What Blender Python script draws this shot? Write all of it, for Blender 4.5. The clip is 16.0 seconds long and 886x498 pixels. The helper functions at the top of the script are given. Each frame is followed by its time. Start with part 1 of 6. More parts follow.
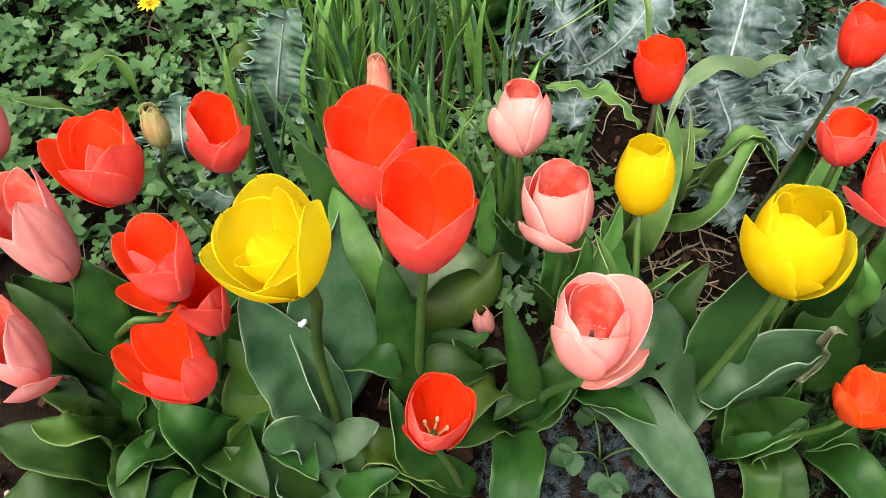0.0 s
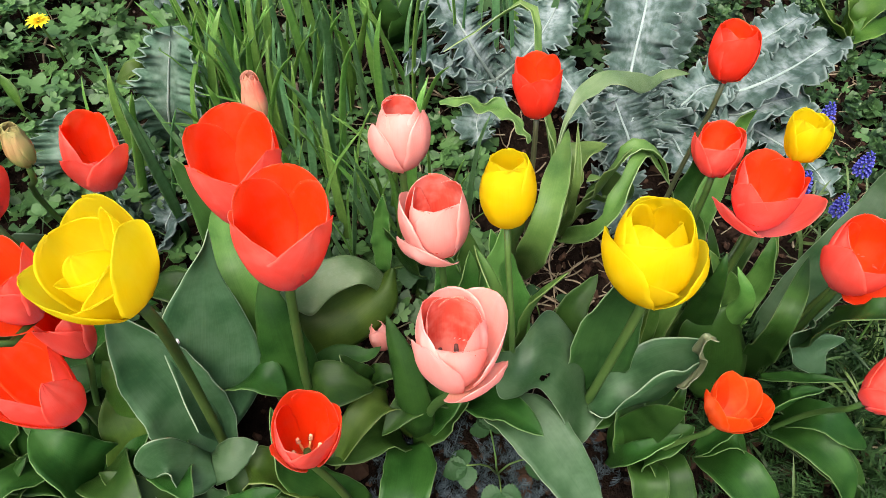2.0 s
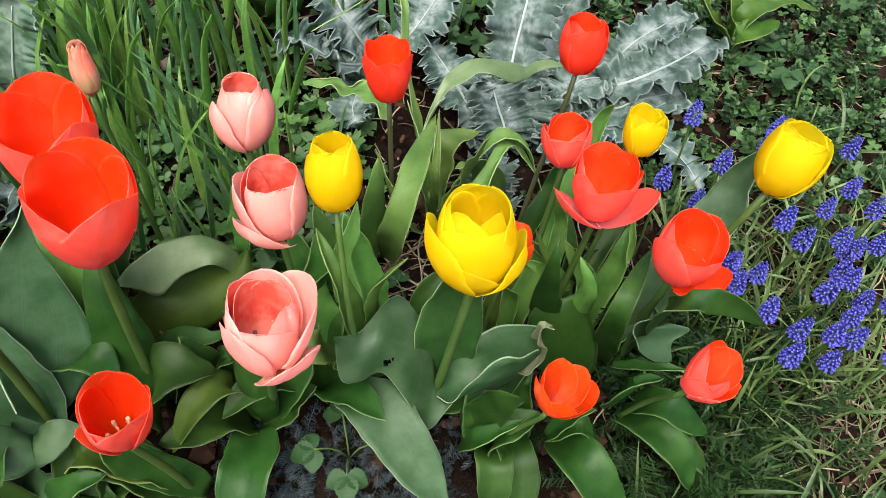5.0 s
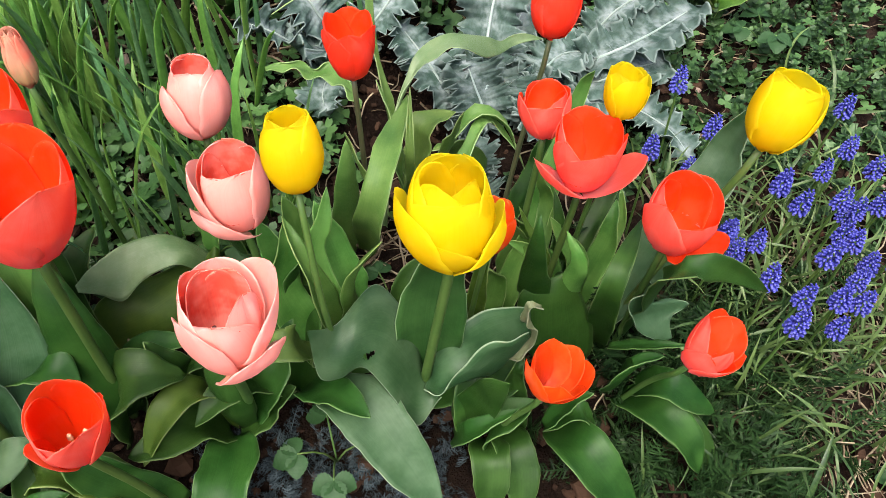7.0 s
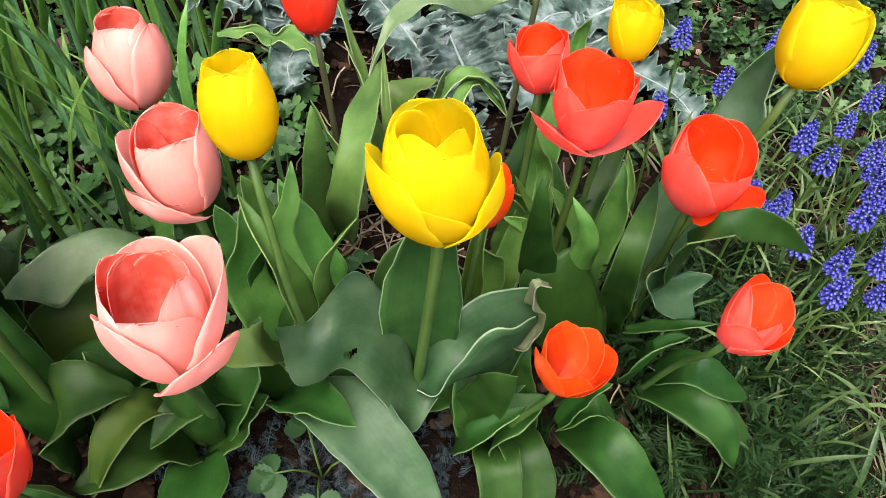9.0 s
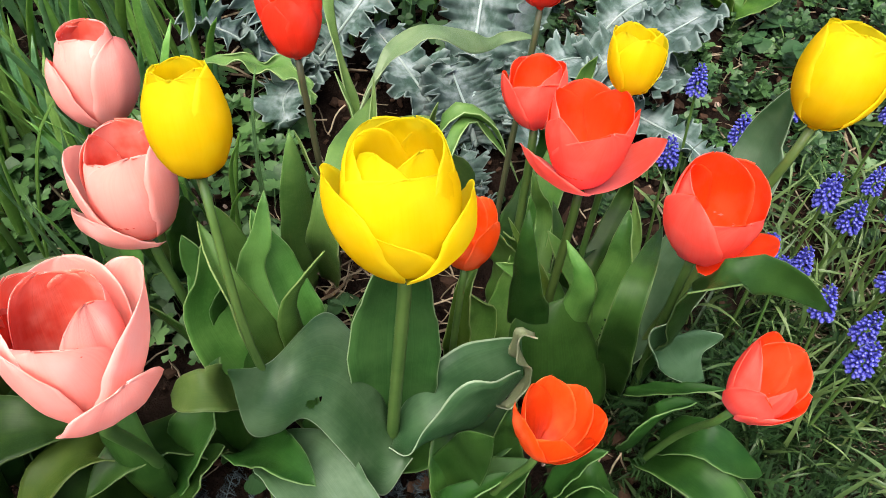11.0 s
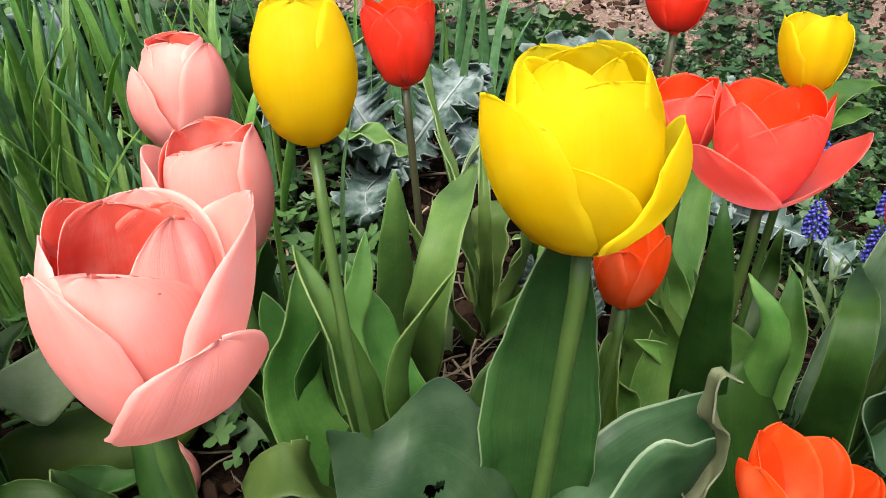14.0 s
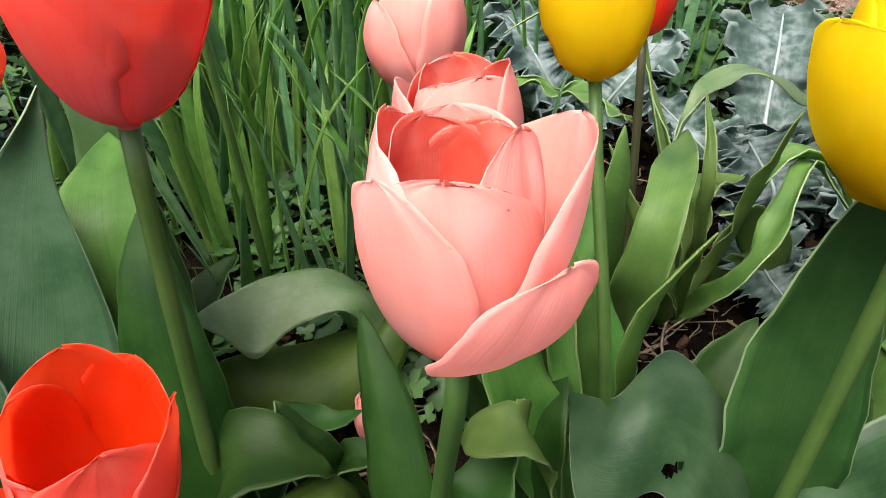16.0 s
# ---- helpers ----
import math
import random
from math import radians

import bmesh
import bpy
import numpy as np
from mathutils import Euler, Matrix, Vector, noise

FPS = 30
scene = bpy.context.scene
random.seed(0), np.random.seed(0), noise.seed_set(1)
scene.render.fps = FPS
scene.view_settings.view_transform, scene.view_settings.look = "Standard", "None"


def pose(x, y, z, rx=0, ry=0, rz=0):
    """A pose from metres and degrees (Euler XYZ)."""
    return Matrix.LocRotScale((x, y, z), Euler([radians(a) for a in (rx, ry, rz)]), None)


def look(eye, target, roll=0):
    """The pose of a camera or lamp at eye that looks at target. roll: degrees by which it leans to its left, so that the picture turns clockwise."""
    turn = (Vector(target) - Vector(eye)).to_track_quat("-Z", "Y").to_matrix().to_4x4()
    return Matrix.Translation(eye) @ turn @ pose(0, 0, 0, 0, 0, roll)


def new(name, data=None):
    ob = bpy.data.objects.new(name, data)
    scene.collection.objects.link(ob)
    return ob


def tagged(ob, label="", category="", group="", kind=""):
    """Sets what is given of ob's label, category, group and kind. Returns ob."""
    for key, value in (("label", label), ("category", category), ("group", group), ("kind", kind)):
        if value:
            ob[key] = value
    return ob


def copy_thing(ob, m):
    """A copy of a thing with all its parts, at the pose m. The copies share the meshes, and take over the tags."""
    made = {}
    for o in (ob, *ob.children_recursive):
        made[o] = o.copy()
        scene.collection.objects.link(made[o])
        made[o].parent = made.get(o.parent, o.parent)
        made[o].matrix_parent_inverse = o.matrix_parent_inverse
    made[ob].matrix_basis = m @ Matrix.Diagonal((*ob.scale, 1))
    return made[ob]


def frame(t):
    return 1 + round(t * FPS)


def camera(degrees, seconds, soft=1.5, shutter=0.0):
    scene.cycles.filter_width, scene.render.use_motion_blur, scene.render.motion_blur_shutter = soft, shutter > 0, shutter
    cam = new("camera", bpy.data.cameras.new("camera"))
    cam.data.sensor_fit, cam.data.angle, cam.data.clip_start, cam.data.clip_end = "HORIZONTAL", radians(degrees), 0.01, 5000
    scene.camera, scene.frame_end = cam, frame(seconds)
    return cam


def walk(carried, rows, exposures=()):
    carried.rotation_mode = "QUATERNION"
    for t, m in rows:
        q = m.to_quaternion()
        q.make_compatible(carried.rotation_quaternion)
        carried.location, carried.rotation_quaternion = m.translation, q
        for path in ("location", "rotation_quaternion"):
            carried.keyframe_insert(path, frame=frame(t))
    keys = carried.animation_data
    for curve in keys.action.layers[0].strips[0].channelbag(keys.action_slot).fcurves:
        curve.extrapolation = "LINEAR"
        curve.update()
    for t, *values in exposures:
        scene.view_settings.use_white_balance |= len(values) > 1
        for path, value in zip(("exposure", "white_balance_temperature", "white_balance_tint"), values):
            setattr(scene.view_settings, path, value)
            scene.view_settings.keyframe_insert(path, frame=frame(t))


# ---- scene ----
cam = camera(63.3, 16.0, soft=0.7)
PATH = [
    (0, (0.0003, -0.0000, 0.8053), (-0.0244, 0.3663, 0.3308), -4.89),
    (0.5, (0.0191, -0.0002, 0.8077), (0.0021, 0.3674, 0.3338), -3.82),
    (1, (0.0383, 0.0011, 0.8081), (0.0281, 0.3705, 0.3355), -2.94),
    (1.5, (0.0543, 0.0010, 0.8086), (0.0510, 0.3753, 0.3397), -3.05),
    (2, (0.0778, -0.0020, 0.8052), (0.0849, 0.3725, 0.3365), -2.01),
    (2.5, (0.0959, -0.0041, 0.8082), (0.1230, 0.3670, 0.3376), 1.16),
    (3, (0.1081, -0.0020, 0.8090), (0.1447, 0.3685, 0.3385), 2.82),
    (3.5, (0.1205, -0.0001, 0.8110), (0.1634, 0.3711, 0.3415), 4.44),
    (4, (0.1448, -0.0059, 0.8047), (0.1958, 0.3602, 0.3320), 4.90),
    (4.2, (0.1563, -0.0059, 0.8082), (0.2088, 0.3561, 0.3326), 5.21),
    (6.3, (0.1818, -0.0101, 0.7815), (0.2421, 0.3576, 0.3112), 4.30),
    (6.5, (0.1840, -0.0088, 0.7760), (0.2449, 0.3603, 0.3069), 3.24),
    (7, (0.1955, 0.0023, 0.7568), (0.2518, 0.3665, 0.2832), 2.09),
    (7.5, (0.2011, 0.0137, 0.7415), (0.2562, 0.3757, 0.2661), 1.79),
    (8, (0.2015, 0.0247, 0.7170), (0.2538, 0.3851, 0.2402), 0.33),
    (8.5, (0.2017, 0.0332, 0.6920), (0.2545, 0.3964, 0.2173), -1.08),
    (9, (0.2040, 0.0424, 0.6665), (0.2685, 0.4082, 0.1953), -0.03),
    (9.2, (0.2014, 0.0479, 0.6544), (0.2710, 0.4192, 0.1883), -0.37),
    (11.3, (0.2435, 0.0604, 0.6168), (0.2877, 0.4669, 0.1777), -0.58),
    (11.5, (0.2416, 0.0619, 0.6125), (0.2873, 0.4660, 0.1714), -2.15),
    (12, (0.2390, 0.0769, 0.5704), (0.2756, 0.4966, 0.1432), -4.20),
    (12.5, (0.2276, 0.0916, 0.5312), (0.2530, 0.5394, 0.1326), -5.67),
    (13, (0.2059, 0.0831, 0.4758), (0.2306, 0.5772, 0.1362), -5.74),
    (13.5, (0.1989, 0.0743, 0.4762), (0.2333, 0.5799, 0.1551), -4.49),
    (14, (0.1751, 0.0779, 0.4668), (0.2107, 0.5924, 0.1601), -3.27),
    (14.5, (0.1521, 0.0783, 0.4664), (0.1695, 0.5998, 0.1702), -2.44),
    (15, (0.1216, 0.0768, 0.4564), (0.1164, 0.6067, 0.1751), -2.83),
    (15.5, (0.1053, 0.0835, 0.4428), (0.0834, 0.6113, 0.1584), -3.62),
    (16, (0.1039, 0.0932, 0.4431), (0.0479, 0.6015, 0.1292), -3.99),
]
walk(cam, [(t, look(eye, target, roll)) for t, eye, target, roll in PATH], [(0, 1.4), (4.2, 1.4), (6.5, 1.5), (9.2, 1.55), (12.5, 1.44), (14, 1.38), (16, 1.35)])

# ---- light: a bright overcast sky with a broad, veiled sun ----
world = bpy.data.worlds.new("sky")
scene.world = world
world.use_nodes = True
sky = world.node_tree.nodes.new("ShaderNodeTexSky")
sky.sky_type, sky.sun_disc = "NISHITA", False
sky.sun_elevation, sky.sun_rotation = radians(66), radians(205)
sky.air_density, sky.dust_density, sky.ozone_density = 0.7, 6.0, 0.6
back = world.node_tree.nodes["Background"]
back.inputs["Strength"].default_value = 0.125
world.node_tree.links.new(sky.outputs[0], back.inputs["Color"])
sun = new("sun", bpy.data.lights.new("sun", "SUN"))
sun.data.energy, sun.data.angle, sun.data.color = 2.0, radians(50), (1.0, 0.965, 0.92)
sun.matrix_world = look((0, 0, 0), (0.17, 0.36, -0.9))

# ---- materials ----
class Tree:
    """A material's node tree with short ways to add nodes."""

    def __init__(self, name):
        self.m = bpy.data.materials.new(name)
        self.m.use_nodes = True
        self.t = self.m.node_tree
        self.bsdf = self.t.nodes["Principled BSDF"]
        self.out = self.t.nodes["Material Output"]

    def add(self, kind, **inputs):
        n = self.t.nodes.new(kind)
        for key, value in inputs.items():
            self.put(n.inputs[key.replace("_", " ")], value)
        return n

    def put(self, socket, value):
        if isinstance(value, bpy.types.NodeSocket):
            self.t.links.new(value, socket)
        elif isinstance(value, tuple) and len(value) == 3 and socket.type == "RGBA":
            socket.default_value = (*value, 1)
        else:
            socket.default_value = value

    def math(self, op, a, b=0.0, clamp=False):
        n = self.t.nodes.new("ShaderNodeMath")
        n.operation, n.use_clamp = op, clamp
        self.put(n.inputs[0], a)
        self.put(n.inputs[1], b)
        return n.outputs[0]

    def mix(self, f, a, b):
        n = self.t.nodes.new("ShaderNodeMix")
        n.data_type = "RGBA"
        self.put(n.inputs[0], f)
        self.put(n.inputs[6], a)
        self.put(n.inputs[7], b)
        return n.outputs[2]

    def coords(self, scale, source="Object", rot=(0, 0, 0)):
        c = self.t.nodes.new("ShaderNodeTexCoord")
        m = self.t.nodes.new("ShaderNodeMapping")
        m.inputs["Scale"].default_value = scale
        m.inputs["Rotation"].default_value = rot
        self.t.links.new(c.outputs[source], m.inputs["Vector"])
        return m.outputs[0]

    def noise(self, vec, scale, detail=3.0, rough=0.55):
        return self.add("ShaderNodeTexNoise", Vector=vec, Scale=scale, Detail=detail, Roughness=rough).outputs["Fac"]

    def ramp(self, f, lo, hi):
        n = self.t.nodes.new("ShaderNodeMapRange")
        n.interpolation_type = "SMOOTHSTEP"
        for i, v in zip((0, 1, 2), (f, lo, hi)):
            self.put(n.inputs[i], v)
        return n.outputs[0]

    def uv(self):
        c = self.t.nodes.new("ShaderNodeTexCoord")
        s = self.t.nodes.new("ShaderNodeSeparateXYZ")
        self.t.links.new(c.outputs["UV"], s.inputs[0])
        return s.outputs[0], s.outputs[1]

    def bump(self, h, strength, dist):
        n = self.add("ShaderNodeBump", Height=h, Strength=strength, Distance=dist)
        self.t.links.new(n.outputs[0], self.bsdf.inputs["Normal"])

    def random(self):
        return self.t.nodes.new("ShaderNodeObjectInfo").outputs["Random"]

    def island(self):
        return self.t.nodes.new("ShaderNodeNewGeometry").outputs["Random Per Island"]

    def done(self, colour, rough, thin=0.0, thin_colour=None, spec=0.5):
        self.put(self.bsdf.inputs["Base Color"], colour)
        self.put(self.bsdf.inputs["Roughness"], rough)
        self.bsdf.inputs["Specular IOR Level"].default_value = spec
        if thin:
            tr = self.add("ShaderNodeBsdfTranslucent", Color=thin_colour or colour)
            mx = self.add("ShaderNodeMixShader", Fac=thin)
            self.t.links.new(self.bsdf.outputs[0], mx.inputs[1])
            self.t.links.new(tr.outputs[0], mx.inputs[2])
            self.t.links.new(mx.outputs[0], self.out.inputs["Surface"])
        return self.m


def petal_material(name, main, edge, base, base_end, streak, rough=0.5, thin=0.55, glow=0.48):
    k = Tree(name)
    u, v = k.uv()
    fine = k.noise(k.coords((46, 1.6, 1), "UV"), 1.0, 5, 0.65)
    broad = k.noise(k.coords((1, 1, 1)), 42.0, 3)
    mid = k.math("SUBTRACT", 1.0, k.math("MULTIPLY", k.math("ABSOLUTE", k.math("SUBTRACT", u, 0.5)), 2.0))
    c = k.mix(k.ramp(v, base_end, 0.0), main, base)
    c = k.mix(k.math("MULTIPLY", k.ramp(fine, 0.42, 0.68), 0.5), c, streak)
    c = k.mix(k.math("MULTIPLY", k.ramp(broad, 0.42, 0.7), 0.6), c, edge)
    ribs = k.noise(k.coords((120, 2.5, 1), "UV"), 1.0, 3)
    c = k.mix(k.math("MULTIPLY", k.ramp(ribs, 0.5, 0.75), 0.3), c, streak)
    rim = k.math("MAXIMUM", k.ramp(mid, 0.1, 0.0), k.ramp(v, 0.94, 1.0))
    c = k.mix(k.math("MULTIPLY", rim, 0.22), c, edge)
    hue = k.add("ShaderNodeHueSaturation", Color=c, Value=k.math("ADD", 0.93, k.math("MULTIPLY", k.random(), 0.14)))
    k.bump(k.math("ADD", fine, k.math("MULTIPLY", broad, 1.5)), 0.4, 0.0009)
    soft_light = k.add("ShaderNodeGamma", Color=hue.outputs[0], Gamma=glow)
    return k.done(hue.outputs[0], rough, thin, soft_light.outputs[0], spec=0.35)


RED_IN = petal_material("petal_red_inside", (0.94, 0.06, 0.004), (0.94, 0.1, 0.03), (0.55, 0.03, 0.004), 0.15, (0.9, 0.04, 0.003), thin=0.55)
RED_OUT = petal_material("petal_red_outside", (0.93, 0.15, 0.11), (0.94, 0.27, 0.22), (0.9, 0.33, 0.4), 0.5, (0.92, 0.1, 0.065), thin=0.6)
VIVID_OUT = petal_material("petal_scarlet_outside", (0.88, 0.055, 0.02), (0.89, 0.12, 0.08), (0.76, 0.12, 0.1), 0.3, (0.84, 0.035, 0.014))
# red throat of its own, deepened over the petal to paint the cup's inner shade
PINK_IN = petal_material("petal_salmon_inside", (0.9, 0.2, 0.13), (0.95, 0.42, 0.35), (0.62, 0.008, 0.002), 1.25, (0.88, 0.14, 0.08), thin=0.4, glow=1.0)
PINK_OUT = petal_material("petal_pink_outside", (0.93, 0.45, 0.385), (0.95, 0.58, 0.53), (0.93, 0.52, 0.36), 0.3, (0.94, 0.38, 0.31), thin=0.52)
YELLOW = petal_material("petal_yellow", (0.9, 0.75, 0.01), (0.92, 0.8, 0.03), (0.92, 0.72, 0.02), 0.5, (0.88, 0.68, 0.005), thin=0.84)
ORANGE = petal_material("petal_orange", (0.86, 0.1, 0.006), (0.9, 0.25, 0.09), (0.84, 0.3, 0.05), 0.3, (0.8, 0.065, 0.004))
# orange inside; its dark base colour also paints shade down in the cup
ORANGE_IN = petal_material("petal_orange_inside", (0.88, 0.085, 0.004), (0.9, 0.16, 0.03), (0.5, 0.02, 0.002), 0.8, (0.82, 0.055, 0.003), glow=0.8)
BUD = petal_material("petal_bud", (0.72, 0.4, 0.27), (0.78, 0.1, 0.06), (0.55, 0.5, 0.22), 0.7, (0.75, 0.3, 0.2))
BUD_GREEN = petal_material("petal_green_bud", (0.34, 0.34, 0.12), (0.48, 0.24, 0.12), (0.22, 0.3, 0.08), 0.9, (0.3, 0.34, 0.12), thin=0.3)


def foliage(name, dark, light, margin, vein=130, rough=0.42, thin=0.22, thin_colour=(0.27, 0.52, 0.11), rim=0.026, bloom=0.0, spec=0.32, relief=0.0008):
    k = Tree(name)
    u, v = k.uv()
    lines = k.noise(k.coords((vein, 0.9, 1), "UV"), 1.0, 3)
    spots = k.noise(k.coords((1, 1, 1)), 28.0, 4, 0.6)
    fine = k.noise(k.coords((1, 1, 1)), 260.0, 2)
    mid = k.math("SUBTRACT", 1.0, k.math("MULTIPLY", k.math("ABSOLUTE", k.math("SUBTRACT", u, 0.5)), 2.0))
    c = k.mix(k.ramp(k.math("ADD", k.math("MULTIPLY", lines, 0.42), k.math("MULTIPLY", spots, 0.78)), 0.4, 0.84), dark, light)
    c = k.mix(k.math("MULTIPLY", k.ramp(fine, 0.48, 0.75), 0.35), c, light)
    if bloom:
        c = k.mix(k.math("MULTIPLY", k.ramp(spots, 0.35, 0.7), bloom), c, (0.2, 0.27, 0.23))
    c = k.mix(k.math("MULTIPLY", k.ramp(mid, rim * 0.75, rim * 0.25), 0.5), c, margin)
    hue = k.add("ShaderNodeHueSaturation", Color=c, Hue=k.math("ADD", 0.485, k.math("MULTIPLY", k.random(), 0.03)), Value=k.math("ADD", 0.82, k.math("MULTIPLY", k.random(), 0.36)))
    k.bump(k.math("ADD", lines, k.math("MULTIPLY", spots, 1.4)), 0.32, relief)
    return k.done(hue.outputs[0], rough, thin, thin_colour, spec=spec)


LEAF_GREY = foliage("tulip_leaf_glaucous", (0.0172, 0.0550, 0.0175), (0.0542, 0.1084, 0.0434), (0.336, 0.416, 0.272), bloom=0.08, rough=0.48, spec=0.24, thin=0.12)
LEAF_BLOOM = foliage("tulip_leaf_waxy", (0.0151, 0.0477, 0.0158), (0.0491, 0.0972, 0.0360), (0.336, 0.416, 0.272), bloom=0.07, rough=0.42, spec=0.28, thin=0.12)
LEAF_GREEN = foliage("tulip_leaf_green", (0.0063, 0.0287, 0.0039), (0.0302, 0.0781, 0.0134), (0.16, 0.24, 0.088), rough=0.42, spec=0.18, thin=0.1)
LEAF_PALE = foliage("tulip_leaf_yellowish", (0.0213, 0.0589, 0.0068), (0.0725, 0.1288, 0.0204), (0.24, 0.304, 0.112), spec=0.2, thin=0.18)
LEAF_SATIN = foliage("tulip_leaf_satin", (0.0120, 0.0422, 0.0075), (0.0388, 0.0880, 0.0211), (0.272, 0.352, 0.184), rough=0.46, spec=0.26, thin=0.08)
LEAF_FRESH = foliage("tulip_leaf_fresh", (0.0302, 0.1011, 0.0149), (0.1097, 0.2322, 0.0506), (0.28, 0.36, 0.14), rough=0.38, spec=0.26, thin=0.2)
LEAF_LIGHT = foliage("tulip_leaf_light", (0.0499, 0.1092, 0.0221), (0.1297, 0.2090, 0.0510), (0.34, 0.42, 0.2), rough=0.4, spec=0.25, thin=0.2)
# base colours raised to paint the sky's highlight on arching leaves, besides real gloss
LEAF_SHEEN = foliage("tulip_leaf_sheen", (0.075, 0.15, 0.05), (0.19, 0.27, 0.13), (0.4, 0.48, 0.28), rough=0.36, spec=0.45, thin=0.22)
LEAF_DRY = foliage("withered_leaf", (0.13, 0.165, 0.08), (0.25, 0.28, 0.16), (0.36, 0.36, 0.26), rough=0.6)
STEM = foliage("tulip_stem", (0.0384, 0.0864, 0.01728), (0.0816, 0.1392, 0.03264), (0.096, 0.16, 0.052), vein=9, rim=0.001, thin=0.1)
STEM_DARK = foliage("tulip_stem_purplish", (0.044, 0.056, 0.024), (0.08, 0.08, 0.04), (0.08, 0.08, 0.04), vein=9, rim=0.001, thin=0.05)
BLADE = foliage("grass_blade", (0.04, 0.12, 0.045), (0.14, 0.275, 0.12), (0.1296, 0.216, 0.1008), vein=14, thin=0.3, rim=0.2)
BLADE_LIGHT = foliage("fresh_grass_blade", (0.066, 0.1725, 0.02925), (0.165, 0.3277, 0.06825), (0.195, 0.285, 0.09), vein=14, thin=0.35, rim=0.2)
POPPY_RIB = foliage("poppy_midrib", (0.204, 0.272, 0.238), (0.323, 0.3825, 0.3485), (0.425, 0.4845, 0.442), vein=8, rim=0.001, thin=0.05)



def poppy_material(name, dark, light, bloom, edge):
    k = Tree(name)
    u, v = k.uv()
    p = k.coords((1, 1, 1))
    mid = k.math("SUBTRACT", 1.0, k.math("MULTIPLY", k.math("ABSOLUTE", k.math("SUBTRACT", u, 0.5)), 2.0))
    blotch, cells, fine = k.noise(p, 38.0, 4, 0.6), k.noise(p, 150.0, 4, 0.6), k.noise(p, 520.0, 2)
    c = k.mix(k.ramp(k.math("ADD", k.math("MULTIPLY", blotch, 0.85), k.math("MULTIPLY", cells, 0.25)), 0.38, 0.74), dark, light)
    meal = k.math("MULTIPLY", k.ramp(mid, 0.35, 1.0), k.ramp(k.math("ADD", blotch, k.math("MULTIPLY", cells, 0.25)), 0.45, 0.85))
    c = k.mix(k.math("MULTIPLY", meal, 0.6), c, bloom)
    c = k.mix(k.math("MULTIPLY", k.ramp(mid, 0.16, 0.02), 0.7), c, edge)
    c = k.mix(k.math("MULTIPLY", k.ramp(fine, 0.5, 0.7), 0.25), c, light)
    hue = k.add("ShaderNodeHueSaturation", Color=c, Value=k.math("ADD", 0.85, k.math("MULTIPLY", k.random(), 0.3)))
    k.bump(k.math("ADD", k.math("MULTIPLY", blotch, 1.2), k.math("MULTIPLY", cells, 0.4)), 0.45, 0.003)
    return k.done(hue.outputs[0], 0.72, 0.12, (0.12, 0.2, 0.1), spec=0.2)


POPPY = poppy_material("poppy_leaf", (0.026, 0.055, 0.041), (0.085, 0.128, 0.113), (0.36, 0.405, 0.41), (0.2, 0.255, 0.235))
POPPY_GREEN = poppy_material("green_poppy_leaf", (0.025, 0.062, 0.036), (0.085, 0.15, 0.1), (0.2, 0.26, 0.22), (0.2, 0.27, 0.22))


def small_leaf(name, dark, light, rough=0.5, thin=0.2, spec=0.4):
    k = Tree(name)
    c = k.mix(k.island(), dark, light)
    n = k.noise(k.coords((1, 1, 1)), 180.0, 3)
    c = k.mix(k.math("MULTIPLY", k.ramp(n, 0.4, 0.75), 0.4), c, light)
    k.bump(n, 0.4, 0.0006)
    return k.done(c, rough, thin, spec=spec)


WEED = small_leaf("weed_leaf", (0.018, 0.062, 0.014), (0.078, 0.165, 0.046))
WEED_DARK = small_leaf("dark_weed_leaf", (0.0128, 0.0416, 0.012), (0.044, 0.1, 0.028))
TOOTHED = small_leaf("toothed_leaf", (0.008, 0.032, 0.0096), (0.0256, 0.068, 0.0208), 0.6, 0.1, 0.25)
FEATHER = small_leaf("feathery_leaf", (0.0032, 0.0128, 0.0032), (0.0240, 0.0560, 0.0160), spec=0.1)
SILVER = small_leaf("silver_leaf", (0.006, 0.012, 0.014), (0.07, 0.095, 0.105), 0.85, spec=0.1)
THIN = small_leaf("thin_leaf", (0.008, 0.026, 0.007), (0.06, 0.105, 0.028), 0.5)
THIN_LIGHT = small_leaf("light_thin_leaf", (0.016, 0.048, 0.011), (0.12, 0.185, 0.055), 0.45)
STRAW = small_leaf("straw", (0.085, 0.0595, 0.034), (0.323, 0.2635, 0.1785), 0.8, 0.0, 0.2)
BARK = small_leaf("bark_crumb", (0.006, 0.004, 0.003), (0.06, 0.034, 0.022), 0.95, 0.0, 0.05)
PEBBLE = small_leaf("pebble", (0.119, 0.085, 0.068), (0.289, 0.2125, 0.17), 0.85, 0.0, 0.3)
STAMEN = small_leaf("stamen", (0.62, 0.3, 0.06), (0.8, 0.5, 0.2), 0.7, 0.0)
ANTHER = small_leaf("anther", (0.05, 0.025, 0.03), (0.12, 0.05, 0.04), 0.8, 0.0)
POLLEN = small_leaf("cream_anther", (0.6, 0.42, 0.2), (0.8, 0.66, 0.42), 0.8, 0.0)
WHITE = small_leaf("white_petal", (0.665, 0.665, 0.646), (0.76, 0.76, 0.741), 0.7, 0.2)
DANDELION = small_leaf("dandelion_floret", (0.75, 0.5, 0.004), (0.85, 0.68, 0.02), 0.6, 0.2)


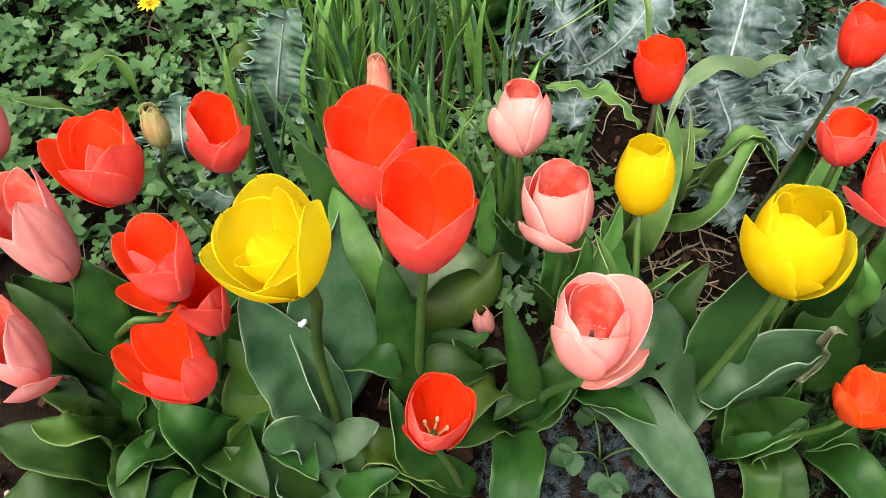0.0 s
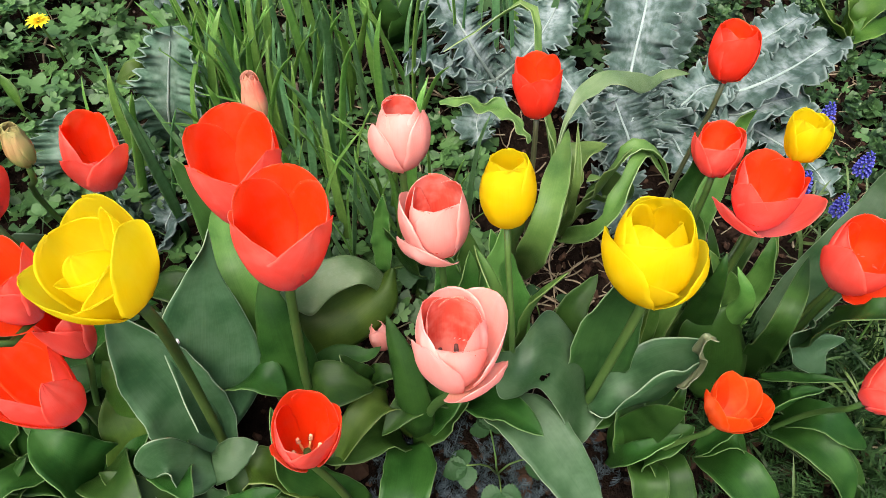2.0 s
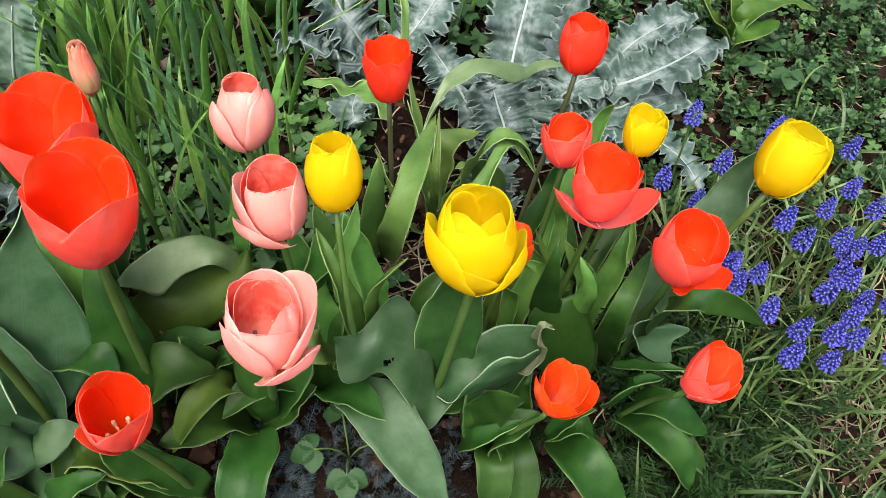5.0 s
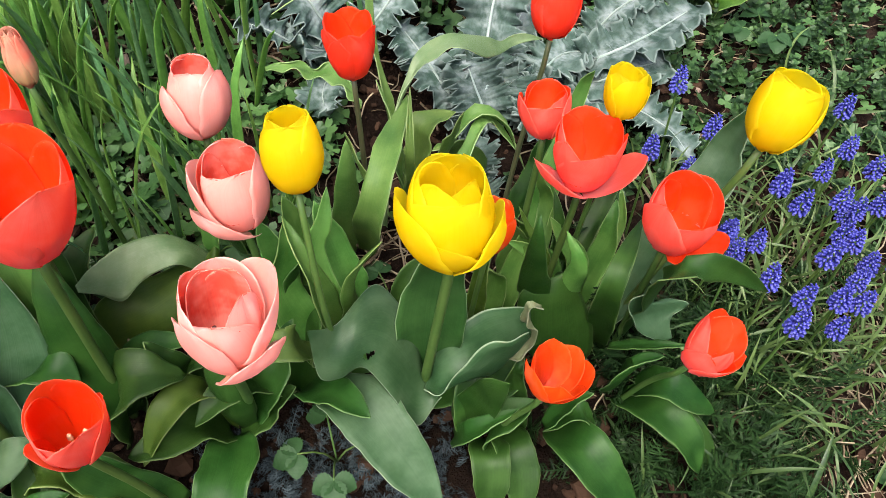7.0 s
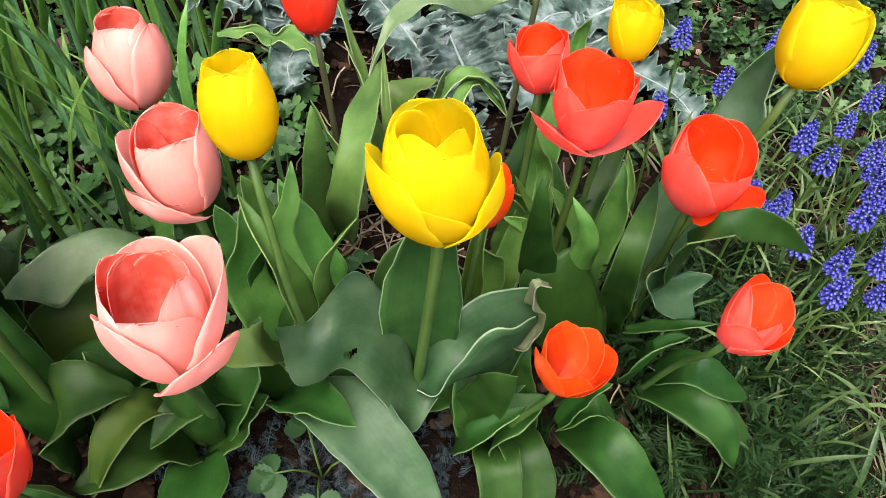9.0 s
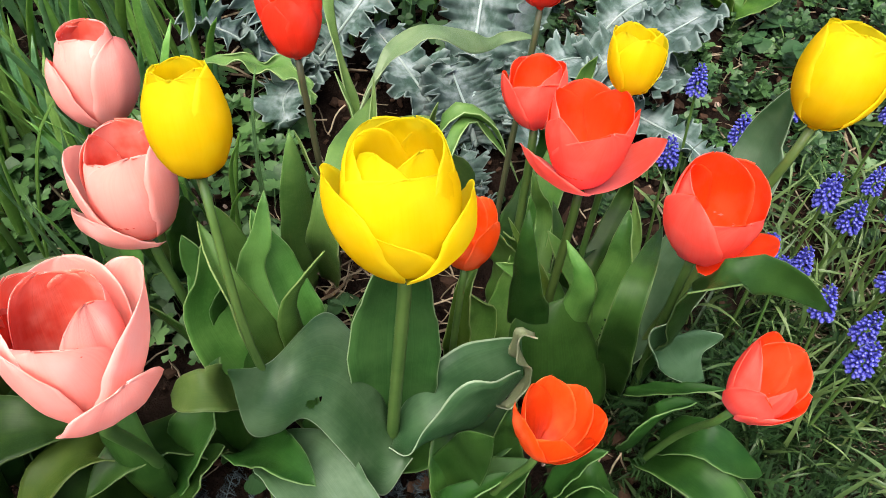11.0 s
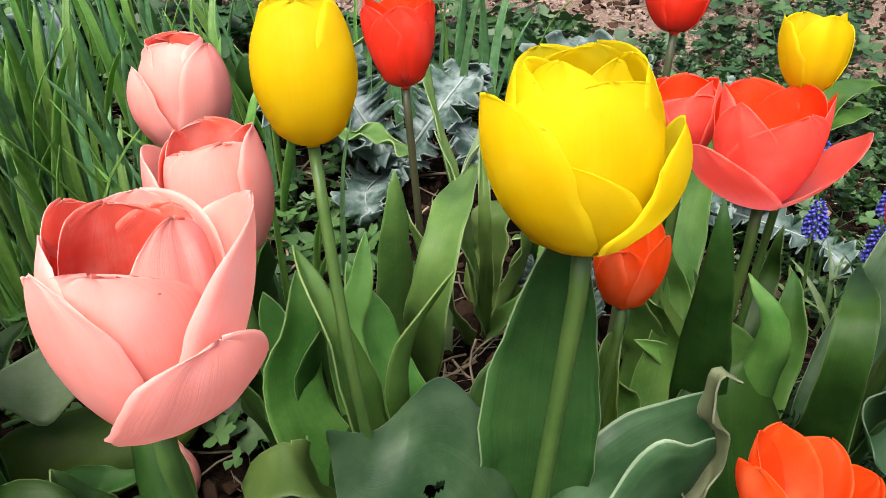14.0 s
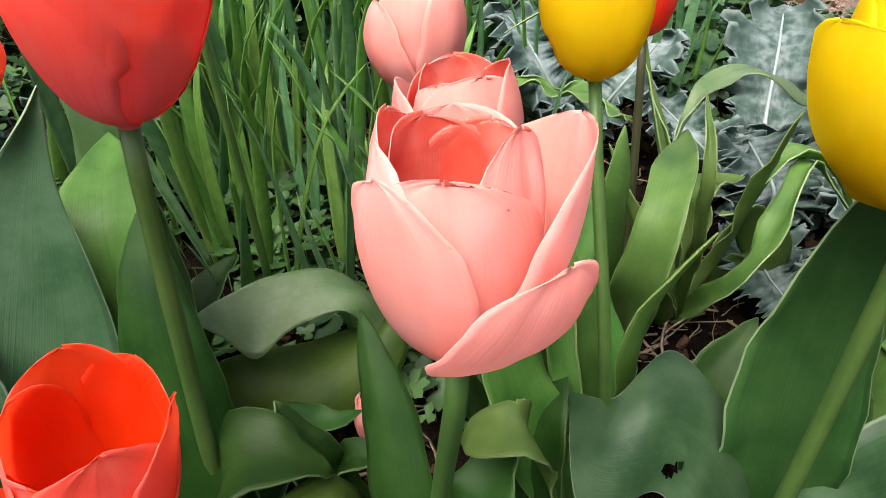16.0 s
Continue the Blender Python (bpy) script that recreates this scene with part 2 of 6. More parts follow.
def muscari_material():
    k = Tree("grape_hyacinth_bell")
    u, v = k.uv()
    c = k.mix(k.island(), (0.018, 0.018, 0.2), (0.07, 0.075, 0.46))
    c = k.mix(k.math("MULTIPLY", k.ramp(v, 0.75, 1.0), 0.4), c, (0.3, 0.32, 0.7))
    n = k.noise(k.coords((1, 1, 1)), 400.0, 2)
    k.bump(n, 0.3, 0.0004)
    return k.done(c, 0.5, 0.1, spec=0.3)


MUSCARI = muscari_material()


def soil_material():
    k = Tree("garden_soil")
    p = k.coords((1, 1, 1))
    big, mid, fine = k.noise(p, 3.0, 4), k.noise(p, 30.0, 5, 0.65), k.noise(p, 220.0, 4, 0.7)
    c = k.mix(k.ramp(mid, 0.3, 0.7), (0.003, 0.002, 0.0016), (0.014, 0.009, 0.0066))
    c = k.mix(k.math("MULTIPLY", k.ramp(fine, 0.5, 0.75), 0.4), c, (0.045, 0.031, 0.023))
    c = k.mix(k.math("MULTIPLY", k.ramp(big, 0.5, 0.7), 0.5), c, (0.032, 0.021, 0.016))
    along = k.t.nodes.new("ShaderNodeSeparateXYZ")
    k.t.links.new(p, along.inputs[0])
    far = k.math("ADD", along.outputs[1], k.math("ADD", k.math("MULTIPLY", mid, 0.12), k.math("MULTIPLY", k.math("SUBTRACT", big, 0.5), 0.35)))
    # far soil is paler: drier ground, with sunlight on it painted into the colour
    dry = k.math("MULTIPLY", k.ramp(far, 1.28, 1.38), k.ramp(k.math("ADD", far, k.math("MULTIPLY", big, 0.8)), 2.9, 2.4))
    crumbly = k.mix(k.ramp(fine, 0.35, 0.7), (0.15, 0.105, 0.08), (0.33, 0.24, 0.19))
    c = k.mix(k.math("MULTIPLY", dry, 0.85), c, crumbly)
    k.bump(k.math("ADD", mid, fine), 0.9, 0.006)
    return k.done(c, 0.95, spec=0.02)


SOIL = soil_material()


# ---- mesh helpers ----
def part(name, me, parent, label="", kind=""):
    ob = new(name, me)
    ob.parent = parent
    return tagged(ob, label, kind=kind)


def mesh(name, verts, faces, mats, uvs=None, index=None, smooth=True):
    me = bpy.data.meshes.new(name)
    me.from_pydata([tuple(v) for v in verts], [], faces)
    for m in mats:
        me.materials.append(m)
    if index is not None:
        me.polygons.foreach_set("material_index", index)
    if uvs is not None:
        layer = me.uv_layers.new(name="UVMap")
        loops = np.empty(len(me.loops), int)
        me.loops.foreach_get("vertex_index", loops)
        layer.data.foreach_set("uv", np.asarray(uvs, float)[loops].ravel())
    me.polygons.foreach_set("use_smooth", smooth if isinstance(smooth, list) else [smooth] * len(me.polygons))
    me.update()
    return me


def sheet(name, grid, normals, thick, top, under, hole=None):
    """A thin solid sheet over a grid of points: its upper and lower skin, joined round the rim."""
    n, m = grid.shape[:2]
    a, b = grid + normals * thick / 2, grid - normals * thick / 2
    verts = np.concatenate([a.reshape(-1, 3), b.reshape(-1, 3)])
    v, u = np.meshgrid(np.linspace(0, 1, n), np.linspace(0, 1, m), indexing="ij")
    uv = np.tile(np.stack([u, v], -1).reshape(-1, 2), (2, 1))
    faces, index, N = [], [], n * m
    for i in range(n - 1):
        for j in range(m - 1):
            q = (i * m + j, i * m + j + 1, (i + 1) * m + j + 1, (i + 1) * m + j)
            if hole is not None and np.hypot((grid[i, j] - hole)[0] * 0.62, (grid[i, j] - hole)[2] * 1.1) < 0.0033 * (1 + 0.4 * np.sin(3 * np.arctan2((grid[i, j] - hole)[2], (grid[i, j] - hole)[0]) + 1)):
                continue
            faces.append(q), index.append(0)
            faces.append(tuple(N + c for c in q[::-1])), index.append(1)
    ring = [*range(m), *(i * m + m - 1 for i in range(1, n)), *((n - 1) * m + j for j in range(m - 2, -1, -1)), *(i * m for i in range(n - 2, 0, -1))]
    for p, q in zip(ring, ring[1:] + ring[:1]):
        faces.append((p, N + p, N + q, q)), index.append(1)
    return mesh(name, verts, faces, [top, under], uv, index, [True] * (len(faces) - len(ring)) + [False] * len(ring))


def unit(v):
    return v / np.maximum(np.linalg.norm(v, axis=-1, keepdims=True), 1e-9)


def spline(points, n):
    """Points evenly spaced along a smooth curve through the given ones."""
    p = np.array(points, float)
    p = np.vstack([2 * p[0] - p[1], p, 2 * p[-1] - p[-2]])
    out = []
    for a, b, c, d in zip(p, p[1:], p[2:], p[3:]):
        t = np.linspace(0, 1, 16, endpoint=False)[:, None]
        out.append(0.5 * (2 * b + (c - a) * t + (2 * a - 5 * b + 4 * c - d) * t**2 + (3 * b - a - 3 * c + d) * t**3))
    q = np.vstack([*out, p[-2:-1]])
    s = np.r_[0, np.cumsum(np.linalg.norm(np.diff(q, axis=0), axis=1))]
    return np.stack([np.interp(np.linspace(0, s[-1], n), s, q[:, k]) for k in range(3)], 1)


def tube(name, points, r0, r1, mat, sides=8, n=10):
    c = spline(points, n)
    t = unit(np.gradient(c, axis=0))
    side = unit(np.cross(t, (0.3, 1.0, 0.1)))
    other = np.cross(side, t)
    r = np.linspace(r0, r1, n)[:, None]
    a = np.linspace(0, 2 * np.pi, sides, endpoint=False)
    verts = np.concatenate([c[i] + r[i] * (np.cos(a)[:, None] * side[i] + np.sin(a)[:, None] * other[i]) for i in range(n)])
    uv = [(j / sides, i / (n - 1)) for i in range(n) for j in range(sides)]
    faces = [(i * sides + j, i * sides + (j + 1) % sides, (i + 1) * sides + (j + 1) % sides, (i + 1) * sides + j) for i in range(n - 1) for j in range(sides)]
    faces += [tuple(range(sides))[::-1], tuple((n - 1) * sides + j for j in range(sides))]
    return mesh(name, verts, faces, [mat], uv)


def blade_grid(points, width, n, m, twist=0.0, fold=0.25, wave=0.0, waves=3.0, shape="tulip", seed=0, turn=0.0, face=None):
    """Points and normals of a leaf along a midrib: its breadth, channel, twist and wavy margins."""
    c = spline(points, n)
    t = unit(np.gradient(c, axis=0))
    out = c[-1] - c[0]
    out[2] = 0
    if face is not None:
        out = np.array([np.cos(np.radians(face)), np.sin(np.radians(face)), 0.0])
    elif np.linalg.norm(out) < 0.01:
        out = np.array([0.0, 1.0, 0.0])
    flat = unit(np.cross(unit(out), (0, 0, 1.0)))
    side = unit(flat - t * (t @ flat)[:, None])
    normal = np.cross(side, t)
    s = np.linspace(0, 1, n)
    ang = np.radians(turn + twist * s)[:, None]
    side, normal = side * np.cos(ang) + normal * np.sin(ang), normal * np.cos(ang) - side * np.sin(ang)
    if shape == "tulip":
        w = (s * 0.93 + 0.07) ** 0.55 * (1 - s) ** 0.74
    elif shape == "round":
        w = (s * 0.95 + 0.05) ** 0.7 * (1 - s) ** 0.4
    else:
        w = (0.45 + 0.55 * np.minimum(1, s * 3)) * (1 - s) ** 0.45
    w = np.maximum(w / w.max(), 0.015) * width / 2
    u = np.linspace(-1, 1, m)
    r = np.random.RandomState(seed)
    ph = r.uniform(0, 6.28, 4)
    edge = 1 + 0.035 * np.sin(s * 17 + ph[2]) + 0.02 * np.sin(s * 41 + ph[3])
    lift = fold * np.abs(u)[None] ** 1.6 * w[:, None]
    env = np.sin(np.pi * np.clip(s * 1.05, 0, 1)) ** 0.7
    for k, sgn in ((0, -1), (1, 1)):
        rip = wave * env * (np.sin(s * waves * 6.28 + ph[k]) + 0.4 * np.sin(s * waves * 15 + ph[k + 2]))
        lift = lift + rip[:, None] * np.clip(sgn * u, 0, 1)[None] ** 2
    grid = c[:, None] + side[:, None] * (u[None] * (w * edge)[:, None])[..., None] + normal[:, None] * lift[..., None]
    return grid, grid_normals(grid)


def grid_normals(g):
    return unit(np.cross(np.gradient(g, axis=1), np.gradient(g, axis=0)))


SEED = [0]


def leaf(parent, points, width, mat=None, twist=0.0, fold=0.25, wave=0.004, waves=2.5, shape="tulip", turn=0.0, face=None, label="", n=22, m=11, thick=0.0011, hole=None):
    SEED[0] += 1
    grid, nor = blade_grid(np.array(points) - np.array(parent.location), width, n, m, twist, fold, wave, waves, shape, SEED[0], turn, face)
    mat = mat or LEAF_GREEN
    if hole is not None:
        gap = np.linalg.norm(grid - (np.array(hole) - np.array(parent.location)), axis=-1)
        i, j = np.unravel_index(gap.argmin(), gap.shape)
        hole = grid[i, j] + (0.0, 0.0, 0.0)
    return part("leaf", sheet("leaf", grid, nor, thick, mat, mat, hole), parent, label)


def loft_leaf(parent, far, mid, near, mat, n=36, m=15, thick=0.001, hole=None, label="", wave=0.0012, waves=3.0):
    """A leaf spread between its two margins and its midrib, each a smooth curve from base to tip."""
    o = np.array(parent.location)
    a, c, b = (spline(np.array(q) - o, n)[:, None] for q in (far, mid, near))
    u = np.linspace(-1, 1, m)[None, :, None]
    g = a * (u * (u - 1) / 2) + c * (1 - u * u) + b * (u * (u + 1) / 2)
    SEED[0] += 1
    r = np.random.RandomState(SEED[0])
    t = np.linspace(0, 1, n)[:, None]
    ph = r.uniform(0, 6.28, 3)
    nor = grid_normals(g)
    if nor[..., 2].mean() < 0:
        g, nor = g[:, ::-1], -nor[:, ::-1]
    rip = wave * np.abs(u[..., 0]) ** 2 * np.sin(t * waves * 6.28 + u[..., 0] * 2 + ph[0]) + 0.0008 * np.sin(t * 9 + ph[1]) * np.cos(u[..., 0] * 3 + ph[2])
    g = g + nor * (rip * np.sin(np.pi * t) ** 0.5)[..., None]
    if hole is not None:
        gap = np.linalg.norm(g - (np.array(hole) - o), axis=-1)
        hole = g[np.unravel_index(gap.argmin(), gap.shape)]
    return part("leaf", sheet("leaf", g, grid_normals(g), thick, mat, mat, hole), parent, label)


def ground_z(x, y):
    """The bed's fall: it rises away from the path and drops towards the grass verge."""
    soft = 3.0
    x = np.tanh(np.asarray(x) / soft) * soft
    y = np.tanh(np.asarray(y) / soft) * soft
    bumps = 0.006 * np.sin(x * 17 + 1.3) * np.sin(y * 19) + 0.004 * np.sin(x * 43 + y * 31) + 0.003 * np.sin(x * 71 - y * 83)
    return -0.2043 * x + 0.1882 * y - 0.0164 + bumps - 0.004


# ---- flowers ----
def petal_grid(H, rm, rt, half, phi, point=0.0, seed=0, n=28, m=17, full=None, fold=0.02, lip=0.03):
    """A petal of a cup: its profile swells early to rm, ends at rt, and it is half wide to either side."""
    r = np.random.RandomState(seed)
    v = 1 - (1 - np.linspace(0, 1, n)) ** 1.5
    top = full or H
    flare = max(0.0, rt - 1.25 * rm)
    p = np.array([(0.003, 0.0), (rm * 0.8, 0.02 * top), (rm * 1.38 + flare * 0.45, top * 0.54), (rt, top)])
    way = np.linspace(0, 1, 60)
    rise = 0.06 * way * (1 - way) ** 2 + 1.62 * way**2 * (1 - way) + way**3
    q = v * np.interp(H / top, rise, way)
    b = np.stack([(1 - q) ** 3, 3 * q * (1 - q) ** 2, 3 * q**2 * (1 - q), q**3], 1) @ p
    run = np.r_[0, np.cumsum(np.linalg.norm(np.diff(b, axis=0), axis=1))]
    s = run / run[-1]
    w = np.sin(np.clip(s / 0.52, 0, 1) * np.pi / 2) ** 0.8
    sharp = r.uniform(2.5, 3.6) * (1 - 0.5 * point)
    x = np.clip((s - 0.5) / 0.5, 0, 1)
    w = w * np.maximum(1 - x**sharp, 0.0) ** (0.52 + 0.3 * point) * half
    w = np.maximum(w, 0.02 * half)
    w = np.where(s < 0.4, np.minimum(w, 1.3 * b[:, 0] + 0.001), w)
    ph = r.uniform(0, 6.28, 8)
    u = np.linspace(-1, 1, m)
    edge = 1 + 0.02 * np.sin(s[:, None] * 11 + ph[5] * np.sign(u)[None]) + 0.012 * np.sin(s[:, None] * 31 + ph[6] + u[None] * 2)
    rc = np.maximum(b[:, 0], np.minimum(rm * 0.72, 0.004 + 2.6 * s * rm))[:, None]
    if flare > 0:
        rc = np.minimum(rc, rm * 1.5)
    d = u[None] * w[:, None] * edge
    a = d / rc
    x = b[:, :1] - rc * (1 - np.cos(a))
    y = rc * np.sin(a)
    z = b[:, 1:2] + 0 * d
    wide = (w / half)[:, None]
    rip = 0.0013 * wide**1.5 * s[:, None] ** 2 * (np.sin(u * 3.5 + ph[0])[None] + 0.5 * np.sin(u * 8 + s[:, None] * 3 + ph[1]))
    keel = -0.0009 * np.exp(-((u / 0.16) ** 2))[None] * np.sin(np.pi * s)[:, None]
    pleat = 0.00035 * np.sin(u * 13 + ph[7])[None] * np.sin(np.pi * np.clip(s, 0, 0.8))[:, None] + r.normal(0, 0.00018, (n, m)) * s[:, None] * np.abs(u)[None] ** 3
    x = x + rip + keel + pleat + fold * rm * s[:, None] ** 2 * np.abs(u)[None] ** 1.6
    x = x + lip * rm * s[:, None] ** 5
    x = x - 0.0008 * wide * s[:, None] ** 6 * (1 + np.sin(u * 3 + ph[3])[None])
    z = z + 0.0013 * wide * s[:, None] ** 4 * np.sin(u * 6 + ph[2])[None]
    z = z - r.uniform(0.0, 0.003) * wide * s[:, None] ** 10 * np.exp(-(((u - 0.3 * np.sin(ph[3])) / 0.22) ** 2))[None]
    z = z + 0.0012 * s[:, None] ** 3 * np.abs(u)[None] ** 2 * np.sin(u * 8 + s[:, None] * 15 + ph[4])
    c, e = np.cos(phi), np.sin(phi)
    return np.stack([x * c - y * e, x * e + y * c, z], -1)


def turned(points, base, axis):
    """Carries local points, grown along z, to base with z along axis."""
    z = np.array(axis, float) / np.linalg.norm(axis)
    x = np.array([1.0, 0, 0]) - z * z[0]
    x /= np.linalg.norm(x)
    return points @ np.stack([x, np.cross(z, x), z]) + np.array(base)


def stamens(flower, base, axis, reach, spread, pale=True):
    for k in range(6):
        a = k * 1.047 + 0.3
        tip = np.array([spread * np.cos(a), spread * np.sin(a), reach])
        p = turned(np.array([[0.002 * np.cos(a), 0.002 * np.sin(a), 0.003], tip * 0.6, tip]), base, axis)
        part("stamen", tube("stamen", p, 0.0013, 0.0011, STAMEN, 6, 4), flower)
        q = turned(np.array([tip, tip * 1.15, tip * (1.1, 1.1, 1.42)]), base, axis)
        part("anther", tube("anther", q, 0.0022, 0.0016, POLLEN if pale else ANTHER, 6, 4), flower, "cream pollen-dusted anther" if pale else "dark pollen-dusted anther")
    p = turned(np.array([[0, 0, 0.002], [0, 0, reach * 0.5], [0, 0, reach * 0.9]]), base, axis)
    part("pistil", tube("pistil", p, 0.0028, 0.0034, STEM, 8, 5), flower, "pale green pistil")


def tulip(label, base, axis, foot, H, rm, rt, inner, outer, petals=None, half=None, via=None, open_centre=False, lining=0, stem=None, thick=0.0038, group="tulips of the bed"):
    """A tulip plant: its stem from foot to base, and a flower of petals (turn, length, swell, end, breadth, point), the first few lined like their outside."""
    plant = new("tulip")
    plant.location = foot
    bpy.context.view_layer.update()
    tagged(plant, label, "tulip", group)
    f, b = np.array(foot), np.array(base)
    ax = np.array(axis, float) / np.linalg.norm(axis)
    o = f
    mid = [(np.array(via) - o)] if via is not None else [(b - f) * 0.45 + np.array([0, 0, 0.004])]
    neck = unit(unit(b - o - mid[0]) * 1.2 + ax)
    part("stem", tube("stem", [f - o - (0, 0, 0.02), *mid, b - neck * 0.018 - o, b - o], thick * 1.12, thick * 0.92, stem or STEM, 10, 12), plant)
    cup = turned(np.array([[0, 0, -0.0012], [0, 0, 0.0005], [0, 0, 0.002]]), b - o, ax)
    flower = part("flower", tube("flower", cup, thick * 0.85, thick * 1.3, outer, 10, 4), plant)
    half = half or rm * 1.2
    if petals is None:
        petals = [(30, 0.98, 1.0, 1.0, 1.1, 0.3), (150, 1.0, 1.0, 0.95, 1.1, 0.3), (270, 0.94, 1.0, 1.0, 1.15, 0.3), (90, 1.02, 0.95, 0.92, 1.1, 0.2), (210, 0.97, 0.95, 0.92, 1.0, 0.3), (330, 0.97, 0.95, 0.92, 1.0, 0.3)]
    for k, (turn, length, swell, end, breadth, point) in enumerate(petals):
        SEED[0] += 1
        inward = 1 - 0.02 * k
        end = end * (0.96 + 0.1 * (SEED[0] * 0.618 % 1))
        g = petal_grid(H * length, rm * swell * inward, rt * end * inward, half * breadth, radians(turn), point, SEED[0], full=H if end < 1.3 and length < 0.95 else None)
        g = turned(g.reshape(-1, 3), b - o + ax * (max(0.0, 1.1 - swell) * 0.006 + 0.0004 * k), ax).reshape(g.shape)
        part("petal", sheet("petal", g, -grid_normals(g), 0.0002, outer if k < lining else inner, outer), flower)
    if open_centre:
        stamens(flower, b - o, ax, H * (0.3 if open_centre == "dark" else 0.18), rm * 0.42, open_centre != "dark")
    return plant


# ---- tulips: plant by plant, with their leaves ----
yellow_left = tulip('open bright yellow tulip with overlapping petals on pale stem', (-0.101, 0.251, 0.450), (-0.48, 0.14, 1.00), (-0.141, 0.298, 0.068), 0.0551, 0.0287, 0.0301, YELLOW, YELLOW, petals=[(85, 1.12, 1.0, 1.02, 1.1, 0.15), (348, 1.02, 1.05, 1.38, 0.85, 0.6), (200, 1.0, 1.05, 1.08, 1.1, 0.2), (275, 0.55, 1.0, 0.95, 1.15, 0.2), (320, 0.74, 1.0, 1.0, 1.0, 0.3), (140, 1.0, 0.98, 1.0, 1.0, 0.2), (40, 0.98, 0.97, 0.98, 0.95, 0.2), (238, 0.72, 0.8, 0.62, 0.95, 0.3), (300, 0.9, 0.72, 0.42, 0.6, 0.4)], via=(-0.133, 0.301, 0.266), open_centre=False, thick=0.0045)
loft_leaf(yellow_left, [(-0.144, 0.285, 0.198), (-0.166, 0.330, 0.241), (-0.163, 0.350, 0.283), (-0.143, 0.375, 0.305), (-0.121, 0.390, 0.332), (-0.113, 0.400, 0.345)], [(-0.146, 0.295, 0.163), (-0.144, 0.340, 0.201), (-0.132, 0.362, 0.254), (-0.126, 0.382, 0.295), (-0.120, 0.393, 0.320), (-0.113, 0.400, 0.344)], [(-0.140, 0.300, 0.138), (-0.107, 0.345, 0.154), (-0.094, 0.360, 0.204), (-0.101, 0.375, 0.260), (-0.114, 0.390, 0.300), (-0.113, 0.400, 0.343)], LEAF_GREY)
leaf(yellow_left, [(-0.151, 0.288, 0.112), (-0.167, 0.319, 0.188), (-0.183, 0.331, 0.253), (-0.198, 0.343, 0.309)], 0.075, LEAF_GREY, fold=0.35, wave=0.004, turn=8)
loft_leaf(yellow_left, [(-0.141, 0.280, 0.163), (-0.153, 0.268, 0.224), (-0.171, 0.260, 0.238), (-0.188, 0.252, 0.218), (-0.186, 0.248, 0.196)], [(-0.135, 0.265, 0.172), (-0.149, 0.258, 0.189), (-0.162, 0.250, 0.209), (-0.173, 0.247, 0.203), (-0.184, 0.247, 0.195)], [(-0.130, 0.252, 0.163), (-0.144, 0.240, 0.166), (-0.160, 0.236, 0.175), (-0.155, 0.240, 0.215), (-0.180, 0.246, 0.193)], LEAF_GREY)
loft_leaf(yellow_left, [(-0.141, 0.280, 0.163), (-0.121, 0.282, 0.187), (-0.104, 0.280, 0.193), (-0.090, 0.275, 0.193)], [(-0.135, 0.265, 0.172), (-0.120, 0.262, 0.178), (-0.104, 0.265, 0.183), (-0.090, 0.274, 0.193)], [(-0.133, 0.250, 0.159), (-0.121, 0.250, 0.168), (-0.104, 0.258, 0.178), (-0.090, 0.273, 0.193)], LEAF_GREY)
large_red_front = tulip('large wide-open scarlet-red tulip with coral outside petals', (-0.039, 0.339, 0.348), (0.10, 0.08, 1.00), (-0.067, 0.359, 0.065), 0.0834, 0.0312, 0.0350, RED_IN, RED_OUT, open_centre=False, thick=0.0045, petals=[(90, 1.06, 1.0, 1.0, 1.25, 0.1), (220, 0.97, 1.0, 1.0, 1.22, 0.5), (321, 1.0, 1.0, 1.02, 1.2, 0.5), (30, 1.0, 0.96, 0.98, 1.0, 0.2), (150, 1.02, 0.96, 0.98, 1.0, 0.2), (270, 0.5, 0.99, 0.95, 1.25, 0.3)])
large_red_behind = tulip('large wide-open scarlet-red tulip leaning beside another', (-0.079, 0.410, 0.339), (0.02, 0.14, 1.00), (-0.082, 0.389, 0.073), 0.0900, 0.0318, 0.0345, RED_IN, RED_OUT, open_centre=False, thick=0.0045, petals=[(95, 1.08, 1.0, 0.98, 1.25, 0.1), (238, 0.9, 1.0, 1.0, 1.28, 0.45), (330, 0.95, 1.0, 1.02, 1.1, 0.6), (35, 1.04, 0.96, 0.97, 1.0, 0.2), (165, 1.0, 0.97, 1.0, 1.0, 0.3), (285, 0.52, 0.99, 0.95, 1.25, 0.3)])
leaf(large_red_front, [(-0.062, 0.339, 0.092), (-0.072, 0.362, 0.224), (-0.081, 0.397, 0.281)], 0.053, LEAF_GREEN, fold=0.3, wave=0.002, face=-80)
leaf(large_red_behind, [(-0.087, 0.379, 0.092), (-0.104, 0.396, 0.253), (-0.135, 0.480, 0.289)], 0.060, LEAF_FRESH, fold=0.3, wave=0.003, face=90)
leaf(large_red_behind, [(-0.097, 0.409, 0.092), (-0.140, 0.481, 0.273), (-0.158, 0.497, 0.309), (-0.170, 0.506, 0.333)], 0.048, LEAF_GREEN, fold=0.3, wave=0.003, turn=20)
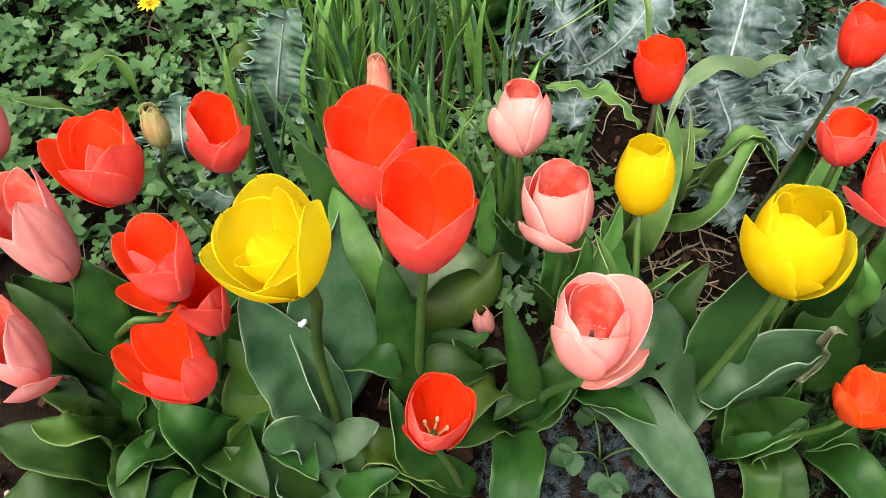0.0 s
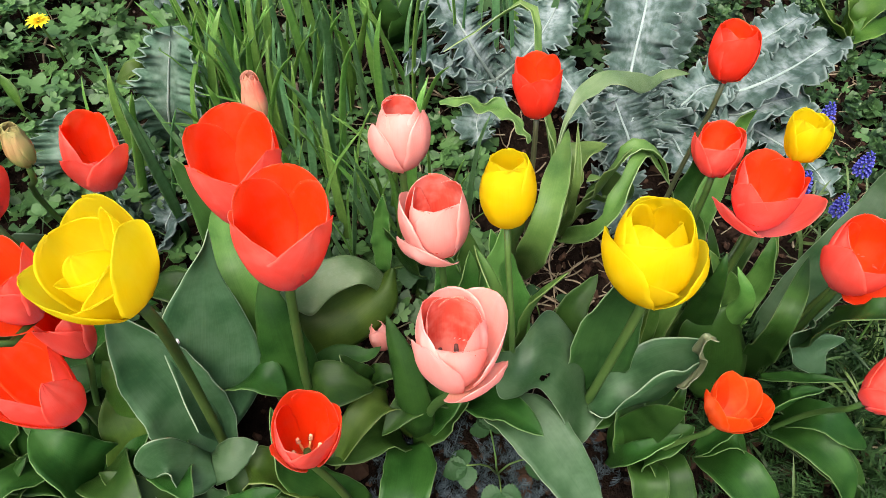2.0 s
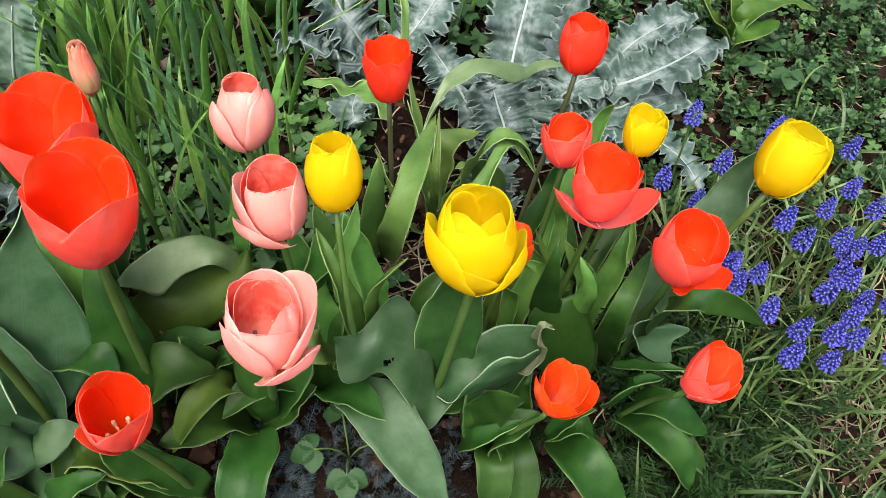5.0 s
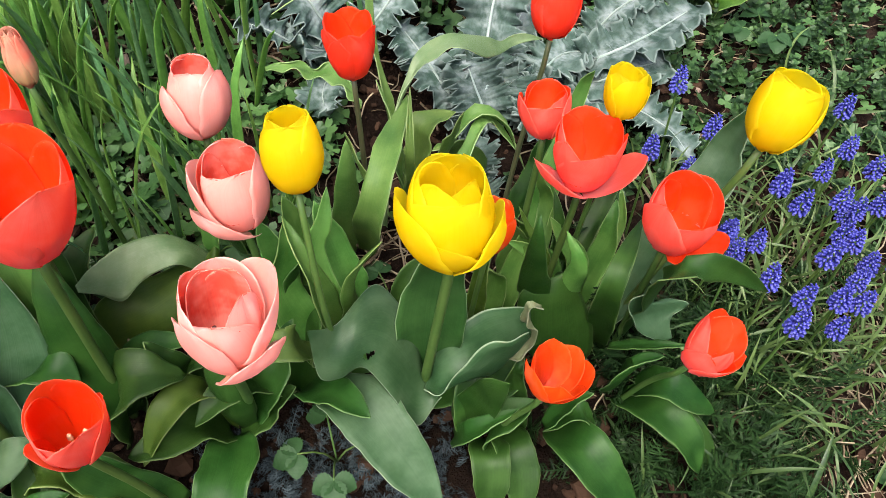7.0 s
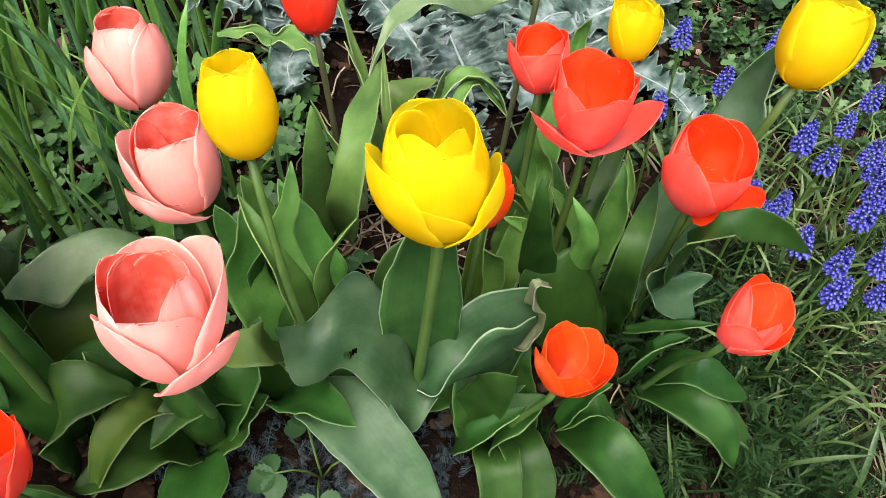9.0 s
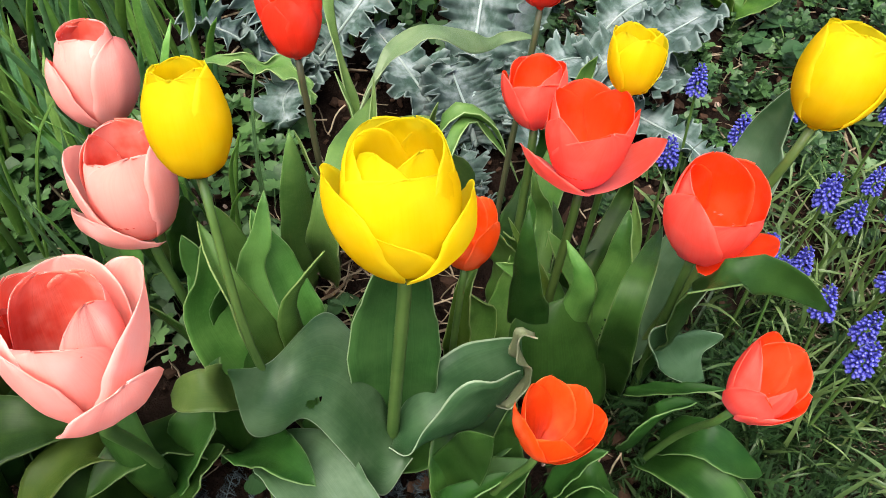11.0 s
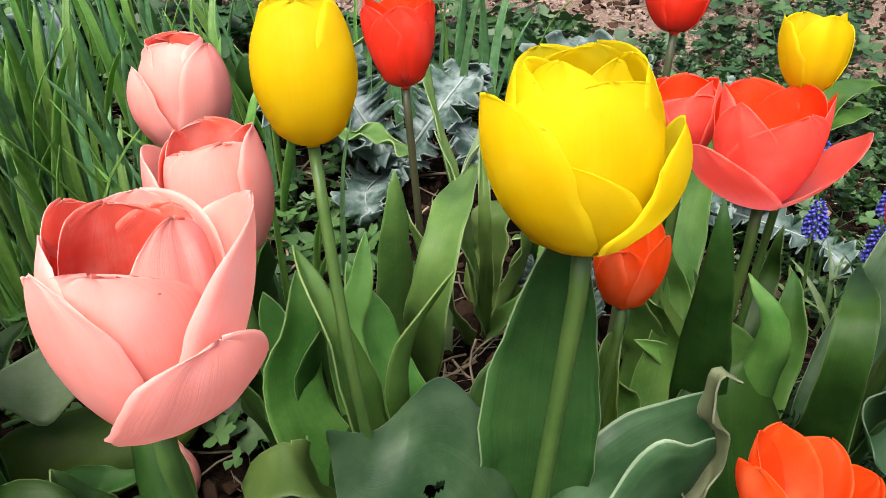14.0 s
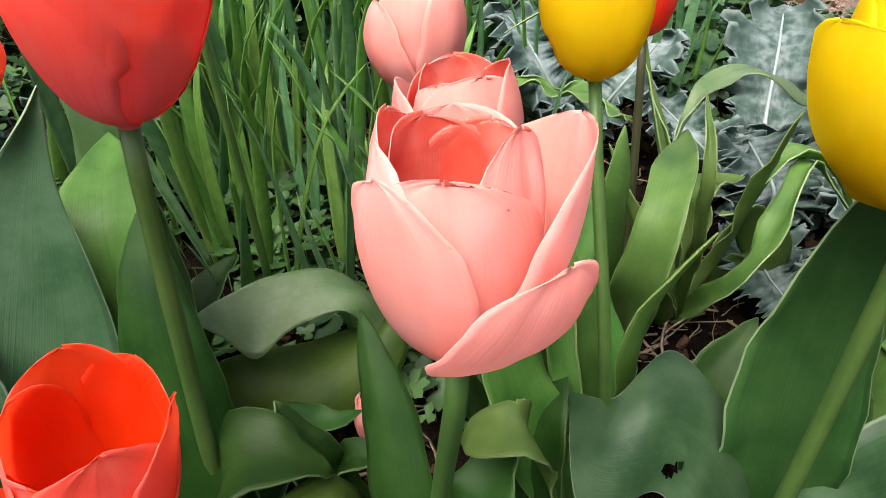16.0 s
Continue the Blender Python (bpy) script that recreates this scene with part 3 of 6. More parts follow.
loft_leaf(large_red_front, [(-0.092, 0.435, 0.185), (-0.081, 0.460, 0.182), (-0.054, 0.485, 0.182), (-0.023, 0.495, 0.180), (0.003, 0.500, 0.161), (0.018, 0.495, 0.140), (0.026, 0.480, 0.117)], [(-0.089, 0.430, 0.186), (-0.078, 0.450, 0.173), (-0.054, 0.465, 0.170), (-0.024, 0.475, 0.175), (0.003, 0.480, 0.167), (0.017, 0.483, 0.140), (0.026, 0.480, 0.116)], [(-0.086, 0.425, 0.188), (-0.073, 0.435, 0.167), (-0.060, 0.440, 0.147), (-0.035, 0.455, 0.162), (-0.005, 0.465, 0.167), (0.013, 0.475, 0.134), (0.026, 0.480, 0.115)], LEAF_SHEEN)
loft_leaf(large_red_front, [(-0.090, 0.420, 0.146), (-0.085, 0.450, 0.139), (-0.057, 0.480, 0.125), (-0.022, 0.495, 0.123), (0.012, 0.500, 0.134), (0.029, 0.490, 0.160)], [(-0.091, 0.415, 0.129), (-0.076, 0.435, 0.108), (-0.042, 0.445, 0.115), (-0.010, 0.460, 0.128), (0.019, 0.475, 0.144), (0.031, 0.490, 0.158)], [(-0.093, 0.410, 0.107), (-0.077, 0.420, 0.080), (-0.031, 0.430, 0.088), (0.006, 0.445, 0.101), (0.032, 0.465, 0.126), (0.032, 0.490, 0.154)], LEAF_PALE)
leaf(large_red_front, [(-0.052, 0.354, 0.092), (-0.072, 0.455, 0.072), (-0.030, 0.496, 0.064), (0.005, 0.580, 0.015)], 0.064, LEAF_GREEN, fold=0.35, wave=0.004)
leaf(large_red_front, [(-0.057, 0.329, 0.077), (-0.044, 0.337, 0.156), (-0.015, 0.341, 0.166), (0.010, 0.348, 0.147)], 0.062, LEAF_GREEN, fold=0.3, wave=0.007, waves=2)
leaf(large_red_front, [(-0.047, 0.349, 0.082), (-0.043, 0.387, 0.135), (-0.000, 0.386, 0.146), (0.016, 0.397, 0.145)], 0.030, LEAF_GREEN)
low_open_red = tulip('small open red tulip with yellow stamens showing', (-0.039, 0.248, 0.218), (0.13, -0.03, 1.00), (-0.015, 0.262, 0.036), 0.0772, 0.0240, 0.0255, RED_IN, RED_OUT, open_centre=True, petals=[(70, 1.0, 1.0, 0.95, 1.1, 0.3), (125, 1.04, 1.0, 0.9, 1.15, 0.3), (185, 0.96, 1.0, 0.85, 1.0, 0.3), (8, 0.98, 1.0, 1.1, 0.95, 0.7), (222, 0.7, 1.05, 1.28, 0.7, 0.9), (312, 0.98, 1.0, 1.08, 1.15, 0.7), (262, 0.84, 0.98, 0.95, 1.0, 0.3)])
leaf(low_open_red, [(-0.015, 0.262, 0.056), (-0.092, 0.266, 0.152), (-0.108, 0.257, 0.134)], 0.042, LEAF_PALE, fold=0.5, shape='round')
leaf(low_open_red, [(-0.005, 0.262, 0.056), (-0.068, 0.265, 0.147), (-0.076, 0.289, 0.184), (-0.081, 0.306, 0.198)], 0.036, LEAF_GREEN, fold=0.3)
leaf(low_open_red, [(-0.015, 0.242, 0.056), (-0.081, 0.263, 0.130), (-0.087, 0.250, 0.108), (-0.100, 0.238, 0.079)], 0.042, LEAF_GREEN, fold=0.3)
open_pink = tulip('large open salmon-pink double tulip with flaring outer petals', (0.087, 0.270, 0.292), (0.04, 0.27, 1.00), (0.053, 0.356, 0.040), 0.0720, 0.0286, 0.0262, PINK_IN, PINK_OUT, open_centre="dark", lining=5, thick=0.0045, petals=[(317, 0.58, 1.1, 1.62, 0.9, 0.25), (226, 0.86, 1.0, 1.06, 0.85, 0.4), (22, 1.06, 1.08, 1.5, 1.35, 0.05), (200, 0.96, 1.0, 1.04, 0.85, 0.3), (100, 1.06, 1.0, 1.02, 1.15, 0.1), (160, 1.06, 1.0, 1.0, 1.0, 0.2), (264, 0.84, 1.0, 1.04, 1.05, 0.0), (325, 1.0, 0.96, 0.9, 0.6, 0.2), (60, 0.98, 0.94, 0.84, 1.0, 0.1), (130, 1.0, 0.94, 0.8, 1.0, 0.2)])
leaf(open_pink, [(0.048, 0.330, 0.060), (0.050, 0.318, 0.125), (0.043, 0.342, 0.185), (0.029, 0.378, 0.232)], 0.036, LEAF_GREEN, fold=0.45, wave=0.002, face=-100)
leaf(open_pink, [(0.039, 0.321, 0.063), (0.041, 0.282, 0.083), (0.034, 0.248, 0.083), (0.025, 0.210, 0.048)], 0.054, LEAF_GREEN, fold=0.35, wave=0.004, turn=0)
leaf(open_pink, [(0.034, 0.336, 0.058), (0.019, 0.337, 0.133), (-0.005, 0.315, 0.144), (-0.033, 0.282, 0.103)], 0.038, LEAF_PALE, fold=0.3, wave=0.003)
leaf(open_pink, [(0.034, 0.331, 0.053), (0.011, 0.318, 0.101), (-0.019, 0.296, 0.113), (-0.047, 0.290, 0.108)], 0.050, LEAF_GREEN, fold=0.3, wave=0.003)
leaf(open_pink, [(0.044, 0.331, 0.058), (0.074, 0.332, 0.081), (0.093, 0.342, 0.099), (0.106, 0.346, 0.107)], 0.036, LEAF_GREEN, fold=0.3, wave=0.003)
leaf(open_pink, [(0.049, 0.341, 0.058), (0.081, 0.348, 0.112), (0.095, 0.366, 0.133), (0.111, 0.389, 0.164)], 0.043, LEAF_GREEN, fold=0.3, wave=0.003)
leaf(open_pink, [(0.133, 0.356, 0.073), (0.168, 0.323, 0.100), (0.200, 0.280, 0.080), (0.240, 0.229, 0.038)], 0.062, LEAF_GREY, fold=0.2, wave=0.003, waves=1.5, turn=-6)
yellow_centre = tulip('full bright yellow double tulip with rounded petals', (0.253, 0.337, 0.305), (-0.00, 0.22, 1.00), (0.238, 0.390, 0.008), 0.0780, 0.0354, 0.0276, YELLOW, YELLOW, thick=0.0048, via=(0.235, 0.352, 0.078), petals=[(192, 0.9, 1.08, 1.25, 1.0, 0.1), (238, 0.6, 1.06, 1.02, 0.9, 0.5), (342, 0.7, 1.1, 1.38, 0.9, 0.1), (278, 0.92, 1.02, 0.85, 1.35, 0.0), (60, 1.06, 1.0, 0.88, 1.15, 0.1), (120, 1.06, 1.0, 0.88, 1.15, 0.1), (15, 1.0, 1.02, 0.95, 1.0, 0.1), (155, 1.0, 0.99, 0.92, 1.0, 0.1), (228, 0.98, 0.92, 0.66, 0.75, 0.3), (318, 0.96, 0.92, 0.66, 0.75, 0.2)])
leaf(yellow_centre, [(0.235, 0.364, 0.068), (0.241, 0.369, 0.153), (0.246, 0.374, 0.219), (0.256, 0.372, 0.301)], 0.068, LEAF_SATIN, fold=0.25, wave=0.003, face=90)
loft_leaf(yellow_centre, [(0.234, 0.360, 0.080), (0.265, 0.370, 0.143), (0.292, 0.374, 0.166), (0.316, 0.368, 0.182), (0.333, 0.352, 0.202)], [(0.234, 0.338, 0.089), (0.258, 0.332, 0.112), (0.283, 0.334, 0.117), (0.309, 0.340, 0.115), (0.336, 0.345, 0.166)], [(0.232, 0.330, 0.105), (0.247, 0.318, 0.115), (0.267, 0.318, 0.165), (0.290, 0.320, 0.203), (0.311, 0.325, 0.193), (0.332, 0.340, 0.179)], LEAF_BLOOM)
leaf(yellow_centre, [(0.340, 0.343, 0.214), (0.329, 0.343, 0.222), (0.330, 0.345, 0.201), (0.339, 0.345, 0.170), (0.336, 0.343, 0.143), (0.325, 0.338, 0.133), (0.314, 0.334, 0.148), (0.315, 0.334, 0.161), (0.321, 0.335, 0.154)], 0.011, LEAF_DRY, fold=0.5, shape='grass', label='withered curled leaf tip', n=40)
loft_leaf(yellow_centre, [(0.235, 0.362, 0.082), (0.231, 0.372, 0.121), (0.219, 0.390, 0.160), (0.195, 0.410, 0.177), (0.174, 0.390, 0.184), (0.153, 0.360, 0.191), (0.130, 0.345, 0.209)], [(0.240, 0.345, 0.074), (0.224, 0.352, 0.118), (0.208, 0.360, 0.156), (0.189, 0.362, 0.176), (0.171, 0.352, 0.184), (0.148, 0.345, 0.181), (0.130, 0.345, 0.208)], [(0.250, 0.330, 0.083), (0.223, 0.312, 0.061), (0.202, 0.320, 0.109), (0.176, 0.335, 0.151), (0.153, 0.330, 0.146), (0.134, 0.330, 0.153), (0.130, 0.345, 0.203)], LEAF_BLOOM, n=120, m=66, hole=(0.179, 0.343, 0.159))
leaf(yellow_centre, [(0.235, 0.352, 0.028), (0.288, 0.356, 0.072), (0.307, 0.348, 0.066), (0.338, 0.372, 0.065)], 0.054, LEAF_GREEN, fold=0.3, wave=0.004, shape='round')
leaf(yellow_centre, [(0.238, 0.390, 0.028), (0.226, 0.433, 0.119), (0.248, 0.458, 0.149), (0.258, 0.467, 0.159)], 0.042, LEAF_GREEN, fold=0.3)
slim_yellow = tulip('closed egg-shaped bright yellow tulip on slender stem', (0.140, 0.390, 0.342), (0.00, 0.27, 1.00), (0.160, 0.405, 0.027), 0.0630, 0.0235, 0.0145, YELLOW, YELLOW, petals=[(275, 0.98, 1.02, 1.0, 1.4, 0.15), (150, 1.0, 1.0, 1.0, 1.35, 0.2), (30, 1.0, 1.0, 1.0, 1.35, 0.2), (212, 0.98, 0.95, 0.92, 1.2, 0.25), (332, 0.98, 0.95, 0.92, 1.2, 0.25), (90, 1.0, 0.93, 0.9, 1.3, 0.2)], via=(0.148, 0.355, 0.205), thick=0.0031)
leaf(slim_yellow, [(0.160, 0.395, 0.047), (0.135, 0.392, 0.226), (0.116, 0.429, 0.269)], 0.034, LEAF_FRESH, fold=0.45, wave=0.002, turn=-10)
leaf(slim_yellow, [(0.140, 0.395, 0.047), (0.102, 0.421, 0.162), (0.111, 0.434, 0.213), (0.113, 0.443, 0.244)], 0.045, LEAF_FRESH, fold=0.25, wave=0.003)
leaf(slim_yellow, [(0.170, 0.415, 0.057), (0.173, 0.396, 0.203), (0.202, 0.395, 0.264)], 0.028, LEAF_FRESH, fold=0.5, wave=0.002)
leaf(slim_yellow, [(0.175, 0.435, 0.057), (0.155, 0.470, 0.160), (0.143, 0.483, 0.195), (0.139, 0.491, 0.218)], 0.040, LEAF_FRESH, fold=0.3)
leaf(slim_yellow, [(0.170, 0.385, 0.047), (0.135, 0.449, 0.171), (0.147, 0.467, 0.212), (0.154, 0.485, 0.243)], 0.030, LEAF_FRESH, fold=0.3)
closed_pink = tulip('closed pale pink tulip with cupped petals', (0.050, 0.510, 0.296), (0.02, 0.28, 1.00), (0.055, 0.520, 0.070), 0.0680, 0.0278, 0.0142, PINK_IN, PINK_OUT, petals=[(205, 0.78, 1.06, 1.75, 0.95, 0.45), (342, 0.94, 1.05, 1.6, 0.95, 0.45), (275, 0.95, 1.02, 1.0, 1.35, 0.15), (150, 1.0, 0.98, 1.0, 1.25, 0.2), (30, 1.0, 0.98, 1.0, 1.25, 0.2), (90, 1.03, 0.94, 0.9, 1.3, 0.1)])
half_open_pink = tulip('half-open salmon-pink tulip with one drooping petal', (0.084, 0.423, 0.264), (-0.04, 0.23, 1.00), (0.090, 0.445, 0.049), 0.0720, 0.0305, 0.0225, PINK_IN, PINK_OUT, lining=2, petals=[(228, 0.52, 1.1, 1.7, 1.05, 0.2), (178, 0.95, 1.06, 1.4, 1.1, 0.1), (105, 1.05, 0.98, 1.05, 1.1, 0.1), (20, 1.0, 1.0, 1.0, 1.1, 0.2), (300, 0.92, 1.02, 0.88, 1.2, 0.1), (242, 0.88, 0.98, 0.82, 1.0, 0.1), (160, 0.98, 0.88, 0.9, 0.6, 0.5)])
leaf(closed_pink, [(0.055, 0.520, 0.070), (0.075, 0.510, 0.170), (0.090, 0.490, 0.240)], 0.036, LEAF_GREEN, fold=0.3)
leaf(closed_pink, [(0.055, 0.520, 0.070), (0.040, 0.500, 0.170), (0.025, 0.490, 0.230)], 0.038, LEAF_GREEN, fold=0.3)
leaf(half_open_pink, [(0.090, 0.445, 0.049), (0.110, 0.435, 0.149), (0.125, 0.415, 0.219)], 0.036, LEAF_GREEN, fold=0.3)
leaf(half_open_pink, [(0.090, 0.445, 0.049), (0.075, 0.425, 0.149), (0.060, 0.415, 0.209)], 0.038, LEAF_GREEN, fold=0.3)
leaf(half_open_pink, [(0.087, 0.473, 0.085), (0.093, 0.473, 0.154), (0.083, 0.480, 0.207)], 0.036, LEAF_FRESH, fold=0.3)
leaf(half_open_pink, [(0.124, 0.477, 0.078), (0.118, 0.490, 0.152), (0.107, 0.503, 0.216)], 0.036, LEAF_FRESH, fold=0.3)
leaf(half_open_pink, [(0.016, 0.524, 0.109), (0.018, 0.534, 0.161), (0.023, 0.545, 0.221)], 0.024, LEAF_FRESH, fold=0.3)
scarlet_cup = tulip('cup-shaped scarlet tulip with straight upright petals', (0.189, 0.559, 0.311), (-0.02, 0.29, 1.00), (0.195, 0.572, 0.051), 0.0611, 0.0219, 0.0223, RED_IN, VIVID_OUT, petals=[(268, 0.82, 1.0, 1.0, 1.0, 0.3), (326, 0.86, 1.0, 1.04, 1.0, 0.3), (210, 0.86, 1.0, 1.02, 1.0, 0.3), (90, 0.98, 0.97, 1.0, 1.15, 0.2), (30, 0.96, 0.97, 1.02, 1.0, 0.3), (150, 0.96, 0.97, 1.0, 1.0, 0.3)], thick=0.003, stem=STEM_DARK)
loft_leaf(scarlet_cup, [(0.194, 0.600, 0.242), (0.188, 0.640, 0.232), (0.164, 0.670, 0.247), (0.144, 0.670, 0.241), (0.123, 0.670, 0.253), (0.092, 0.665, 0.251)], [(0.193, 0.600, 0.239), (0.186, 0.635, 0.231), (0.166, 0.660, 0.241), (0.145, 0.665, 0.238), (0.123, 0.667, 0.249), (0.092, 0.663, 0.250)], [(0.190, 0.595, 0.241), (0.183, 0.620, 0.238), (0.166, 0.640, 0.243), (0.145, 0.650, 0.241), (0.121, 0.655, 0.251), (0.093, 0.660, 0.249)], LEAF_LIGHT, n=60, wave=0.0045, waves=4.5)
loft_leaf(scarlet_cup, [(0.196, 0.585, 0.050), (0.222, 0.610, 0.191), (0.235, 0.640, 0.212), (0.248, 0.670, 0.219), (0.259, 0.690, 0.233), (0.274, 0.705, 0.238), (0.297, 0.720, 0.239), (0.323, 0.730, 0.233), (0.356, 0.745, 0.215), (0.377, 0.760, 0.195), (0.395, 0.775, 0.193), (0.417, 0.785, 0.187), (0.442, 0.790, 0.174)], [(0.204, 0.582, 0.050), (0.224, 0.609, 0.189), (0.237, 0.637, 0.211), (0.251, 0.665, 0.216), (0.263, 0.683, 0.229), (0.279, 0.694, 0.234), (0.299, 0.707, 0.237), (0.322, 0.715, 0.233), (0.353, 0.730, 0.211), (0.377, 0.750, 0.194), (0.395, 0.770, 0.189), (0.418, 0.783, 0.182), (0.442, 0.790, 0.174)], [(0.212, 0.578, 0.050), (0.225, 0.607, 0.193), (0.239, 0.635, 0.216), (0.253, 0.659, 0.220), (0.267, 0.676, 0.230), (0.284, 0.683, 0.236), (0.301, 0.694, 0.241), (0.320, 0.695, 0.236), (0.348, 0.710, 0.210), (0.376, 0.740, 0.193), (0.397, 0.765, 0.184), (0.421, 0.780, 0.178), (0.442, 0.790, 0.173)], LEAF_SHEEN, n=66, wave=0.002, waves=4)
leaf(scarlet_cup, [(0.165, 0.542, 0.052), (0.171, 0.524, 0.169), (0.175, 0.516, 0.227), (0.176, 0.523, 0.267)], 0.036, LEAF_LIGHT, fold=0.35, wave=0.002)
leaf(scarlet_cup, [(0.185, 0.552, 0.052), (0.195, 0.506, 0.167), (0.212, 0.535, 0.216), (0.248, 0.652, 0.209)], 0.036, LEAF_LIGHT, fold=0.3, wave=0.003, turn=10)
clump = new('tulip')
clump.location = (0.248, 0.615, 0.047)
tagged(clump, 'flowerless tulip plant of narrow arching leaves', 'tulip', 'tulips of the bed')
leaf(clump, [(0.248, 0.615, 0.047), (0.282, 0.614, 0.118), (0.299, 0.563, 0.257)], 0.024, LEAF_LIGHT, fold=0.5)
leaf(clump, [(0.248, 0.615, 0.047), (0.279, 0.555, 0.130), (0.314, 0.585, 0.180), (0.338, 0.621, 0.191), (0.379, 0.610, 0.141)], 0.026, LEAF_LIGHT, fold=0.4)
leaf(clump, [(0.268, 0.635, 0.047), (0.296, 0.614, 0.159), (0.324, 0.623, 0.195), (0.359, 0.625, 0.178), (0.387, 0.606, 0.119)], 0.028, LEAF_LIGHT, fold=0.4, turn=15)
leaf(clump, [(0.248, 0.615, 0.047), (0.241, 0.554, 0.206), (0.247, 0.608, 0.257)], 0.012, LEAF_LIGHT, fold=0.4)
leaf(clump, [(0.248, 0.615, 0.047), (0.230, 0.577, 0.151), (0.224, 0.610, 0.213), (0.212, 0.633, 0.249)], 0.016, LEAF_LIGHT, fold=0.4)
leaf(clump, [(0.248, 0.645, 0.047), (0.263, 0.657, 0.114), (0.268, 0.669, 0.145), (0.311, 0.685, 0.149)], 0.050, LEAF_LIGHT, fold=0.3, wave=0.005)
leaf(clump, [(0.278, 0.655, 0.047), (0.326, 0.639, 0.087), (0.304, 0.640, 0.132), (0.274, 0.623, 0.145)], 0.045, LEAF_LIGHT, fold=0.3, wave=0.005)
leaf(clump, [(0.228, 0.605, 0.047), (0.215, 0.545, 0.122), (0.191, 0.544, 0.187), (0.174, 0.569, 0.235)], 0.020, LEAF_LIGHT, fold=0.4)
flaring_red = tulip('wide-open coral-red tulip with two outer petals laid back', (0.391, 0.442, 0.259), (0.05, 0.20, 1.00), (0.375, 0.447, -0.009), 0.0680, 0.0278, 0.0305, RED_IN, RED_OUT, lining=2, petals=[(200, 0.62, 1.1, 1.55, 1.0, 0.3), (340, 0.66, 1.1, 1.75, 1.0, 0.4), (278, 0.84, 1.0, 1.05, 1.3, 0.75), (212, 0.92, 1.0, 1.05, 0.75, 0.7), (332, 0.96, 1.0, 1.12, 0.8, 0.4), (90, 1.02, 1.0, 0.98, 1.15, 0.1), (25, 0.98, 0.98, 1.05, 1.0, 0.2), (150, 1.0, 0.97, 1.0, 1.0, 0.2)])
leaf(flaring_red, [(0.375, 0.447, -0.009), (0.338, 0.378, 0.246), (0.336, 0.380, 0.301)], 0.034, LEAF_GREEN, fold=0.3)
leaf(flaring_red, [(0.385, 0.437, 0.001), (0.392, 0.398, 0.184), (0.379, 0.418, 0.228)], 0.030, LEAF_FRESH, fold=0.35)
leaf(flaring_red, [(0.405, 0.447, 0.001), (0.452, 0.474, 0.111), (0.460, 0.489, 0.152), (0.467, 0.507, 0.164)], 0.035, LEAF_FRESH, fold=0.35)
leaf(flaring_red, [(0.355, 0.437, 0.001), (0.397, 0.484, 0.074), (0.367, 0.489, 0.111), (0.343, 0.491, 0.126)], 0.030, LEAF_FRESH, fold=0.35)
leaf(flaring_red, [(0.355, 0.427, 0.001), (0.382, 0.456, 0.111), (0.361, 0.483, 0.161), (0.351, 0.491, 0.184)], 0.014, LEAF_PALE, fold=0.2)
loft_leaf(flaring_red, [(0.384, 0.385, 0.011), (0.347, 0.385, 0.077), (0.339, 0.405, 0.144), (0.366, 0.410, 0.160), (0.385, 0.412, 0.168)], [(0.390, 0.380, 0.018), (0.379, 0.385, 0.088), (0.374, 0.395, 0.140), (0.378, 0.405, 0.160), (0.385, 0.412, 0.169)], [(0.412, 0.385, 0.002), (0.432, 0.390, 0.045), (0.420, 0.402, 0.101), (0.400, 0.410, 0.144), (0.386, 0.412, 0.169)], LEAF_GREEN)
leaf(flaring_red, [(0.458, 0.429, -0.019), (0.413, 0.363, 0.205), (0.464, 0.438, 0.213)], 0.030, LEAF_GREEN, fold=0.35)
leaf(flaring_red, [(0.395, 0.427, 0.001), (0.419, 0.462, 0.105), (0.401, 0.478, 0.142), (0.387, 0.488, 0.166)], 0.030, LEAF_FRESH, fold=0.35)
leaf(flaring_red, [(0.365, 0.447, 0.001), (0.404, 0.551, 0.105), (0.393, 0.557, 0.148), (0.390, 0.566, 0.171)], 0.024, LEAF_FRESH, fold=0.4)
leaf(flaring_red, [(0.375, 0.427, 0.001), (0.411, 0.502, 0.094), (0.409, 0.518, 0.128), (0.405, 0.539, 0.152)], 0.024, LEAF_GREEN, fold=0.4)
leaf(flaring_red, [(0.405, 0.417, 0.001), (0.475, 0.505, 0.082), (0.489, 0.523, 0.112), (0.486, 0.541, 0.146)], 0.022, LEAF_FRESH, fold=0.4)
leaf(flaring_red, [(0.395, 0.467, 0.001), (0.490, 0.573, 0.101), (0.494, 0.575, 0.141), (0.498, 0.578, 0.161)], 0.026, LEAF_GREEN, fold=0.4)
half_open_red = tulip('half-open coral-red tulip with one petal curling out', (0.460, 0.380, 0.242), (0.09, 0.02, 1.00), (0.481, 0.430, -0.034), 0.0657, 0.0299, 0.0307, RED_IN, RED_OUT, petals=[(325, 0.5, 1.06, 1.5, 0.85, 0.5), (205, 1.0, 1.0, 0.92, 0.9, 0.75), (278, 0.86, 1.0, 0.88, 1.25, 0.3), (90, 1.05, 0.96, 0.9, 1.2, 0.2), (30, 1.02, 0.97, 0.95, 1.15, 0.2), (150, 1.0, 0.93, 0.86, 1.05, 0.3)])
leaf(half_open_red, [(0.491, 0.430, -0.004), (0.478, 0.391, 0.120), (0.439, 0.320, 0.283), (0.485, 0.326, 0.276), (0.551, 0.335, 0.218)], 0.036, LEAF_GREEN, fold=0.3, turn=-10)
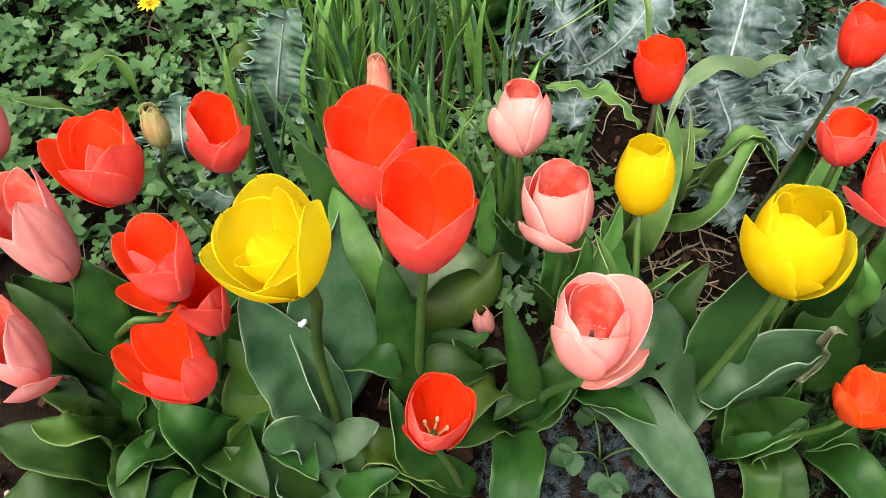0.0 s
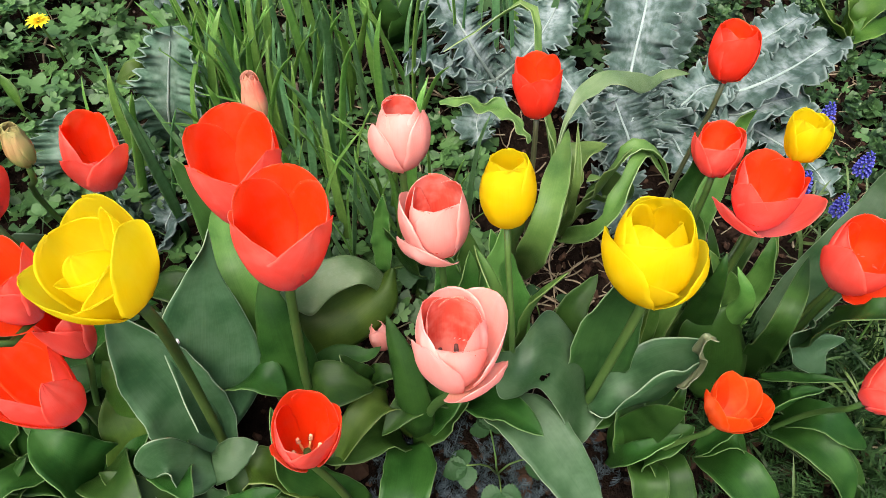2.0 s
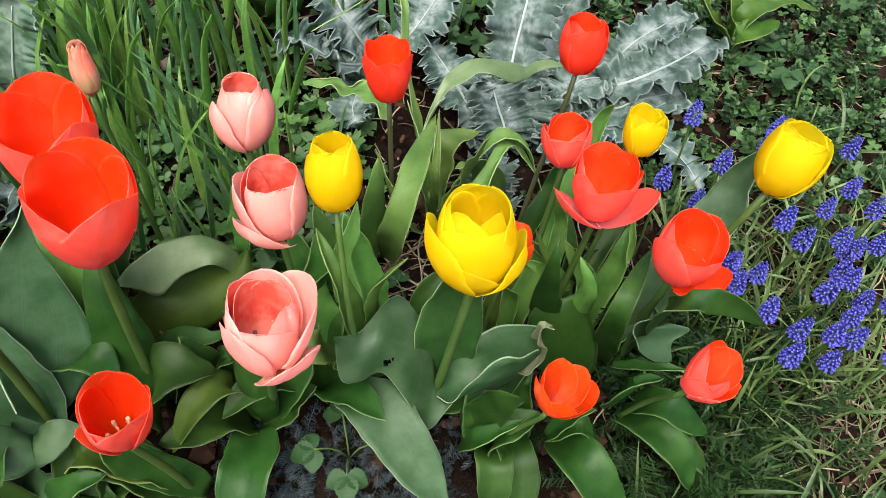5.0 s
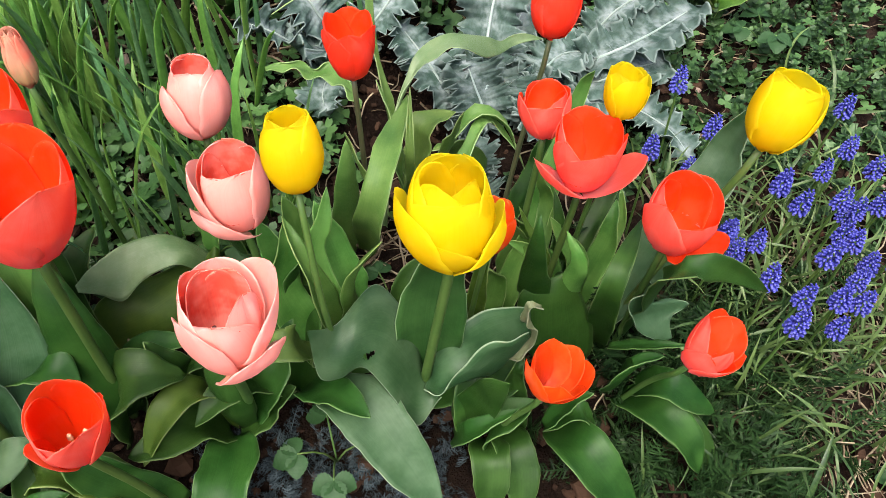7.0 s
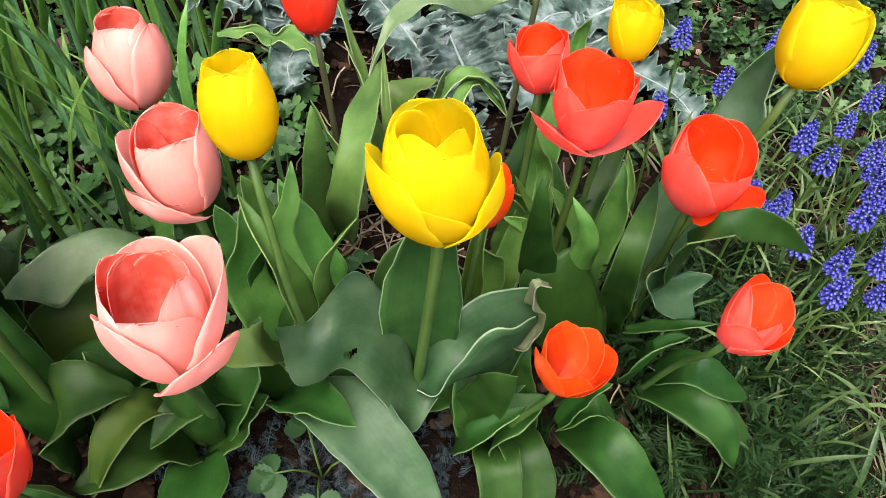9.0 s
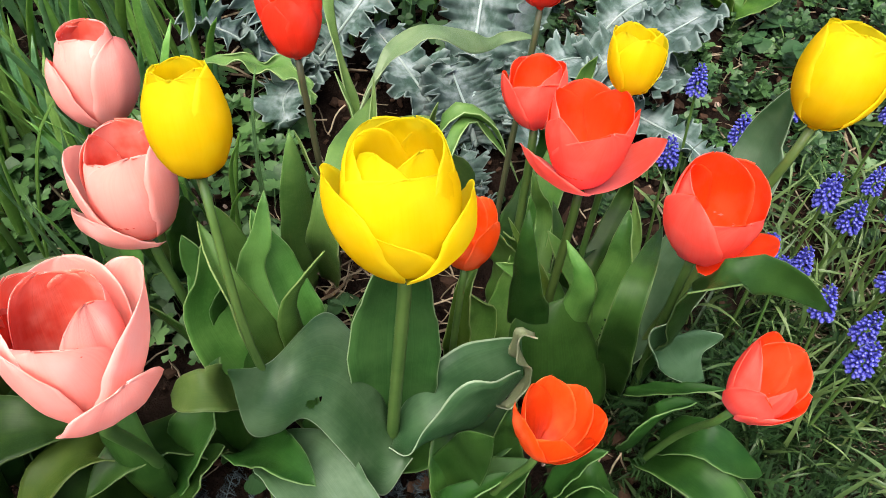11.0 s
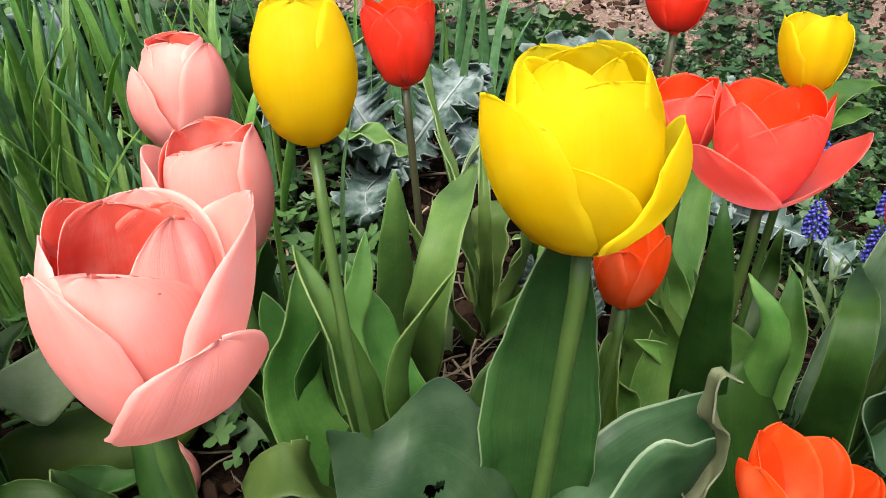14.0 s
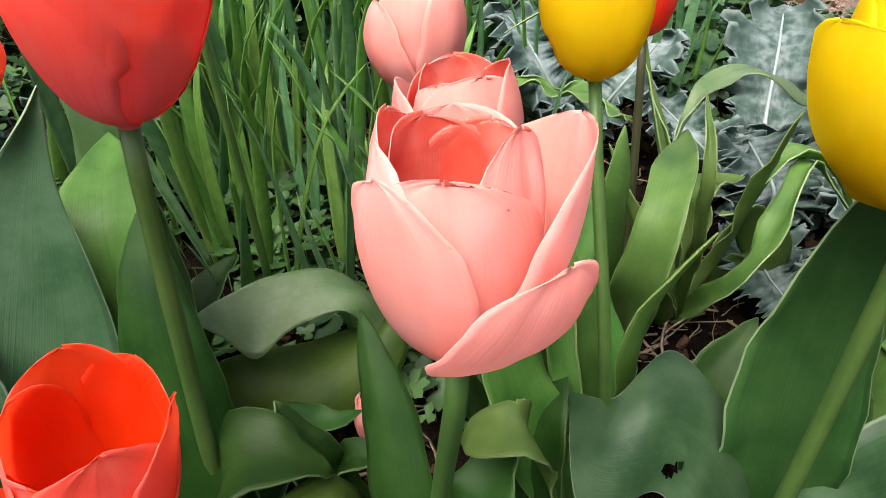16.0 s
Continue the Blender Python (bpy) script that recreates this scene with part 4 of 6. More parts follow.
loft_leaf(half_open_red, [(0.469, 0.400, 0.164), (0.477, 0.390, 0.152), (0.452, 0.385, 0.149), (0.454, 0.380, 0.128), (0.473, 0.378, 0.091), (0.497, 0.374, 0.074)], [(0.473, 0.402, 0.155), (0.479, 0.395, 0.132), (0.470, 0.390, 0.124), (0.477, 0.388, 0.102), (0.491, 0.382, 0.087), (0.501, 0.374, 0.073)], [(0.477, 0.404, 0.147), (0.491, 0.400, 0.114), (0.503, 0.402, 0.116), (0.530, 0.398, 0.108), (0.509, 0.388, 0.098), (0.513, 0.376, 0.074)], LEAF_GREY)
small_red = tulip('small half-open red tulip on a leaning stem', (0.460, 0.278, 0.201), (0.41, 0.04, 0.90), (0.461, 0.361, -0.043), 0.0509, 0.0211, 0.0240, RED_IN, RED_OUT, via=(0.464, 0.320, 0.089), thick=0.003, petals=[(300, 0.64, 1.0, 1.05, 0.9, 0.7), (225, 0.76, 1.0, 0.98, 0.72, 0.7), (258, 0.95, 0.95, 0.75, 0.5, 0.9), (336, 0.72, 1.1, 1.28, 0.85, 0.7), (90, 1.04, 0.95, 0.95, 1.15, 0.3), (30, 1.02, 0.97, 1.0, 1.05, 0.4), (150, 1.0, 0.95, 0.95, 1.0, 0.3)])
leaf(small_red, [(0.461, 0.361, -0.003), (0.448, 0.332, 0.085), (0.464, 0.337, 0.102), (0.482, 0.337, 0.109)], 0.043, LEAF_GREEN, fold=0.5, wave=0.0012)
leaf(small_red, [(0.466, 0.356, -0.013), (0.486, 0.311, 0.033), (0.512, 0.282, 0.022), (0.530, 0.255, -0.017)], 0.048, LEAF_GREEN, fold=0.35, wave=0.0012)
leaf(small_red, [(0.481, 0.361, -0.003), (0.494, 0.331, 0.055), (0.519, 0.316, 0.047), (0.556, 0.309, 0.018)], 0.041, LEAF_GREEN, fold=0.3, wave=0.0012)
leaf(small_red, [(0.451, 0.390, 0.045), (0.482, 0.365, 0.084), (0.519, 0.354, 0.094)], 0.014, LEAF_GREEN, fold=0.3, wave=0.0012)
leaf(small_red, [(0.491, 0.351, -0.023), (0.514, 0.301, 0.005), (0.541, 0.281, -0.014), (0.547, 0.263, -0.039)], 0.048, LEAF_GREEN, fold=0.35, wave=0.0012)
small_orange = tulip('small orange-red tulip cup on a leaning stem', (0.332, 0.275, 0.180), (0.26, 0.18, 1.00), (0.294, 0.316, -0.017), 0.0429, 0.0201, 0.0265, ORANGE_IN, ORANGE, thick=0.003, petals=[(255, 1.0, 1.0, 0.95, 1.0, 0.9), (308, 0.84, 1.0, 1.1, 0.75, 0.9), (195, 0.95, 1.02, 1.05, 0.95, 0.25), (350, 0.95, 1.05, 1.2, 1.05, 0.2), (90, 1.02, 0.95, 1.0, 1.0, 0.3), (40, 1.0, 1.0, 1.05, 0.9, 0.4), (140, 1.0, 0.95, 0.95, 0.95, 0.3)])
loft_leaf(small_orange, [(0.274, 0.330, -0.025), (0.262, 0.335, 0.050), (0.277, 0.325, 0.111), (0.287, 0.305, 0.164), (0.303, 0.285, 0.188)], [(0.272, 0.325, -0.016), (0.273, 0.322, 0.046), (0.287, 0.310, 0.100), (0.292, 0.295, 0.160), (0.303, 0.285, 0.187)], [(0.272, 0.320, -0.007), (0.286, 0.305, 0.043), (0.298, 0.295, 0.092), (0.303, 0.287, 0.154), (0.303, 0.285, 0.186)], LEAF_GREEN)
# low leaves take the darkest green, so shade near the ground is in their colour
leaf(small_orange, [(0.294, 0.316, 0.013), (0.286, 0.323, 0.056), (0.283, 0.340, 0.080), (0.295, 0.361, 0.091)], 0.048, LEAF_GREEN, fold=0.4, wave=0.0012)
leaf(small_orange, [(0.264, 0.316, 0.013), (0.271, 0.291, 0.073), (0.300, 0.293, 0.097), (0.323, 0.299, 0.104)], 0.026, LEAF_GREEN, fold=0.4, wave=0.0012)
leaf(small_orange, [(0.304, 0.316, 0.013), (0.300, 0.307, 0.060), (0.322, 0.307, 0.076), (0.345, 0.316, 0.083)], 0.048, LEAF_GREEN, fold=0.4, wave=0.0012)
leaf(small_orange, [(0.294, 0.306, 0.023), (0.294, 0.277, 0.046), (0.293, 0.256, 0.032), (0.287, 0.233, -0.001)], 0.041, LEAF_GREEN, fold=0.35, wave=0.0012)
leaf(small_orange, [(0.314, 0.316, 0.023), (0.320, 0.285, 0.042), (0.325, 0.258, 0.026), (0.323, 0.224, -0.010)], 0.041, LEAF_GREEN, fold=0.35, wave=0.0012)
leaf(small_orange, [(0.334, 0.316, 0.013), (0.327, 0.338, 0.080), (0.327, 0.338, 0.110), (0.336, 0.348, 0.120)], 0.026, LEAF_GREEN, fold=0.5, wave=0.0012)
leaf(small_orange, [(0.364, 0.316, 0.013), (0.388, 0.318, 0.064), (0.394, 0.314, 0.082), (0.405, 0.313, 0.090)], 0.024, LEAF_GREEN, fold=0.4, wave=0.0012)
leaf(small_orange, [(0.364, 0.316, 0.013), (0.393, 0.312, 0.052), (0.406, 0.310, 0.039), (0.420, 0.307, 0.015)], 0.026, LEAF_GREEN, fold=0.4, wave=0.0012)
leaf(small_orange, [(0.382, 0.320, -0.004), (0.391, 0.280, 0.036), (0.411, 0.250, 0.022), (0.449, 0.218, -0.027)], 0.054, LEAF_GREEN, fold=0.4, wave=0.0012)
small_yellow = tulip('small cup-shaped yellow tulip', (0.427, 0.474, 0.315), (0.10, 0.30, 1.00), (0.420, 0.500, -0.008), 0.0445, 0.0187, 0.0178, YELLOW, YELLOW, thick=0.003)
yellow_by_hyacinths = tulip('tall closed yellow tulip leaning over grape hyacinths', (0.545, 0.427, 0.311), (0.25, 0.20, 1.00), (0.450, 0.430, -0.027), 0.0673, 0.0284, 0.0227, YELLOW, YELLOW, petals=[(0, 0.95, 1.0, 1.1, 1.1, 0), (120, 1.0, 1.0, 0.95, 1.15, 0), (240, 1.0, 1.0, 0.9, 1.2, 0), (60, 1.0, 0.9, 0.85, 1.1, 0), (180, 1.0, 0.95, 0.9, 1.15, 0), (300, 0.92, 0.95, 0.9, 1.15, 0)])
leaf(yellow_by_hyacinths, [(0.460, 0.430, 0.050), (0.553, 0.484, 0.198), (0.574, 0.508, 0.232), (0.583, 0.507, 0.291)], 0.060, LEAF_GREY, fold=0.4)
leaf(small_yellow, [(0.420, 0.500, 0.000), (0.410, 0.490, 0.100), (0.400, 0.480, 0.160)], 0.036, LEAF_GREEN)
rear_red = tulip('closed red tulip on a dark stem', (0.384, 0.581, 0.328), (0.08, 0.25, 1.00), (0.360, 0.600, 0.023), 0.0562, 0.0232, 0.0186, RED_IN, VIVID_OUT, stem=STEM_DARK, thick=0.003)
red_behind = tulip('half-open red tulip behind a flaring one', (0.371, 0.513, 0.261), (0.00, 0.20, 1.00), (0.360, 0.510, 0.006), 0.0521, 0.0218, 0.0207, RED_IN, RED_OUT, petals=[(0, 1.0, 1.0, 1.0, 1.1, 0), (120, 1.0, 1.0, 0.95, 1.15, 0), (270, 0.85, 1.0, 0.95, 1.3, 0), (60, 1.0, 0.9, 0.95, 1.1, 0), (180, 0.9, 1.1, 1.3, 0.9, 0), (330, 0.95, 0.95, 0.9, 1.15, 0)])
leaf(red_behind, [(0.350, 0.510, 0.020), (0.355, 0.500, 0.120), (0.330, 0.490, 0.180)], 0.036, LEAF_FRESH)
leaf(red_behind, [(0.370, 0.510, 0.020), (0.443, 0.621, 0.210), (0.452, 0.615, 0.257)], 0.031, LEAF_FRESH, fold=0.4)
leaf(rear_red, [(0.370, 0.600, 0.020), (0.430, 0.651, 0.118), (0.404, 0.632, 0.180)], 0.031, LEAF_GREEN, fold=0.4)
orange_behind = tulip('small ragged orange tulip low behind a yellow one', (0.300, 0.408, 0.220), (0.10, 0.20, 1.00), (0.290, 0.430, 0.005), 0.0494, 0.0185, 0.0176, ORANGE, ORANGE, thick=0.003, petals=[(250, 0.8, 1.0, 0.9, 1.0, 0.5), (310, 0.95, 1.05, 1.15, 0.8, 0), (190, 0.9, 1.0, 1.0, 0.9, 0), (100, 1.05, 0.95, 0.8, 1.0, 0), (40, 1.0, 1.0, 1.1, 0.85, 0), (150, 0.85, 0.9, 0.8, 0.9, 0), (280, 0.6, 0.9, 0.5, 0.8, 0)])
leaf(orange_behind, [(0.300, 0.430, 0.000), (0.305, 0.436, 0.149), (0.322, 0.466, 0.159)], 0.024, LEAF_PALE, fold=0.6, wave=0.004)
leaf(orange_behind, [(0.310, 0.430, 0.000), (0.368, 0.491, 0.121), (0.348, 0.493, 0.165)], 0.034, LEAF_FRESH, fold=0.4)
leaf(orange_behind, [(0.300, 0.440, 0.000), (0.329, 0.465, 0.084), (0.309, 0.463, 0.128)], 0.034, LEAF_FRESH, fold=0.4)
red_bud = tulip('slim pink-tipped green tulip bud, still closed', (-0.081, 0.521, 0.355), (0.00, 0.20, 1.00), (-0.080, 0.540, 0.102), 0.0480, 0.0128, 0.0032, BUD, BUD, thick=0.003)
green_bud = tulip('greenish closed tulip bud', (-0.269, 0.458, 0.373), (0.02, 0.1, 1.00), (-0.235, 0.470, 0.120), 0.0400, 0.0128, 0.0040, BUD_GREEN, BUD_GREEN, thick=0.003, via=(-0.301, 0.490, 0.287))
low_bud = tulip('pale pink bud low among the leaves', (0.012, 0.440, 0.070), (-0.10, 0.10, 1.00), (0.020, 0.450, 0.058), 0.0420, 0.0140, 0.0060, PINK_OUT, PINK_OUT, thick=0.0025)
left_red_double = tulip('half-open red tulip with a drooping front petal', (-0.225, 0.309, 0.356), (-0.12, 0.15, 1.00), (-0.410, 0.409, 0.139), 0.0651, 0.0216, 0.0205, RED_IN, RED_OUT, via=(-0.246, 0.276, 0.374), thick=0.0031, petals=[(222, 0.5, 1.12, 1.75, 1.0, 0.1), (262, 0.76, 1.0, 0.95, 1.1, 0.3), (178, 0.98, 1.02, 1.12, 0.9, 0.3), (100, 1.04, 0.95, 0.95, 1.15, 0.1), (20, 0.95, 1.05, 1.22, 1.05, 0.1), (320, 0.8, 1.0, 1.05, 0.9, 0.3), (250, 0.9, 0.75, 0.7, 0.6, 0.4)])
left_red_open = tulip('open red tulip with exposed stamens beside a yellow one', (-0.223, 0.325, 0.279), (0.05, -0.04, 1.00), (-0.276, 0.331, 0.097), 0.0739, 0.0177, 0.0194, RED_IN, RED_OUT, thick=0.0031, open_centre=True)
left_red_star = tulip('red tulip with pointed petals spread like a star', (-0.240, 0.290, 0.234), (-0.29, 0.10, 1.00), (-0.283, 0.317, 0.095), 0.0843, 0.0255, 0.0317, RED_IN, RED_OUT, thick=0.0031, half=0.03, petals=[(233, 0.9, 1.05, 1.22, 0.66, 0.95), (281, 1.0, 1.0, 1.08, 0.55, 1.0), (327, 0.86, 1.05, 1.25, 0.7, 0.95), (185, 0.95, 1.05, 1.25, 0.9, 0.5), (75, 1.0, 0.95, 0.95, 0.9, 0.5), (130, 1.0, 0.97, 0.95, 0.9, 0.5), (20, 0.9, 1.0, 1.1, 0.8, 0.6)])
left_red_wide = tulip('wide-open red tulip with coral petals', (-0.312, 0.433, 0.332), (-0.10, 0.18, 1.00), (-0.248, 0.416, 0.107), 0.0744, 0.0296, 0.0337, RED_IN, RED_OUT, thick=0.0031, petals=[(185, 0.95, 1.05, 1.25, 1.0, 0.4), (255, 0.8, 1.02, 1.0, 1.15, 0.4), (322, 0.92, 1.0, 1.0, 0.95, 0.5), (298, 0.98, 0.9, 0.85, 0.5, 0.8), (90, 1.0, 0.95, 0.9, 1.2, 0.2), (35, 1.05, 1.0, 0.95, 1.0, 0.3), (140, 1.0, 0.95, 0.95, 1.0, 0.2)])
left_red_small = tulip('small red tulip with petals loosening to one side', (-0.246, 0.508, 0.291), (0.03, 0.20, 1.00), (-0.261, 0.538, 0.133), 0.0729, 0.0286, 0.0257, RED_IN, RED_OUT, thick=0.0031, petals=[(255, 0.7, 1.02, 0.9, 1.15, 0.5), (200, 1.0, 1.0, 0.72, 1.1, 0.4), (130, 1.08, 0.95, 0.6, 1.1, 0.5), (60, 1.0, 0.9, 0.7, 1.0, 0.3), (332, 0.75, 1.1, 1.28, 0.95, 0.5), (300, 0.6, 1.0, 1.0, 0.9, 0.4)])
pale_pink_upper = tulip('large pale pink tulip with orange-red inside', (-0.351, 0.364, 0.311), (-0.11, 0.13, 1.00), (-0.425, 0.410, 0.142), 0.1007, 0.0241, 0.0228, PINK_IN, PINK_OUT, petals=[(245, 0.78, 1.05, 1.0, 1.1, 0.5), (318, 0.98, 1.05, 1.1, 0.9, 0.8), (30, 1.08, 1.0, 1.08, 0.9, 0.8), (120, 1.0, 1.0, 1.0, 1.2, 0.3), (180, 1.0, 1.0, 1.15, 1.05, 0.4), (75, 1.02, 0.92, 0.92, 1.1, 0.3)])
pale_pink_lower = tulip('large pale pink tulip, its outer petal laid back', (-0.375, 0.288, 0.261), (-0.09, 0.14, 1.00), (-0.435, 0.340, 0.131), 0.0864, 0.0218, 0.0206, PINK_IN, PINK_OUT, petals=[(300, 0.46, 1.3, 1.8, 1.0, 0.4), (248, 0.76, 1.05, 1.0, 1.15, 0.4), (350, 1.02, 1.02, 1.1, 0.95, 0.8), (50, 1.08, 1.0, 1.0, 1.0, 0.5), (120, 1.0, 1.0, 1.0, 1.1, 0.3), (195, 0.98, 0.98, 1.1, 1.05, 0.5)])
pale_pink_far = tulip('pale pink half-open tulip among weeds', (-0.409, 0.439, 0.382), (-0.10, 0.12, 1.00), (-0.512, 0.516, 0.185), 0.0585, 0.0268, 0.0241, PINK_IN, PINK_OUT)
leaf(pale_pink_upper, [(-0.363, 0.309, 0.136), (-0.347, 0.332, 0.217), (-0.333, 0.350, 0.287), (-0.331, 0.368, 0.330)], 0.062, LEAF_GREEN, fold=0.3, face=-80)
leaf(pale_pink_upper, [(-0.357, 0.324, 0.137), (-0.378, 0.325, 0.222), (-0.399, 0.350, 0.271), (-0.418, 0.369, 0.299)], 0.060, LEAF_GREEN, fold=0.3, face=-100)
leaf(pale_pink_upper, [(-0.386, 0.333, 0.145), (-0.388, 0.329, 0.225), (-0.406, 0.318, 0.246), (-0.437, 0.310, 0.251)], 0.060, LEAF_GREEN, fold=0.3)
leaf(left_red_double, [(-0.319, 0.292, 0.124), (-0.313, 0.301, 0.184), (-0.313, 0.314, 0.227), (-0.312, 0.331, 0.260)], 0.060, LEAF_GREEN, fold=0.3, face=-80)
leaf(left_red_open, [(-0.245, 0.295, 0.099), (-0.215, 0.307, 0.165), (-0.211, 0.317, 0.216), (-0.226, 0.338, 0.243)], 0.066, LEAF_PALE, fold=0.3, face=-90)
leaf(left_red_open, [(-0.268, 0.346, 0.113), (-0.240, 0.362, 0.181), (-0.215, 0.372, 0.237)], 0.060, LEAF_GREEN, fold=0.3, face=-90)
leaf(left_red_wide, [(-0.230, 0.370, 0.060), (-0.393, 0.427, 0.234), (-0.424, 0.435, 0.272), (-0.438, 0.451, 0.298)], 0.060, LEAF_GREEN, fold=0.3, face=-110)
leaf(left_red_wide, [(-0.200, 0.380, 0.060), (-0.335, 0.458, 0.238), (-0.301, 0.466, 0.273)], 0.054, LEAF_GREY, fold=0.3, face=-90)
leaf(left_red_double, [(-0.344, 0.307, 0.132), (-0.317, 0.317, 0.198), (-0.301, 0.332, 0.257)], 0.042, LEAF_GREEN, fold=0.35)
leaf(left_red_star, [(-0.252, 0.279, 0.108), (-0.251, 0.264, 0.174), (-0.262, 0.266, 0.207), (-0.287, 0.288, 0.216)], 0.062, LEAF_GREEN, fold=0.35)
leaf(left_red_star, [(-0.284, 0.272, 0.113), (-0.293, 0.264, 0.163), (-0.318, 0.259, 0.177), (-0.296, 0.272, 0.195)], 0.036, LEAF_GREEN, fold=0.5, wave=0.005)
leaf(pale_pink_lower, [(-0.352, 0.279, 0.128), (-0.357, 0.253, 0.194), (-0.386, 0.252, 0.210), (-0.436, 0.265, 0.213)], 0.062, LEAF_GREEN, fold=0.3, wave=0.004)
leaf(pale_pink_lower, [(-0.369, 0.291, 0.144), (-0.356, 0.269, 0.207), (-0.374, 0.261, 0.219), (-0.396, 0.267, 0.225)], 0.048, LEAF_PALE, fold=0.3)
leaf(pale_pink_lower, [(-0.377, 0.256, 0.129), (-0.384, 0.227, 0.165), (-0.414, 0.211, 0.168), (-0.440, 0.202, 0.151)], 0.060, LEAF_GREEN, fold=0.3)
leaf(left_red_star, [(-0.294, 0.266, 0.114), (-0.291, 0.234, 0.147), (-0.294, 0.217, 0.144), (-0.302, 0.193, 0.122)], 0.060, LEAF_GREEN, fold=0.35)
leaf(yellow_left, [(-0.219, 0.287, 0.102), (-0.216, 0.296, 0.164), (-0.224, 0.314, 0.188), (-0.226, 0.331, 0.212)], 0.054, LEAF_PALE, fold=0.35)
leaf(yellow_left, [(-0.212, 0.270, 0.098), (-0.224, 0.251, 0.127), (-0.241, 0.239, 0.138), (-0.249, 0.261, 0.154)], 0.048, LEAF_GREEN, fold=0.5, wave=0.005)
leaf(yellow_left, [(-0.169, 0.265, 0.078), (-0.181, 0.240, 0.116), (-0.192, 0.238, 0.138), (-0.197, 0.255, 0.152)], 0.042, LEAF_GREY, fold=0.4, wave=0.005)
leaf(yellow_left, [(-0.178, 0.261, 0.089), (-0.138, 0.240, 0.107), (-0.107, 0.239, 0.090)], 0.042, LEAF_GREY, fold=0.4)
leaf(left_red_wide, [(-0.220, 0.380, 0.060), (-0.407, 0.384, 0.259), (-0.415, 0.375, 0.299)], 0.042, LEAF_GREEN, fold=0.4)
leaf(left_red_wide, [(-0.210, 0.380, 0.060), (-0.326, 0.426, 0.270), (-0.335, 0.421, 0.311)], 0.042, LEAF_GREY, fold=0.4)
leaf(low_open_red, [(-0.094, 0.274, 0.065), (-0.088, 0.237, 0.106), (-0.094, 0.214, 0.093)], 0.048, LEAF_GREEN, fold=0.4)
leaf(low_bud, [(-0.028, 0.358, 0.077), (0.011, 0.369, 0.131), (0.034, 0.366, 0.135)], 0.036, LEAF_GREEN, fold=0.4)
leaf(low_bud, [(0.010, 0.360, 0.069), (-0.007, 0.357, 0.142), (-0.023, 0.370, 0.178)], 0.042, LEAF_GREEN, fold=0.4)
sprout = new('tulip')
sprout.location = (-0.150, 0.370, 0.079)
tagged(sprout, 'flowerless young tulip of low broad green leaves', 'tulip', 'flowerless tulips')
leaf(sprout, [(-0.150, 0.370, 0.079), (-0.163, 0.400, 0.156), (-0.177, 0.433, 0.197), (-0.190, 0.463, 0.197)], 0.055, LEAF_GREEN, fold=0.35, wave=0.004)
leaf(sprout, [(-0.150, 0.370, 0.079), (-0.187, 0.363, 0.125), (-0.230, 0.355, 0.149), (-0.268, 0.348, 0.142)], 0.046, LEAF_GREEN, fold=0.35, wave=0.004)
leaf(sprout, [(-0.150, 0.370, 0.079), (-0.125, 0.358, 0.152), (-0.097, 0.344, 0.192), (-0.073, 0.332, 0.170)], 0.060, LEAF_GREEN, fold=0.35, wave=0.004)
sprout = new('tulip')
sprout.location = (-0.120, 0.440, 0.086)
tagged(sprout, 'flowerless young tulip of low broad green leaves', 'tulip', 'flowerless tulips')
leaf(sprout, [(-0.120, 0.440, 0.086), (-0.110, 0.462, 0.144), (-0.098, 0.488, 0.175), (-0.087, 0.510, 0.183)], 0.042, LEAF_GREEN, fold=0.35, wave=0.004)
leaf(sprout, [(-0.120, 0.440, 0.086), (-0.157, 0.445, 0.157), (-0.200, 0.452, 0.195), (-0.238, 0.457, 0.175)], 0.057, LEAF_GREEN, fold=0.35, wave=0.004)
leaf(sprout, [(-0.120, 0.440, 0.086), (-0.121, 0.407, 0.137), (-0.122, 0.369, 0.164), (-0.122, 0.337, 0.156)], 0.055, LEAF_GREEN, fold=0.35, wave=0.004)
sprout = new('tulip')
sprout.location = (-0.300, 0.380, 0.111)
tagged(sprout, 'flowerless young tulip of low broad green leaves', 'tulip', 'flowerless tulips')
leaf(sprout, [(-0.300, 0.380, 0.111), (-0.336, 0.392, 0.174), (-0.376, 0.406, 0.207), (-0.412, 0.418, 0.189)], 0.043, LEAF_GREEN, fold=0.35, wave=0.004)
leaf(sprout, [(-0.300, 0.380, 0.111), (-0.296, 0.348, 0.178), (-0.291, 0.312, 0.213), (-0.287, 0.281, 0.211)], 0.049, LEAF_GREEN, fold=0.35, wave=0.004)
leaf(sprout, [(-0.300, 0.380, 0.111), (-0.270, 0.394, 0.182), (-0.235, 0.410, 0.220), (-0.205, 0.424, 0.207)], 0.044, LEAF_GREEN, fold=0.35, wave=0.004)
sprout = new('tulip')
sprout.location = (-0.270, 0.300, 0.090)
tagged(sprout, 'flowerless young tulip of low broad green leaves', 'tulip', 'flowerless tulips')
leaf(sprout, [(-0.270, 0.300, 0.090), (-0.276, 0.334, 0.144), (-0.283, 0.372, 0.173), (-0.289, 0.406, 0.170)], 0.051, LEAF_GREEN, fold=0.35, wave=0.004)
leaf(sprout, [(-0.270, 0.300, 0.090), (-0.287, 0.276, 0.156), (-0.307, 0.248, 0.192), (-0.324, 0.224, 0.184)], 0.044, LEAF_GREEN, fold=0.35, wave=0.004)
